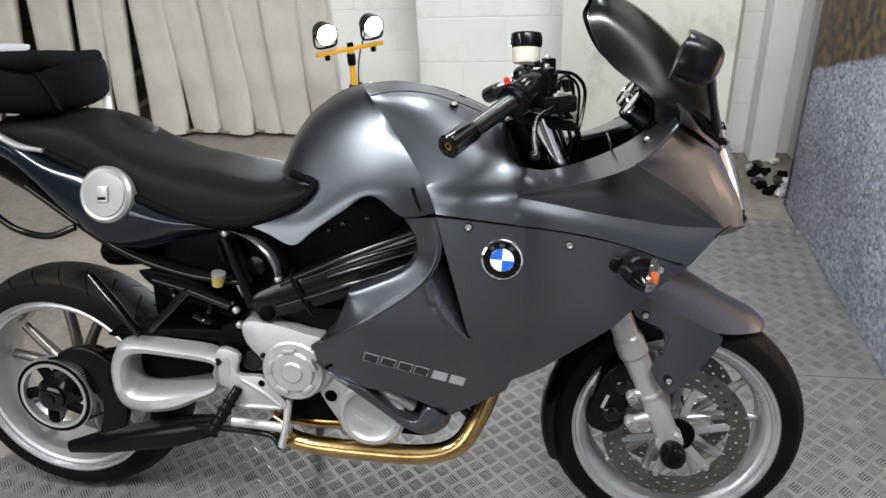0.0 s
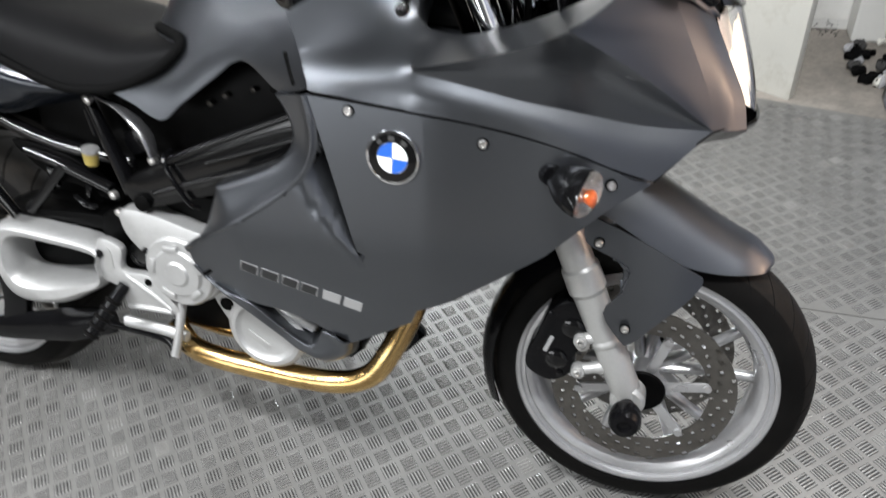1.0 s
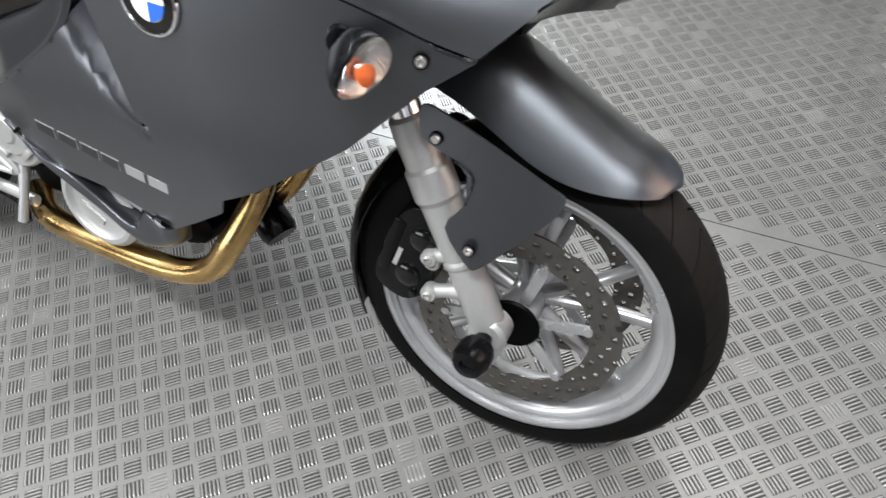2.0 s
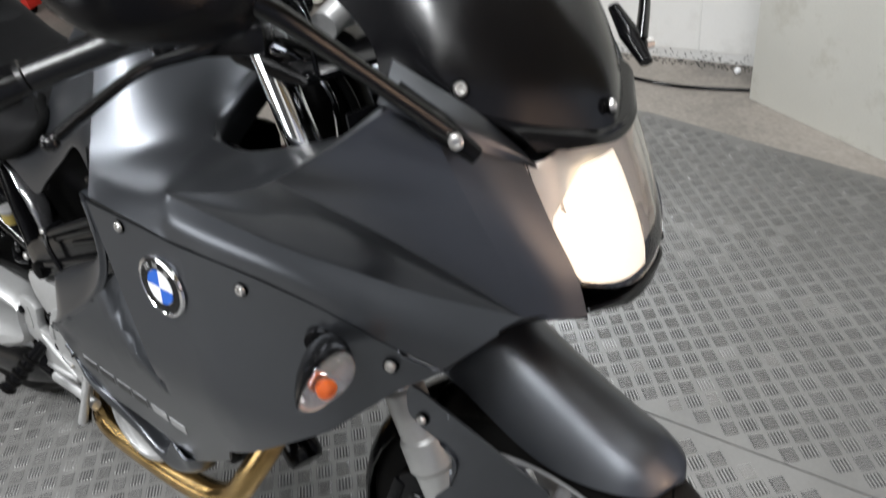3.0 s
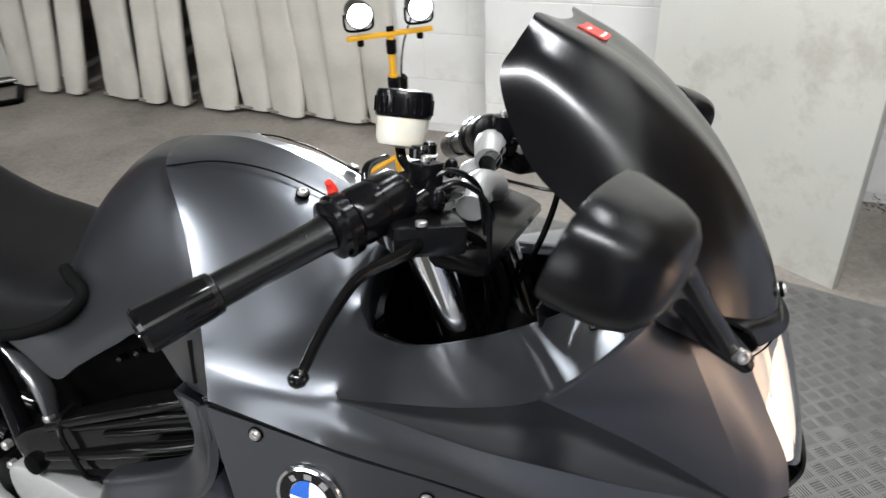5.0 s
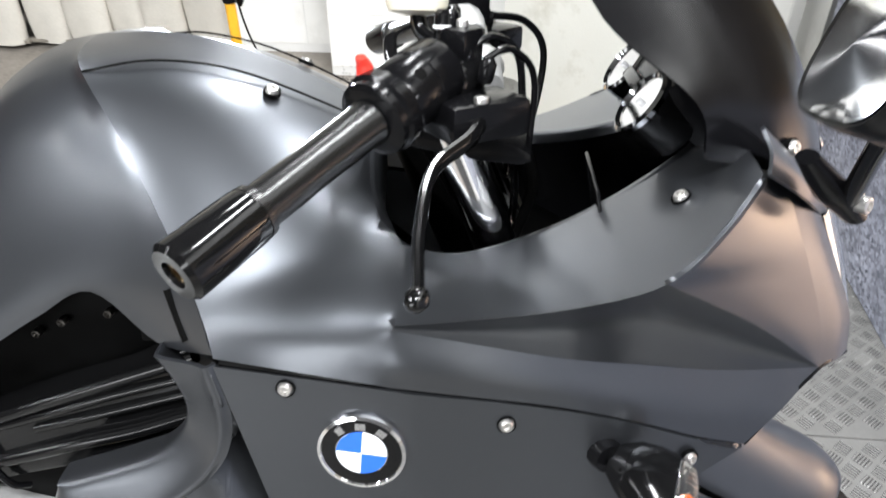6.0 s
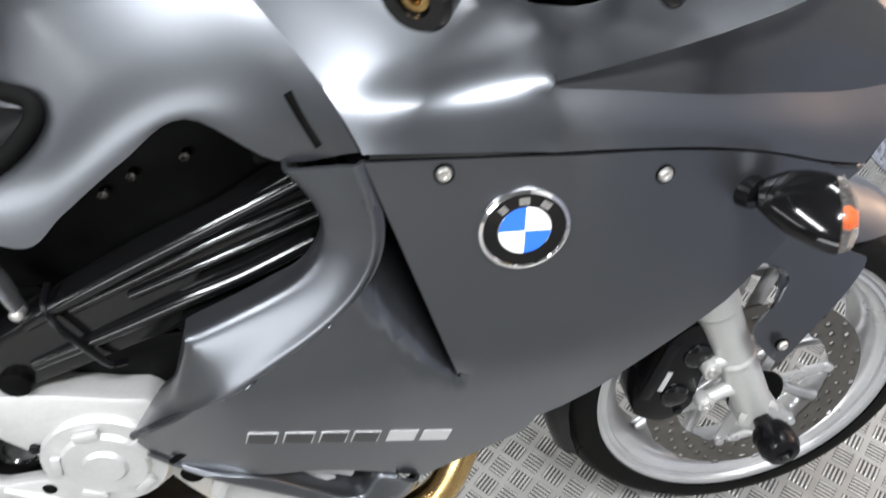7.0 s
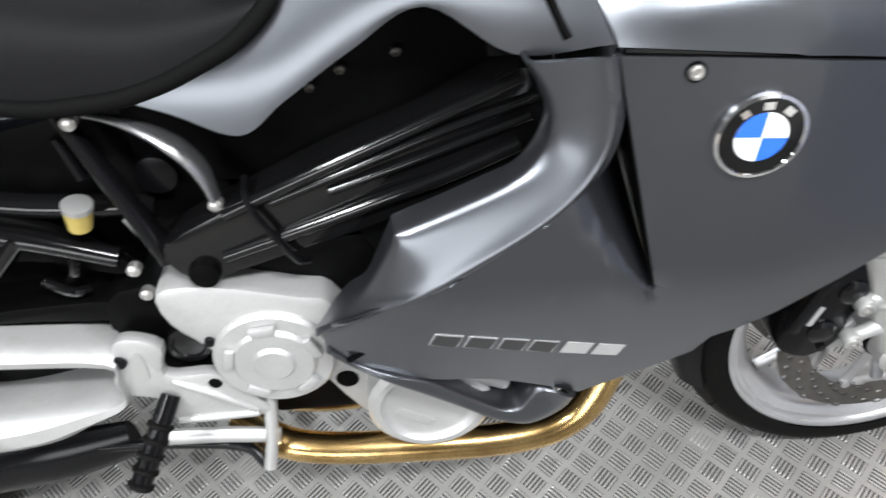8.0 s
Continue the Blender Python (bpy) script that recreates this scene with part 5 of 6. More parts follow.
    back = spline(facet_top[3:], 6)[::-1] + spline(outer, 6)[19:]
    bulge = [(a + b) / 2 + Vector((0.0, 0.002, 0.0)) * math.sin(math.pi * k / 24) for k, (a, b) in enumerate(zip(ridge, back))]
    rows = [[Vector((p.x, side * p.y, p.z)) for p in row] for row in (back, bulge, ridge)]
    nose = part("nose_side", loft(dense(rows), closed=False, cap=False), PAINT, bike, "dark grey nose flank", solid=0.004)
    inner_edge = [(0.846, 0.108, 0.800), (0.835, 0.115, 0.845), (0.810, 0.122, 0.895), (0.781, 0.125, 0.950), (0.758, 0.136, 0.986)]
    edge_fine = spline(inner_edge, 6)
    puff = [(a + b) / 2 + Vector((0.003, 0.002, 0.0)) for a, b in zip(ridge, edge_fine)]
    rows = [[Vector((p.x, side * p.y, p.z)) for p in row] for row in (ridge, puff, edge_fine)]
    part("nose_cheek", loft(dense(rows), closed=False, cap=False), PAINT, nose, "dark grey nose cheek", solid=0.004)
    plate_rows = [[(0.687, 0.196, 1.054), (0.715, 0.174, 1.030), (0.746, 0.150, 1.003), (0.780, 0.122, 0.962)], [(0.692, 0.212, 1.040), (0.724, 0.192, 1.016), (0.753, 0.165, 0.992), (0.786, 0.122, 0.955)], [(0.690, 0.225, 1.024), (0.722, 0.202, 1.002), (0.752, 0.172, 0.978), (0.786, 0.112, 0.946)]]
    part("nose_top", patch(plate_rows, 5, side), PAINT, nose, "dark grey plate beside the screen", solid=0.003)
    chin = [(0.730, side_width(0.73, 0.74), 0.744), NOSE_TIP, (0.846, 0.108, 0.800)]
    chin_low = [(0.700, 0.14, 0.735), (0.775, 0.10, 0.768), (0.832, 0.075, 0.778)]
    part("nose_chin", patch([chin, chin_low], 4, side), BLACK_SATIN, nose, "black underside of the nose", solid=0.003)
    screw((0.312, side * 0.2650, 0.830), (0, side, 0), panel)
    screw((0.502, side * 0.2520, 0.795), (0.12, side, 0), panel)
    screw((0.676, side * 0.2140, 0.738), (0.35, side, 0), panel)
    # round badge: plain quarters in a dark ring
    bo, bd = Vector((0.376, side * (side_width(0.376, 0.768) + 0.001), 0.768)), Vector((0, side, 0))
    badge = part("badge", lathe([(0.0385, -0.002), (0.0405, 0.001), (0.0395, 0.004), (0.0365, 0.005), (0.0355, 0.0035)], bo, bd, 48), CHROME, panel, "round badge with a chrome rim")
    part("badge_ring", lathe([(0.0355, 0.0), (0.0355, 0.0037), (0.0235, 0.0042), (0.0235, 0.0)], bo, bd, 48), BLACK_GLOSS, badge)
    for k in range(4):
        bm = bmesh.new()
        fan = [bo + bd * 0.0046] + [bo + bd * 0.0046 + 0.0225 * Vector((math.cos(a), 0, math.sin(a))) for a in [math.pi / 2 * (k + i / 10) - 0.08 for i in range(11)]]
        low = [p - bd * 0.004 for p in fan]
        vs, ws = [bm.verts.new(p) for p in fan], [bm.verts.new(p) for p in low]
        bm.faces.new(vs)
        for i in range(len(vs)):
            j = (i + 1) % len(vs)
            bm.faces.new((vs[i], vs[j], ws[j], ws[i]))
        part("badge_quarter", bm, WHITE if (k % 2 == 0) == (side < 0) else BLUE, badge, smooth=False)
    for k, (da, w) in enumerate(((128, 0.007), (90, 0.009), (52, 0.009))):
        a = radians(da)
        part("badge_mark", block((w, 0.002, 0.007), bo + bd * 0.0042 + 0.0295 * Vector((math.cos(a), 0, math.sin(a))), 0, Matrix.Rotation(-(a - math.pi / 2), 4, "Y")), CHROME, badge, smooth=False)
    # indicator: a drop-shaped black shell on a short stalk, its clear lens facing forward
    iroot = Vector((0.592, side * (side_width(0.592, 0.753) - 0.004), 0.753))
    ind = part("indicator", tube([iroot, iroot + Vector((0.006, side * 0.012, 0.0))], [0.017, 0.015], 14, smooth=False), BLACK_SATIN, bike, "black indicator with a clear lens")
    ic = Vector((0.646, side * 0.281, 0.750))
    ia = Vector((0.95, side * 0.31, 0.0)).normalized()
    iu = Vector((0.27, side * -0.81, 0.52))
    iu = (iu - ia * iu.dot(ia)).normalized()
    iv = ia.cross(iu).normalized()

    def drop(o, s, n=20):
        ring = []
        for k in range(n):
            q = 2 * math.pi * k / n
            ring.append(o + iu * (0.037 * s * math.cos(q)) + iv * (0.0200 * s * math.sin(q) * (1 + 0.25 * math.cos(q))))
        return ring

    stalk = iroot + Vector((0.004, side * 0.014, 0.0))
    rings = []
    for t, s in ((0.0, 0.34), (0.18, 0.60), (0.42, 0.86), (0.70, 1.0), (0.94, 1.04), (1.0, 1.02)):
        o = stalk.lerp(ic, t)
        rings.append(drop(o, s))
    part("shell", loft(rings), BLACK_GLOSS, ind, "gloss black indicator shell")
    part("reflector", loft([drop(ic + ia * 0.0012, 0.97), drop(ic + ia * 0.0022, 0.90), drop(ic + ia * 0.0015, 0.3)]), CLEAR_BOWL, ind, "pale reflector")
    lens_rings = [drop(ic + ia * h, s) for h, s in ((0.0005, 0.99), (0.006, 0.97), (0.013, 0.85), (0.017, 0.60), (0.0185, 0.30), (0.019, 0.02))]
    part("clear_lens", loft(lens_rings), LENS, ind, "clear ribbed indicator lens")
    for k in range(5):
        h = 0.30 + k * 0.13
        w = 0.0188 * math.sqrt(1 - h * h) * (1 + 0.25 * h)
        part("lens_rib", tube([ic + iu * (0.039 * h) + ia * 0.007 - iv * w, ic + iu * (0.036 * h) + ia * (0.0205 - 0.011 * h * h), ic + iu * (0.039 * h) + ia * 0.007 + iv * w], 0.0006, 6, 4), CLEAR, ind)
    part("amber_bulb", lathe([(0.002, 0.003), (0.0085, 0.004), (0.0105, 0.009), (0.007, 0.0125), (0.001, 0.014)], ic - iu * 0.004, ia, 14), AMBER, ind, "amber bulb")
    # plain bars in place of the model lettering
    for k, (u, w) in enumerate(((0.088, 0.030), (0.124, 0.030), (0.160, 0.028), (0.193, 0.028), (0.230, 0.030), (0.266, 0.030))):
        zz = 0.5515 - 0.270 * (u - 0.088)

        def bar(grow, lift):
            a, b = u - grow, u + w + grow
            drop_z = 0.270 * w
            return sheet([(a + 0.004, zz + grow), (b + 0.004, zz - drop_z + grow), (b - 0.003, zz - 0.0205 - drop_z - grow), (a - 0.003, zz - 0.0205 - grow)], lambda x, z: side_width(x, z) + lift, 0.02, side)

        letter = part("lettering_bar", bar(0.0, 0.0010), GREY_PRINT, panel, "plain silver lettering bar", smooth=False, solid=0.0008)
        if k < 4:
            part("lettering_fill", bar(-0.0016, 0.0020), DARK_PRINT, letter, "plain dark lettering bar", smooth=False, solid=0.0006)

# headlight: a clear convex lens over a bright reflector
rows = []
for i in range(9):
    t = i / 8
    z0 = 0.805 + 0.157 * t
    half = 0.109 + 0.015 * min(1.0, 1.8 * t)
    xe, xc = 0.838 - 0.056 * t ** 1.1, 0.864 - 0.047 * t ** 1.3
    rows.append([(xe + (xc - xe) * (1 - (k / 6 - 1) ** 2) ** 0.75, half * (k / 6 - 1), z0 + 0.030 * (1 - t) ** 2 * (k / 6 - 1) ** 2 - 0.010 * t * abs(k / 6 - 1) ** 3) for k in range(13)])
headlight = part("headlight", patch(rows, 2), LENS, bike, "lit headlight behind a clear lens", solid=0.003)
inset = [[(x - 0.006 - 0.016 * max(0, 1 - (y / 0.105) ** 2), y * 0.97, 0.884 + (z - 0.884) * 0.96) for x, y, z in row] for row in rows]
part("reflector", patch(inset, 2), REFLECTOR, headlight, "bright headlight reflector", solid=0.002)
# Glowing sheet behind the lens stands in for the reflector the bulb lights.
glowing = []
for i, (y0, y1) in enumerate(((-0.102, 0.012), (-0.109, 0.014), (-0.115, 0.012), (-0.118, 0.010), (-0.117, 0.006), (-0.112, 0.002), (-0.092, -0.002), (-0.066, -0.008))):
    row = []
    for k in range(8):
        y = y0 + (y1 - y0) * k / 7
        x = float(np.interp(y, [p[1] for p in rows[i]], [p[0] for p in rows[i]]))
        z = float(np.interp(y, [p[1] for p in rows[i]], [p[2] for p in rows[i]]))
        row.append((x - 0.007, y, 0.884 + (z - 0.884) * 0.94))
    glowing.append(row)
part("bulb", patch(glowing, 2), HEADLIGHT_SHEET, headlight, "glowing sheet standing in for the lit reflector", solid=0.002)
# Dark tubes added for the streaks in the lens's upper corner.
for pts in ([(0.789, -0.052, 0.950), (0.800, -0.060, 0.930), (0.812, -0.078, 0.905)], [(0.803, -0.066, 0.922), (0.806, -0.082, 0.915), (0.806, -0.090, 0.900)]):
    part("lens_streak", tube(pts, [0.004, 0.007, 0.003], 10, flat=0.5), DISC, headlight, "dark streak inside the headlight")
part("lower_trim", patch([[(0.842, -0.107, 0.801), (0.864, -0.06, 0.801), (0.869, 0, 0.801), (0.862, 0.06, 0.801), (0.838, 0.100, 0.801)], [(0.830, -0.078, 0.782), (0.856, -0.04, 0.781), (0.860, 0, 0.781), (0.852, 0.04, 0.781), (0.824, 0.070, 0.782)], [(0.76, -0.07, 0.755), (0.78, -0.03, 0.748), (0.78, 0, 0.748), (0.78, 0.03, 0.748), (0.76, 0.07, 0.755)]], 4), BLACK_SATIN, headlight, "black nose trim under the headlight", solid=0.004)

# windscreen
half_rows = [[(0.815, 0.0, 0.955), (0.800, 0.06, 0.960), (0.775, 0.115, 0.975), (0.728, 0.155, 1.000), (0.655, 0.174, 1.018)],
             [(0.795, 0.0, 1.020), (0.782, 0.06, 1.030), (0.748, 0.120, 1.045), (0.700, 0.160, 1.055), (0.640, 0.172, 1.064)],
             [(0.730, 0.0, 1.122), (0.724, 0.055, 1.130), (0.690, 0.112, 1.141), (0.640, 0.148, 1.136), (0.562, 0.160, 1.125)],
             [(0.640, 0.0, 1.204), (0.635, 0.05, 1.211), (0.610, 0.098, 1.222), (0.568, 0.136, 1.212), (0.524, 0.150, 1.200)],
             [(0.554, 0.0, 1.250), (0.552, 0.045, 1.252), (0.541, 0.090, 1.259), (0.540, 0.110, 1.252), (0.533, 0.126, 1.236)]]
rows = [[(x, -y, z) for x, y, z in r[::-1]] + r[1:] for r in half_rows]
screen = part("windscreen", patch(rows, 6), SCREEN_BLACK, bike, "dark smoked double-bubble windscreen", solid=0.004, fair=6)
for p, d in (((0.729, -0.155, 1.024), (0.6, -0.75, 0.3)), ((0.729, 0.155, 1.024), (0.6, 0.75, 0.3)), ((0.812, -0.006, 0.984), (0.95, 0, 0.3))):
    screw(p, d, screen)
smooth_rows = [spline(r, 6) for r in rows]
across_screen = [spline([r[i] for r in smooth_rows], 6) for i in range(len(smooth_rows[0]))]
lift = Vector((0.45, 0.0, 0.9)) * 0.0018
sticker = part("sticker", loft([[across_screen[i][j] + lift for j in range(21, 24)] for i in range(21, 29)], closed=False, cap=False), RED, screen, "small red sticker", solid=0.001)
for j, last in ((21, 28), (22, 26)):
    part("sticker_bar", loft([[across_screen[i][j] + lift * 1.7 + (across_screen[i][j + 1] - across_screen[i][j]) * w for w in (0.30, 0.50)] for i in range(22, last)], closed=False, cap=False), WHITE, sticker, "plain white bar", solid=0.0005)
part("inner_nose", block((0.20, 0.25, 0.07), (0.655, 0, 0.775), 0.02), BLACK_PART, bike, "black inner nose underside")
brow = [[(0.790, -0.12, 0.966), (0.815, -0.06, 0.958), (0.825, 0, 0.953), (0.815, 0.06, 0.958), (0.790, 0.12, 0.966)], [(0.770, -0.14, 0.992), (0.795, -0.07, 0.975), (0.806, 0, 0.965), (0.795, 0.07, 0.975), (0.770, 0.14, 0.992)], [(0.71, -0.15, 1.01), (0.74, -0.07, 0.995), (0.75, 0, 0.99), (0.74, 0.07, 0.995), (0.71, 0.15, 1.01)]]
part("brow", patch(brow, 4), BLACK_SATIN, screen, "black brow above the headlight", solid=0.003)

# mirrors
for side in (-1, 1):
    mc = Vector((0.679, -0.402, 1.141)) if side < 0 else Vector((0.674, 0.367, 1.102))
    size, square = (0.91, 0.60) if side < 0 else (0.84, 0.76)
    w = (Vector((0.92, -0.14, -0.33)) if side < 0 else Vector((0.86, 0.47, -0.20))).normalized()
    u = Vector((0.0, side, 0.05))
    u = (u - w * u.dot(w)).normalized()
    v = w.cross(u).normalized() * side
    rings = []
    for t, s in ((-0.034, 0.93), (-0.036, 1.0), (-0.028, 1.03), (-0.008, 1.0), (0.012, 0.95), (0.028, 0.83), (0.038, 0.62), (0.0425, 0.34), (0.044, 0.02)):
        ring = []
        for k in range(40):
            q = 2 * math.pi * k / 40
            cx, cz = math.copysign(abs(math.cos(q)) ** square, math.cos(q)), math.copysign(abs(math.sin(q)) ** (square + 0.06), math.sin(q))
            taper = 1 - (0.08 if side < 0 else 0.16) * cx
            ring.append(mc + w * (t * 0.88 * size) + u * (0.072 * size * s * cx) + v * (0.042 * size * s * cz * taper))
        rings.append(ring)
    mirror = part("mirror", loft(rings, cap=False), MIRROR_BLACK, bike, "satin black mirror housing")
    gl = [[p - w * 0.001 for p in rings[0]], [mc - w * 0.033 + (p - mc - w * -0.034) * 0.02 for p in rings[0]]]
    part("mirror_glass", loft(gl, cap=True), CHROME, mirror, "mirror glass", smooth=False)
    stem = part("mirror_stem", tube([mc - u * (0.05 * size) - v * 0.012 + w * 0.006, Vector((0.706, side * (0.352 if side < 0 else 0.325), 1.122 if side < 0 else 1.082)), Vector((0.731, side * 0.282, 1.064 if side < 0 else 1.046)), Vector((0.757, side * 0.212, 1.003))], [0.012, 0.0085, 0.0074, 0.0085], 14), BLACK_GLOSS, mirror, "gloss black mirror stem")
    part("stem_bolt", lathe([(0.0065, 0.0), (0.0065, 0.010), (0.004, 0.011), (0.0035, 0.007)], (0.762, side * 0.214, 1.000), (0.6, side * 0.75, 0.1), 14), SCREW, mirror)
    part("mirror_foot", tube([(0.712, side * 0.226, 1.040), (0.742, side * 0.212, 1.010), (0.772, side * 0.196, 0.982)], [0.010, 0.017, 0.011], 14, flat=0.7), BLACK_SATIN, mirror, "black mirror foot")

# -- cockpit --
for side in (-1, 1):
    g0, g1 = Vector((0.383, side * 0.240, 1.055)), Vector((0.292, side * 0.389, 1.004))
    bar = part("handlebar", tube([(0.455, side * 0.06, 1.065), (0.452, side * 0.12, 1.072), (0.43, side * 0.18, 1.068), g0, g0 + (g1 - g0) * 0.3], 0.012, 14), BLACK_GLOSS, bike, "black handlebar")
    gd = (g1 - g0).normalized()
    L = (g1 - g0).length
    part("grip", lathe([(0.014, -0.01), (0.019, -0.006), (0.0175, 0.004), (0.0165, 0.06), (0.0165, L * 0.60), (0.0195, L * 0.61), (0.020, L * 0.64)], g0, gd, 24), GRIP, bar, "black rubber grip")
    part("bar_end", lathe([(0.0185, L * 0.62), (0.0205, L * 0.66), (0.0215, L * 0.98), (0.018, L), (0.010, L), (0.009, L - 0.006)], g0, gd, 24), BLACK_GLOSS, bar, "gloss black bar end weight")
    part("end_screw", lathe([(0.008, L - 0.007), (0.008, L - 0.003), (0.004, L - 0.003), (0.004, L - 0.006)], g0, gd, 14), GOLD, bar)
    part("throttle_body", lathe([(0.026, -0.034), (0.032, -0.031), (0.033, -0.020), (0.030, -0.017), (0.030, -0.011), (0.024, -0.008)], g0, gd, 28), BLACK_SATIN, bar)
    sw = part("switch_housing", lathe([(0.016, -0.098), (0.027, -0.096), (0.0295, -0.090), (0.0295, -0.066), (0.0285, -0.065), (0.0285, -0.063), (0.0295, -0.062), (0.0295, -0.040), (0.027, -0.035), (0.020, -0.033)], g0, gd, 28), BLACK_SATIN, bar, "round black switch housing")
    part("housing_hole", lathe([(0.005, 0.0), (0.005, 0.0015), (0.001, 0.0016)], g0 - gd * 0.055 + Vector((0.012, side * 0.018, 0.0185)), (0.45, side * 0.62, 0.64), 14), BLACK_PART, sw)
    part("housing_screw", lathe([(0.004, 0.0), (0.004, 0.002), (0.001, 0.0022)], g0 - gd * 0.036 + Vector((0.014, side * 0.020, 0.004)), (0.5, side * 0.8, 0.2), 12), SCREW, sw)
    part("bar_clamp", block((0.030, 0.026, 0.040), g0 - gd * 0.118 + Vector((0.008, 0, 0.006)), 0.006, Matrix.Rotation(radians(-58 * side), 4, "Z")), BLACK_SATIN, bar, "black bar clamp")
    part("clamp_screw", lathe([(0.005, 0), (0.005, 0.005), (0.0025, 0.006)], g0 - gd * 0.118 + Vector((0.008, 0, 0.026)), (0, 0, 1), 12), SCREW, bar)
    part("lever", tube([(0.470, side * 0.185, 1.052), (0.462, side * 0.225, 1.044), (0.438, side * 0.270, 1.034), (0.434, side * 0.325, 1.012), (0.438, side * 0.374, 0.992)], [0.008, 0.0058, 0.0048, 0.0045, 0.0045], 10, flat=1.35), BLACK_GLOSS, bar, "gloss black hand lever")
    part("lever_ball", lathe([(0.002, -0.009), (0.0065, -0.006), (0.0085, 0.0), (0.0065, 0.006), (0.002, 0.009)], (0.438, side * 0.379, 0.990), (0.3, 1, 0.2), 14), BLACK_GLOSS, bar)
    part("master_cylinder", block((0.075, 0.055, 0.032), (0.464, side * 0.178, 1.050), 0.007, Matrix.Rotation(radians(-35 * side), 4, "Z")), BLACK_SATIN, bar, "black master cylinder")
    part("pivot_bolt", lathe([(0.006, 0), (0.006, 0.004), (0.003, 0.005)], (0.469, side * 0.200, 1.066), (0, 0, 1), 12), SCREW, bar)
    part("clamp", lathe([(0.02, -0.02), (0.022, -0.015), (0.022, 0.015), (0.02, 0.02)], (0.445, side * 0.15, 1.072), gd, 18), BLACK_GLOSS, bar)
part("kill_switch", tube([(0.380, -0.210, 1.080), (0.380, -0.210, 1.093), (0.378, -0.214, 1.101)], [0.0075, 0.0075, 0.005], 10, flat=0.7), RED, bike, "red engine stop switch")
CUP = (0.409, -0.112, 1.117)
cup = part("brake_reservoir", lathe([(0.010, 0.0), (0.0245, 0.003), (0.027, 0.009), (0.0278, 0.031), (0.028, 0.032)], CUP, (0, 0.2, 1), 28), FLUID_CUP, bike, "milky brake fluid reservoir with a black lid")
part("lid", lathe([(0.028, 0.031), (0.0298, 0.033), (0.0302, 0.055), (0.0285, 0.059), (0.010, 0.060)], CUP, (0, 0.2, 1), 28), BLACK_SATIN, cup, "black screw lid")
for k in range(24):
    a = 2 * math.pi * k / 24
    if k % 4 != 3:
        part("lid_rib", block((0.002, 0.002, 0.016), Vector(CUP) + Vector((0.0303 * math.cos(a), 0.0303 * math.sin(a) + 0.0085, 0.043 - 0.006 * math.sin(a))), 0.0006, Matrix.Rotation(radians(-11), 4, "X")), BLACK_SATIN, cup)
part("outlet", tube([(0.409, -0.114, 1.118), (0.414, -0.118, 1.106), (0.428, -0.128, 1.098), (0.452, -0.135, 1.080), (0.462, -0.155, 1.066)], 0.0055, 8), BLACK_SATIN, cup, "black reservoir hose")
part("reservoir_stay", tube([(0.405, -0.135, 1.112), (0.392, -0.155, 1.105), (0.398, -0.170, 1.085), (0.415, -0.165, 1.078)], [0.004, 0.006, 0.006, 0.005], 8, flat=0.6), BLACK_GLOSS, bike, "black reservoir bracket")
for y in (-0.128, -0.106):
    bolt = part("banjo_bolt", lathe([(0.009, 0), (0.0105, 0.003), (0.0105, 0.011), (0.0115, 0.0115), (0.0115, 0.014), (0.0105, 0.0145), (0.0105, 0.024), (0.008, 0.027)], (0.436, y, 1.098), (0, 0.1, 1), 16), BLACK_GLOSS, bike, "black rubber mount")
    part("collar", lathe([(0.0116, 0.0112), (0.0120, 0.0115), (0.0120, 0.0138), (0.0116, 0.0142)], (0.436, y, 1.098), (0, 0.1, 1), 16), WHITE, bolt, "white collar")
part("mount_plate", tube([(0.425, -0.140, 1.095), (0.438, -0.118, 1.097), (0.440, -0.095, 1.095)], 0.010, 10, flat=0.4), BLACK_GLOSS, bike, "black mount plate")
for p in ((0.452, -0.150, 1.078), (0.470, -0.165, 1.074), (0.455, -0.085, 1.085)):
    part("cable_adjuster", lathe([(0.006, 0), (0.007, 0.004), (0.007, 0.016), (0.004, 0.020)], p, (0.2, -0.1, 1), 12), BLACK_SATIN, bike, "black cable adjuster")
part("wiring", tube([(0.452, -0.150, 1.094), (0.475, -0.135, 1.105), (0.498, -0.115, 1.085), (0.505, -0.10, 1.03)], 0.0035, 8, 6), BLACK_SATIN, bike, "black wiring loom")
part("wiring", tube([(0.470, -0.165, 1.092), (0.490, -0.150, 1.098), (0.512, -0.125, 1.070), (0.512, -0.11, 1.00)], 0.003, 8, 6), BLACK_SATIN, bike, "black wiring loom")
part("top_clamp", prism(curve2([(0.38, 1.035), (0.50, 1.010), (0.505, 0.990), (0.40, 1.005)], 3, True), -0.13, 0.13, 0.006), BLACK_SATIN, bike, "black fork top clamp")
for y in (-0.105, 0.105):
    part("fork_cap", lathe([(0.022, -0.02), (0.024, 0.0), (0.024, 0.02), (0.016, 0.028), (0.010, 0.03)], fork_at(1.03, y), (-0.39, 0, 0.92), 18), CAST, bike, "silver fork cap")
part("ignition_lock", lathe([(0.022, 0), (0.024, 0.02), (0.018, 0.03)], (0.46, 0.0, 1.03), (-0.3, 0, 1), 18), CAST, bike, "silver ignition lock")
part("bar_riser", tube([(0.47, -0.05, 1.04), (0.465, 0.0, 1.055), (0.47, 0.05, 1.04)], 0.018, 12), CAST, bike, "silver handlebar riser")
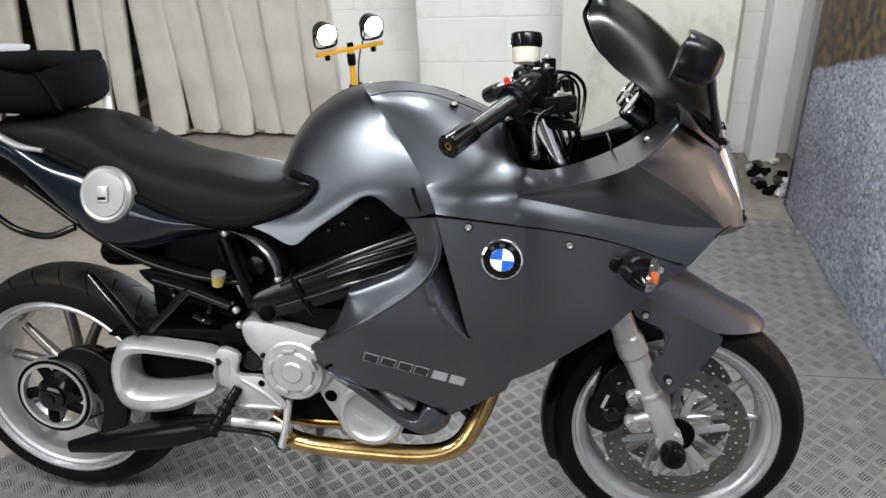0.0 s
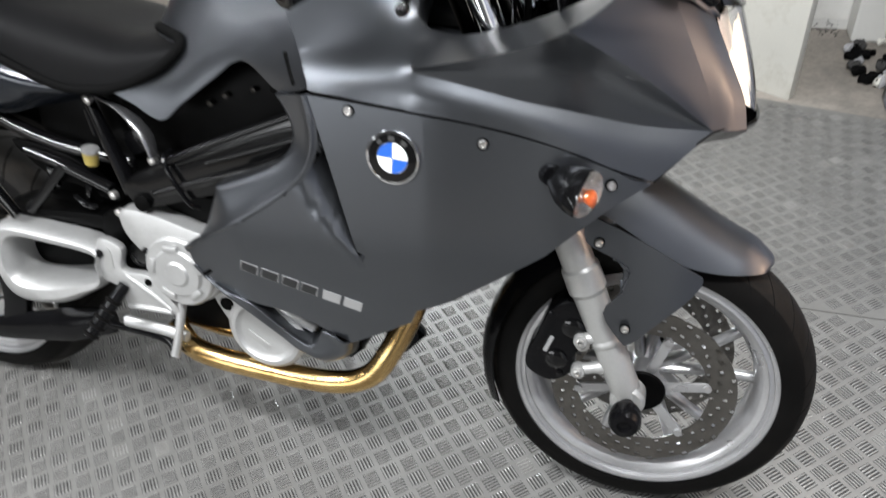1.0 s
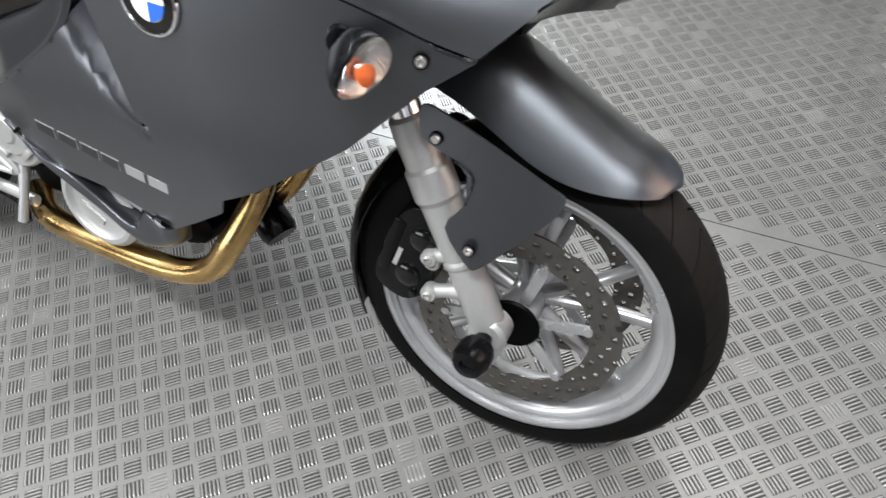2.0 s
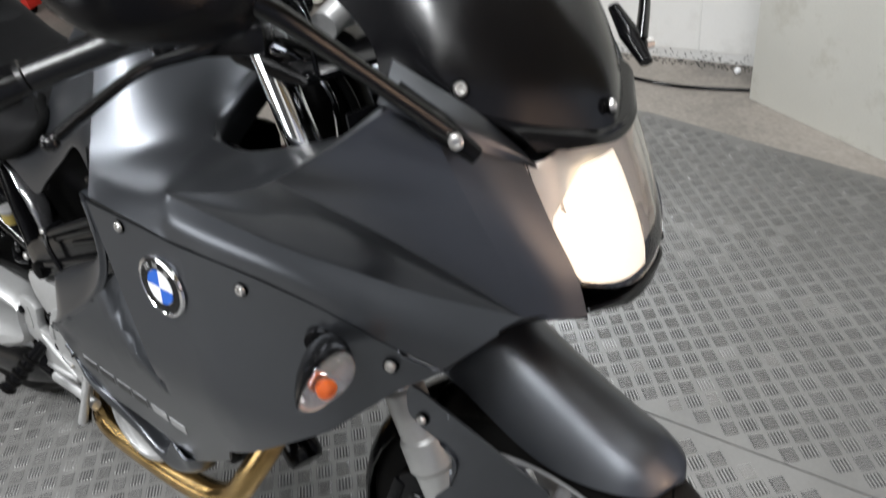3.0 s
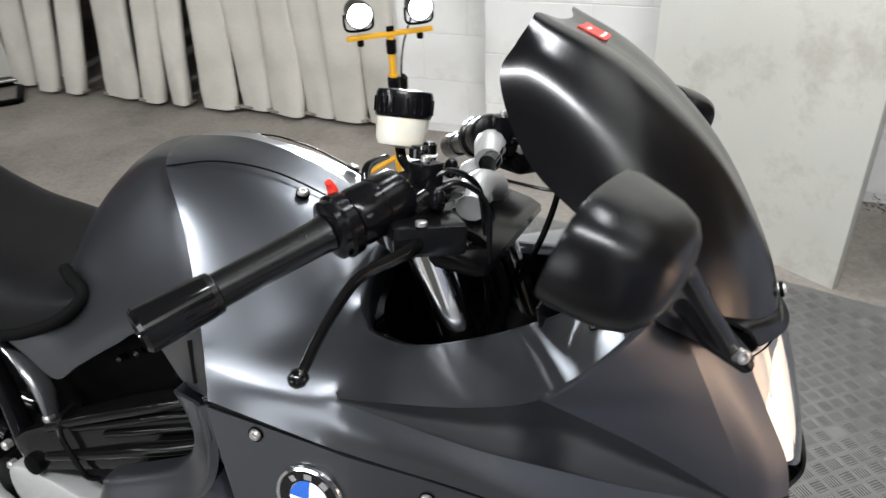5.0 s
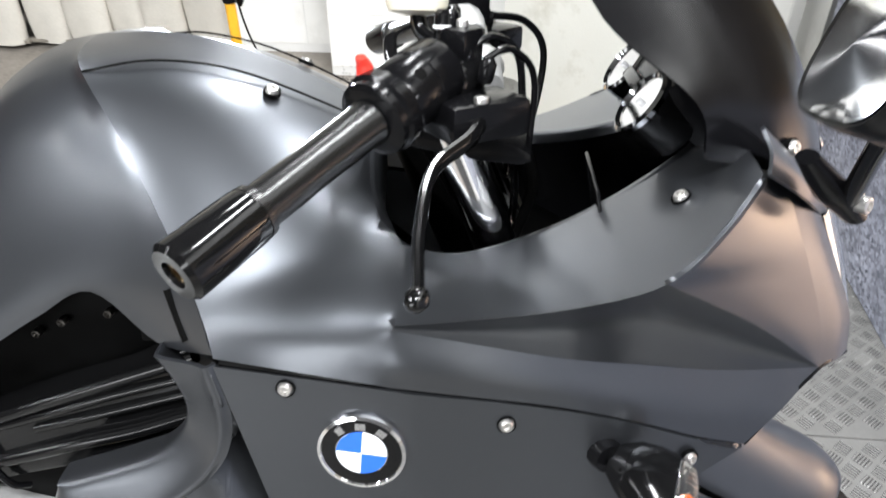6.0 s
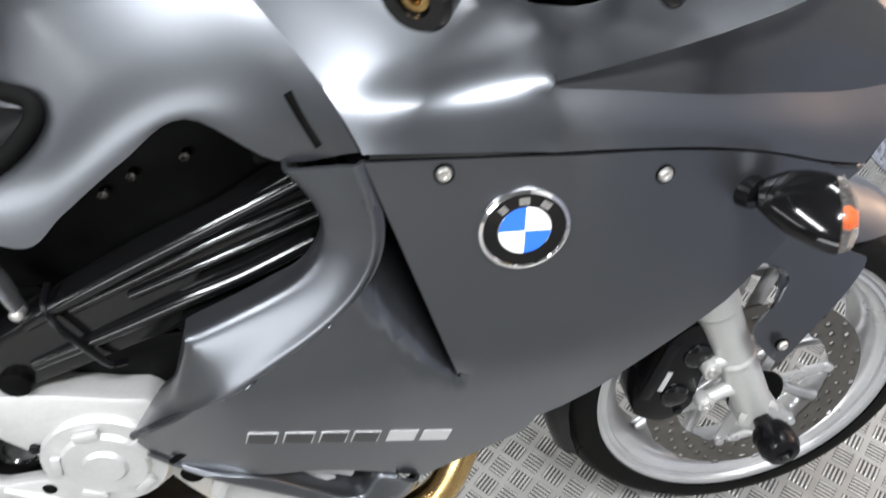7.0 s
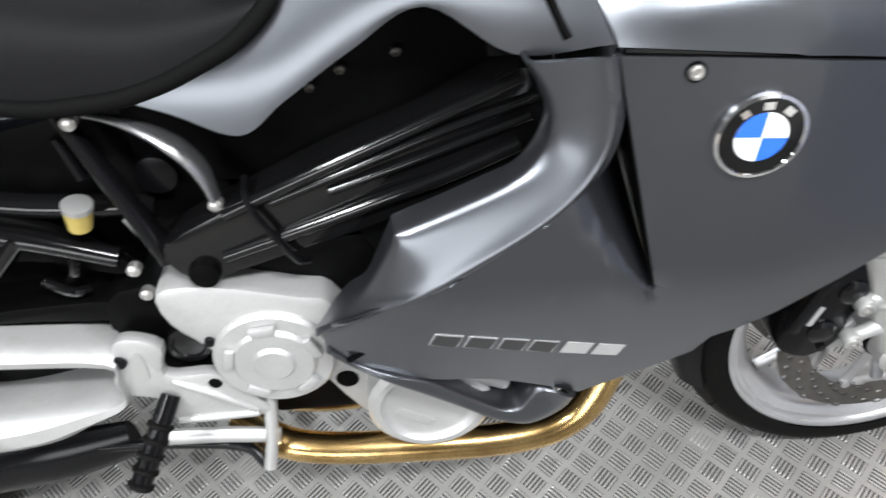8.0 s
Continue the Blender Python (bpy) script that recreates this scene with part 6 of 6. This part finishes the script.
part("far_riser", tube([(0.45, 0.08, 1.065), (0.44, 0.12, 1.075), (0.43, 0.17, 1.07)], [0.018, 0.022, 0.016], 12), CAST, bike, "silver bar clamp")
part("brake_hose", tube([(0.47, 0.12, 1.085), (0.51, 0.145, 1.075), (0.534, 0.147, 1.040), (0.525, 0.12, 0.97), (0.50, 0.08, 0.90)], 0.0045, 8, 8), BLACK_SATIN, bike, "black brake hose")
part("throttle_cable", tube([(0.42, -0.18, 1.05), (0.47, -0.12, 1.03), (0.50, -0.08, 0.97), (0.50, -0.07, 0.88)], 0.004, 8, 6), CHROME, bike, "braided throttle cable")
part("wiring", tube([(0.44, -0.14, 1.04), (0.49, -0.09, 1.02), (0.52, -0.06, 0.95), (0.50, -0.04, 0.86)], 0.006, 8, 6), BLACK_PART, bike, "black wiring loom")
part("wiring", tube([(0.40, -0.15, 1.05), (0.42, -0.10, 0.99), (0.45, -0.06, 0.92)], 0.006, 8, 6), BLACK_PART, bike, "black wiring loom")
part("steering_head", tube([(0.40, 0, 1.01), (0.50, 0, 0.78)], 0.045, 16, smooth=False), BLACK_PART, bike, "black steering head")
part("lower_clamp", prism(curve2([(0.46, 0.86), (0.58, 0.835), (0.585, 0.80), (0.47, 0.82)], 3, True), -0.14, 0.14, 0.008), BLACK_PART, bike, "black lower fork clamp")
part("cockpit_floor", patch([[(0.34, -0.165, 0.80), (0.34, 0, 0.82), (0.34, 0.165, 0.80)], [(0.50, -0.16, 0.70), (0.50, 0, 0.70), (0.50, 0.16, 0.70)], [(0.68, -0.14, 0.84), (0.68, 0, 0.84), (0.68, 0.14, 0.84)]], 4), BLACK_PART, bike, "black cockpit floor", solid=0.004)
dash = part("instrument_housing", block((0.050, 0.20, 0.075), (0.662, 0.0, 1.035), 0.014, Matrix.Rotation(radians(-52), 4, "Y")), BLACK_SATIN, bike, "black instrument cluster")
DIAL = Vector((-0.80, -0.10, 0.59)).normalized()
for p, r in (((0.618, -0.075, 1.036), 0.030), ((0.622, 0.062, 1.042), 0.030)):
    dial = part("dial", lathe([(r - 0.002, -0.045), (r + 0.002, -0.040), (r + 0.003, 0.004), (r, 0.006), (r - 0.003, 0.003)], p, DIAL, 32), BLACK_GLOSS, dash, "round dial in a black barrel")
    part("bezel", lathe([(r + 0.0032, 0.000), (r + 0.0036, 0.005), (r, 0.0075), (r - 0.003, 0.004)], p, DIAL, 32), CHROME, dial, "chrome bezel")
    part("dial_face", lathe([(r - 0.003, 0.0025), (r - 0.004, 0.0035), (0.003, 0.0035), (0.003, 0.008)], p, DIAL, 32), WHITE, dial, "pale dial face")
display = part("display", block((0.014, 0.070, 0.050), (0.634, -0.006, 1.032), 0.004, Matrix.Rotation(radians(-52), 4, "Y")), BLACK_GLOSS, dash, "dark display")
part("display_strip", block((0.002, 0.052, 0.009), (0.6285, -0.006, 1.045), 0.0008, Matrix.Rotation(radians(-52), 4, "Y")), RED, display, "dull red display strip")
part("inner_panel", block((0.004, 0.11, 0.10), (0.585, -0.085, 0.925), 0.002, Matrix.Rotation(radians(-12), 4, "Y")), BLACK_SATIN, bike, "black inner cockpit panel")

# ---- things round the motorcycle ----
# light stand with two work lamps
stand = new("work_light_stand")
stand.matrix_basis = pose(-0.48, 1.98, -0.006, 0, 0, 40)
tagged(stand, "yellow tripod work light stand with two lit lamps", "work light")
part("mast", tube([(0, 0, 0.05), (0, 0, 0.52)], 0.019, 16, smooth=False), YELLOW, stand, "yellow telescopic mast")
part("collar", lathe([(0.023, 0), (0.025, 0.008), (0.025, 0.04), (0.022, 0.048)], (0, 0, 0.46), (0, 0, 1), 16), BLACK_SATIN, stand, "black mast collar")
part("upper_mast", tube([(0, 0, 0.50), (0, 0, 0.665)], 0.014, 14, smooth=False), YELLOW, stand)
part("top_collar", lathe([(0.018, 0), (0.02, 0.006), (0.02, 0.05), (0.016, 0.055)], (0, 0, 0.60), (0, 0, 1), 16), BLACK_SATIN, stand, "black mast collar")
part("crossbar", block((0.34, 0.02, 0.018), (0, 0, 0.675), 0.003), YELLOW, stand, "yellow crossbar")
part("wing_nut", block((0.03, 0.014, 0.02), (0, 0, 0.694), 0.004), BLACK_SATIN, stand)
for k in range(3):
    a = 2 * math.pi * k / 3 + 0.5
    leg = part("leg", tube([(0.018 * math.cos(a), 0.018 * math.sin(a), 0.16), (0.15 * math.cos(a), 0.15 * math.sin(a), 0.075), (0.27 * math.cos(a), 0.27 * math.sin(a), 0.012)], 0.011, 10, smooth=False), YELLOW, stand, "yellow tripod leg")
    part("rubber_foot", lathe([(0.014, 0), (0.015, 0.01), (0.013, 0.022)], (0.273 * math.cos(a), 0.273 * math.sin(a), 0.0), (0, 0, 1), 12), BLACK_SATIN, leg)
LAMP_GLOW = glow("lamp_glow", (0.82, 0.9, 1.0), 160.0)
for x in (-0.118, 0.118):
    lamp = part("lamp_head", lathe([(0.02, 0.05), (0.046, 0.035), (0.05, 0.0), (0.052, -0.03), (0.047, -0.03), (0.044, -0.02)], (x, 0, 0.765), (0, 1, 0.12), 24), BLACK_SATIN, stand, "black lamp head")
    part("lamp_face", lathe([(0.043, -0.021), (0.040, -0.023), (0.004, -0.024)], (x, 0, 0.765), (0, 1, 0.12), 24), LAMP_GLOW, lamp, "glowing lamp face")
    part("yoke", tube([(x - 0.055, 0, 0.765), (x - 0.05, 0, 0.71), (x, 0, 0.70), (x + 0.05, 0, 0.71), (x + 0.055, 0, 0.765)], 0.005, 8), BLACK_SATIN, lamp, "black yoke")
    part("yoke_knob", lathe([(0.012, -0.012), (0.014, 0), (0.012, 0.012)], (x, 0, 0.655), (0, 0, 1), 12), BLACK_SATIN, lamp)
part("cable", tube([(0.118, 0.04, 0.76), (0.06, 0.05, 0.60), (0.05, 0.05, 0.42), (0.10, 0.06, 0.22), (0.2, 0.1, 0.05), (0.3, 0.12, 0.012)], 0.004, 8, 6), BLACK_SATIN, stand, "black lamp cable")
part("plug", lathe([(0.006, 0), (0.016, 0.02), (0.018, 0.06), (0.006, 0.075)], (0.055, 0.05, 0.42), (0, 0, 1), 12), BLACK_SATIN, stand, "black plug")

# padded strips hung across the store's opening
def strip_mesh(width, lean, bow, seed):
    """A thick hanging pad with soft edges, a slight lean and bellies."""
    rnd = random.Random(seed)
    ph = [rnd.uniform(0, 6.28) for _ in range(4)]
    rings = []
    for i in range(26):
        z = 0.02 + 2.4 * i / 25
        cx = lean * max(0.0, 1.2 - z) + bow * math.sin(z * 2.1 + ph[0])
        cy = 0.012 * math.sin(z * 3.0 + ph[1])
        w = width / 2 * (1 + 0.05 * math.sin(z * 5 + ph[2]))
        if i == 0:
            w *= 0.9
        twist = 0.10 * math.sin(z * 1.5 + ph[3])
        ring = []
        for k in range(20):
            q = 2 * math.pi * k / 20
            lx = w * math.copysign(abs(math.cos(q)) ** 0.55, math.cos(q))
            ly = 0.034 * math.copysign(abs(math.sin(q)) ** 0.8, math.sin(q)) * (1 + 0.25 * math.sin(z * 7 + lx * 30))
            ring.append(Vector((cx + lx, cy + ly + twist * lx, z)))
        rings.append(ring)
    return loft(rings)


HEM = surface("dark_hem", (0.20, 0.18, 0.15), 0.85, 0.0, vary=0.4, scale=20, bump=0.3, bump_scale=80)
HUNG = ((-3.36, -3.18, 2.66, 0.10), (-3.12, -2.965, 2.60, 0.18), (-2.905, -2.77, 2.60, 0.21), (-2.64, -2.385, 2.62, 0.15), (-2.345, -2.20, 2.58, 0.18), (-2.135, -2.01, 2.61, 0.10),
        (-1.915, -1.70, 2.61, 0.02), (-1.71, -1.51, 2.63, 0.015), (-1.51, -1.31, 2.61, 0.01), (-1.31, -1.12, 2.63, 0.008), (-1.12, -0.93, 2.61, 0.005), (-0.93, -0.76, 2.63, 0.004))
for n, (x0, x1, y, lean) in enumerate(HUNG):
    ob = part("hanging_strip", strip_mesh(x1 - x0 + 0.008, -lean, 0.012, n), STRIP, None)
    ob.location = ((x0 + x1) / 2 + lean * 1.18, y, 0.0)
    part("hem", block((x1 - x0, 0.052, 0.016), (-lean * 1.17 + 0.006 * math.sin(n), 0.004, 0.030), 0.005), HEM, ob, "dark bottom hem")
    tagged(ob, "off-white padded fabric strip hanging across the opening", "curtain strip", "strips across the store opening")

# scuffed board standing on edge, and the print on its panel
board = part("standing_board", block((0.80, 0.045, 1.9), (0, 0, 0.95), 0.004), BOARD, None)
board.matrix_basis = pose(0.842, 1.944, SLAB, 0, 0, -31.5)
tagged(board, "cream scuffed board standing upright on the floor", "board")
panel_stand = new("road_photo_panel")
panel_stand.matrix_basis = pose(1.49, 0, SLAB, 0, 0, 0)
tagged(panel_stand, "large photo print of a road mounted on a panel", "photo panel")
part("panel_body", block((0.05, 3.6, 2.0), (0.028, 0.0, 1.0), 0.003), DARK_PRINT, panel_stand, "dark panel edge")
part("print", block((0.004, 3.52, 1.98), (0.0, -0.01, 1.0), 0.0), ROAD_PRINT, panel_stand, "printed picture of asphalt and dry grass", smooth=False)

# bag strapped on the tail
bag = new("tail_bag")
bag.matrix_basis = bike.matrix_basis @ pose(-0.835, 0.0, 1.012, 0, 0, 0)
tagged(bag, "black soft luggage bag strapped behind the seat", "bag")
def pillow(sx, sy, sz, o, bm=None, e=0.45):
    rings = []
    for i in range(13):
        b = math.pi * i / 12 - math.pi / 2
        cb, sb = abs(math.cos(b)) ** e, math.copysign(abs(math.sin(b)) ** e, math.sin(b))
        rings.append([Vector(o) + Vector((sx * cb * math.copysign(abs(math.cos(q)) ** e, math.cos(q)), sy * cb * math.copysign(abs(math.sin(q)) ** e, math.sin(q)), sz * sb + 0.006 * math.sin(3 * q + b)))
                      for q in [2 * math.pi * k / 28 for k in range(28)]])
    return loft(rings, bm=bm)
part("bag_body", pillow(0.235, 0.16, 0.066, (0, 0, 0.068)), CLOTH, bag, "black fabric bag body")
part("bag_roll", tube([(0.11, -0.14, 0.13), (0.185, -0.145, 0.125), (0.205, -0.10, 0.12), (0.205, 0.10, 0.12)], [0.016, 0.020, 0.020, 0.016], 12), CLOTH, bag, "rolled black bag edge")
part("bag_lid", pillow(0.12, 0.12, 0.010, (-0.07, 0, 0.139)), FOAM_EDGE, bag, "pale grey bag lid")
part("strap", tube([(0.16, -0.12, 0.13), (0.215, -0.13, 0.09), (0.245, -0.12, 0.02)], 0.004, 8), CLOTH, bag, "black cord")
part("buckle", block((0.012, 0.02, 0.05), (0.215, 0.10, 0.0), 0.004), WHITE, bag, "white buckle tag")

# red trolley jack
jack = new("trolley_jack")
jack.matrix_basis = pose(-4.15, 2.25, SLAB, 0, 0, 20)
tagged(jack, "red lifting jack with a tall mast", "jack")
for x in (-0.12, 0.12):
    part("rail", block((0.05, 0.5, 0.07), (x, 0, 0.075), 0.006), RED, jack)
    for y in (-0.2, 0.2):
        part("wheel", lathe([(0.03, -0.018), (0.038, -0.01), (0.038, 0.01), (0.03, 0.018)], (x, y, 0.0385), (1, 0, 0), 16), BLACK_PART, jack)
part("cross_member", block((0.36, 0.06, 0.06), (0, -0.1, 0.13), 0.006), RED, jack)
for x in (-0.07, 0.07):
    part("mast", block((0.06, 0.05, 1.2), (x, 0.08, 0.70), 0.006), RED, jack, "red mast")
part("ram", tube([(0, 0.04, 0.12), (0, 0.06, 0.9)], 0.03, 14, smooth=False), CHROME, jack)
part("handle", tube([(0, 0.1, 0.3), (0.05, 0.25, 0.8), (0.07, 0.3, 1.1)], 0.014, 10), BLACK_SATIN, jack)

# black stand with a rectangular foot
rack = new("garment_stand")
rack.matrix_basis = pose(-3.38, 2.40, SLAB, 0, 0, 46)
tagged(rack, "black metal pole stand with a rectangular foot", "stand")
for x, y, sx, sy in ((-0.21, 0, 0.035, 0.40), (0.21, 0, 0.035, 0.40), (0, -0.20, 0.42, 0.035), (0, 0.20, 0.42, 0.035)):
    part("foot_bar", block((sx, sy, 0.03), (x, y, 0.016), 0.004), BLACK_PART, rack)
part("pole", tube([(-0.17, 0.10, 0.03), (-0.17, 0.10, 1.9)], 0.014, 12, smooth=False), BLACK_PART, rack, "black pole")
part("cross_rod", tube([(-0.17, 0.10, 0.06), (0.20, 0.10, 0.06)], 0.010, 10, smooth=False), SCREW, rack, "bright cross rod")

# dark office chair back-to-front and a tyre in the dark store
chair = new("covered_chair")
chair.matrix_basis = pose(-3.72, 2.30, SLAB, 0, 0, 10)
tagged(chair, "black covered chair in the dark store", "chair")
part("chair_back", loft([[Vector((w * cx, 0.05 * cy + lean, z)) for cx, cy in ((-1, -1), (1, -1), (1, 1), (-1, 1))] for w, lean, z in ((0.10, 0.0, 0.02), (0.13, 0.01, 0.25), (0.19, 0.04, 0.55), (0.21, 0.08, 0.95), (0.17, 0.10, 1.15))]), BLACK_PART, chair, "black chair back")
part("chair_seat", pillow(0.22, 0.22, 0.05, (0, 0.24, 0.48)), CLOTH, chair, "black chair seat")
part("chair_foot", block((0.22, 0.40, 0.03), (0, 0.15, 0.016), 0.008), BLACK_PART, chair)

# pale offcut panels leaning in the store
for k, (x, y, w, t) in enumerate(((-3.62, 2.74, 0.24, -6), (-3.32, 2.86, 0.20, 5))):
    ob = part("offcut_panel", block((w, 0.02, 1.3), (0, 0, 0.655), 0.003), BOARD, None)
    ob.matrix_basis = pose(x, y, SLAB, -4, t, 12)
    tagged(ob, "pale board offcut leaning in the store", "board", "offcuts in the store")

# litter in the corner, cable on the floor
rnd = random.Random(9)
for k in range(26):
    ob = part("litter_scrap", pillow(rnd.uniform(0.012, 0.035), rnd.uniform(0.010, 0.028), rnd.uniform(0.006, 0.02), (0, 0, 0.016), e=0.7), (FOAM_EDGE, BOARD, CLOTH, GRIME_AND_GAPS, CLOTH)[k % 5], None)
    ob.matrix_basis = pose(1.46 + rnd.uniform(-0.05, 0.10), 2.10 + rnd.uniform(-0.22, 0.16), SLAB, 0, 0, rnd.uniform(0, 180))
    tagged(ob, "crumpled scrap of litter in the corner", "litter", "litter in the corner")
cable = part("floor_cable", tube([(-0.5, 2.30, 0), (-0.1, 2.20, 0), (0.2, 2.15, 0), (0.48, 2.19, 0), (0.8, 2.26, 0)], 0.007, 8, 8), BLACK_SATIN, None)
cable.location.z = SLAB + 0.006
tagged(cable, "black cable lying on the concrete floor", "cable")
ball = part("white_pebble", lathe([(0.001, -0.014), (0.010, -0.010), (0.014, 0.0), (0.010, 0.010), (0.001, 0.014)], (0.39, 2.33, SLAB + 0.013), (0, 0, 1), 16), WHITE, None)
tagged(ball, "small white foam ball on the floor", "ball")

# dirt crumbs swept against the wall's foot
rnd = random.Random(21)
verts, faces = [], []
for k in range(900):
    x = rnd.uniform(-0.2, 1.42)
    y = 2.408 - abs(rnd.gauss(0, 0.030)) - 0.004
    z, r = SLAB, rnd.uniform(0.002, 0.007)
    if rnd.random() < 0.35:
        y, z = 2.4105, SLAB + abs(rnd.gauss(0, 0.022))
    b = len(verts)
    verts += [(x + r * math.cos(q), y + r * math.sin(q) * (0.25 if z > SLAB else 1), z + 0.0005) for q in (0.3, 2.4, 4.5)] + [(x, y, z + r * 0.8)]
    faces += [(b, b + 1, b + 3), (b + 1, b + 2, b + 3), (b + 2, b, b + 3), (b, b + 2, b + 1)]
mesh = bpy.data.meshes.new("dirt_crumbs")
mesh.from_pydata(verts, [], faces)
mesh.materials.append(GRIME_AND_GAPS)
tagged(new("dirt_crumbs", mesh), "dark dirt crumbs along the foot of the wall", "dirt", kind="stuff")
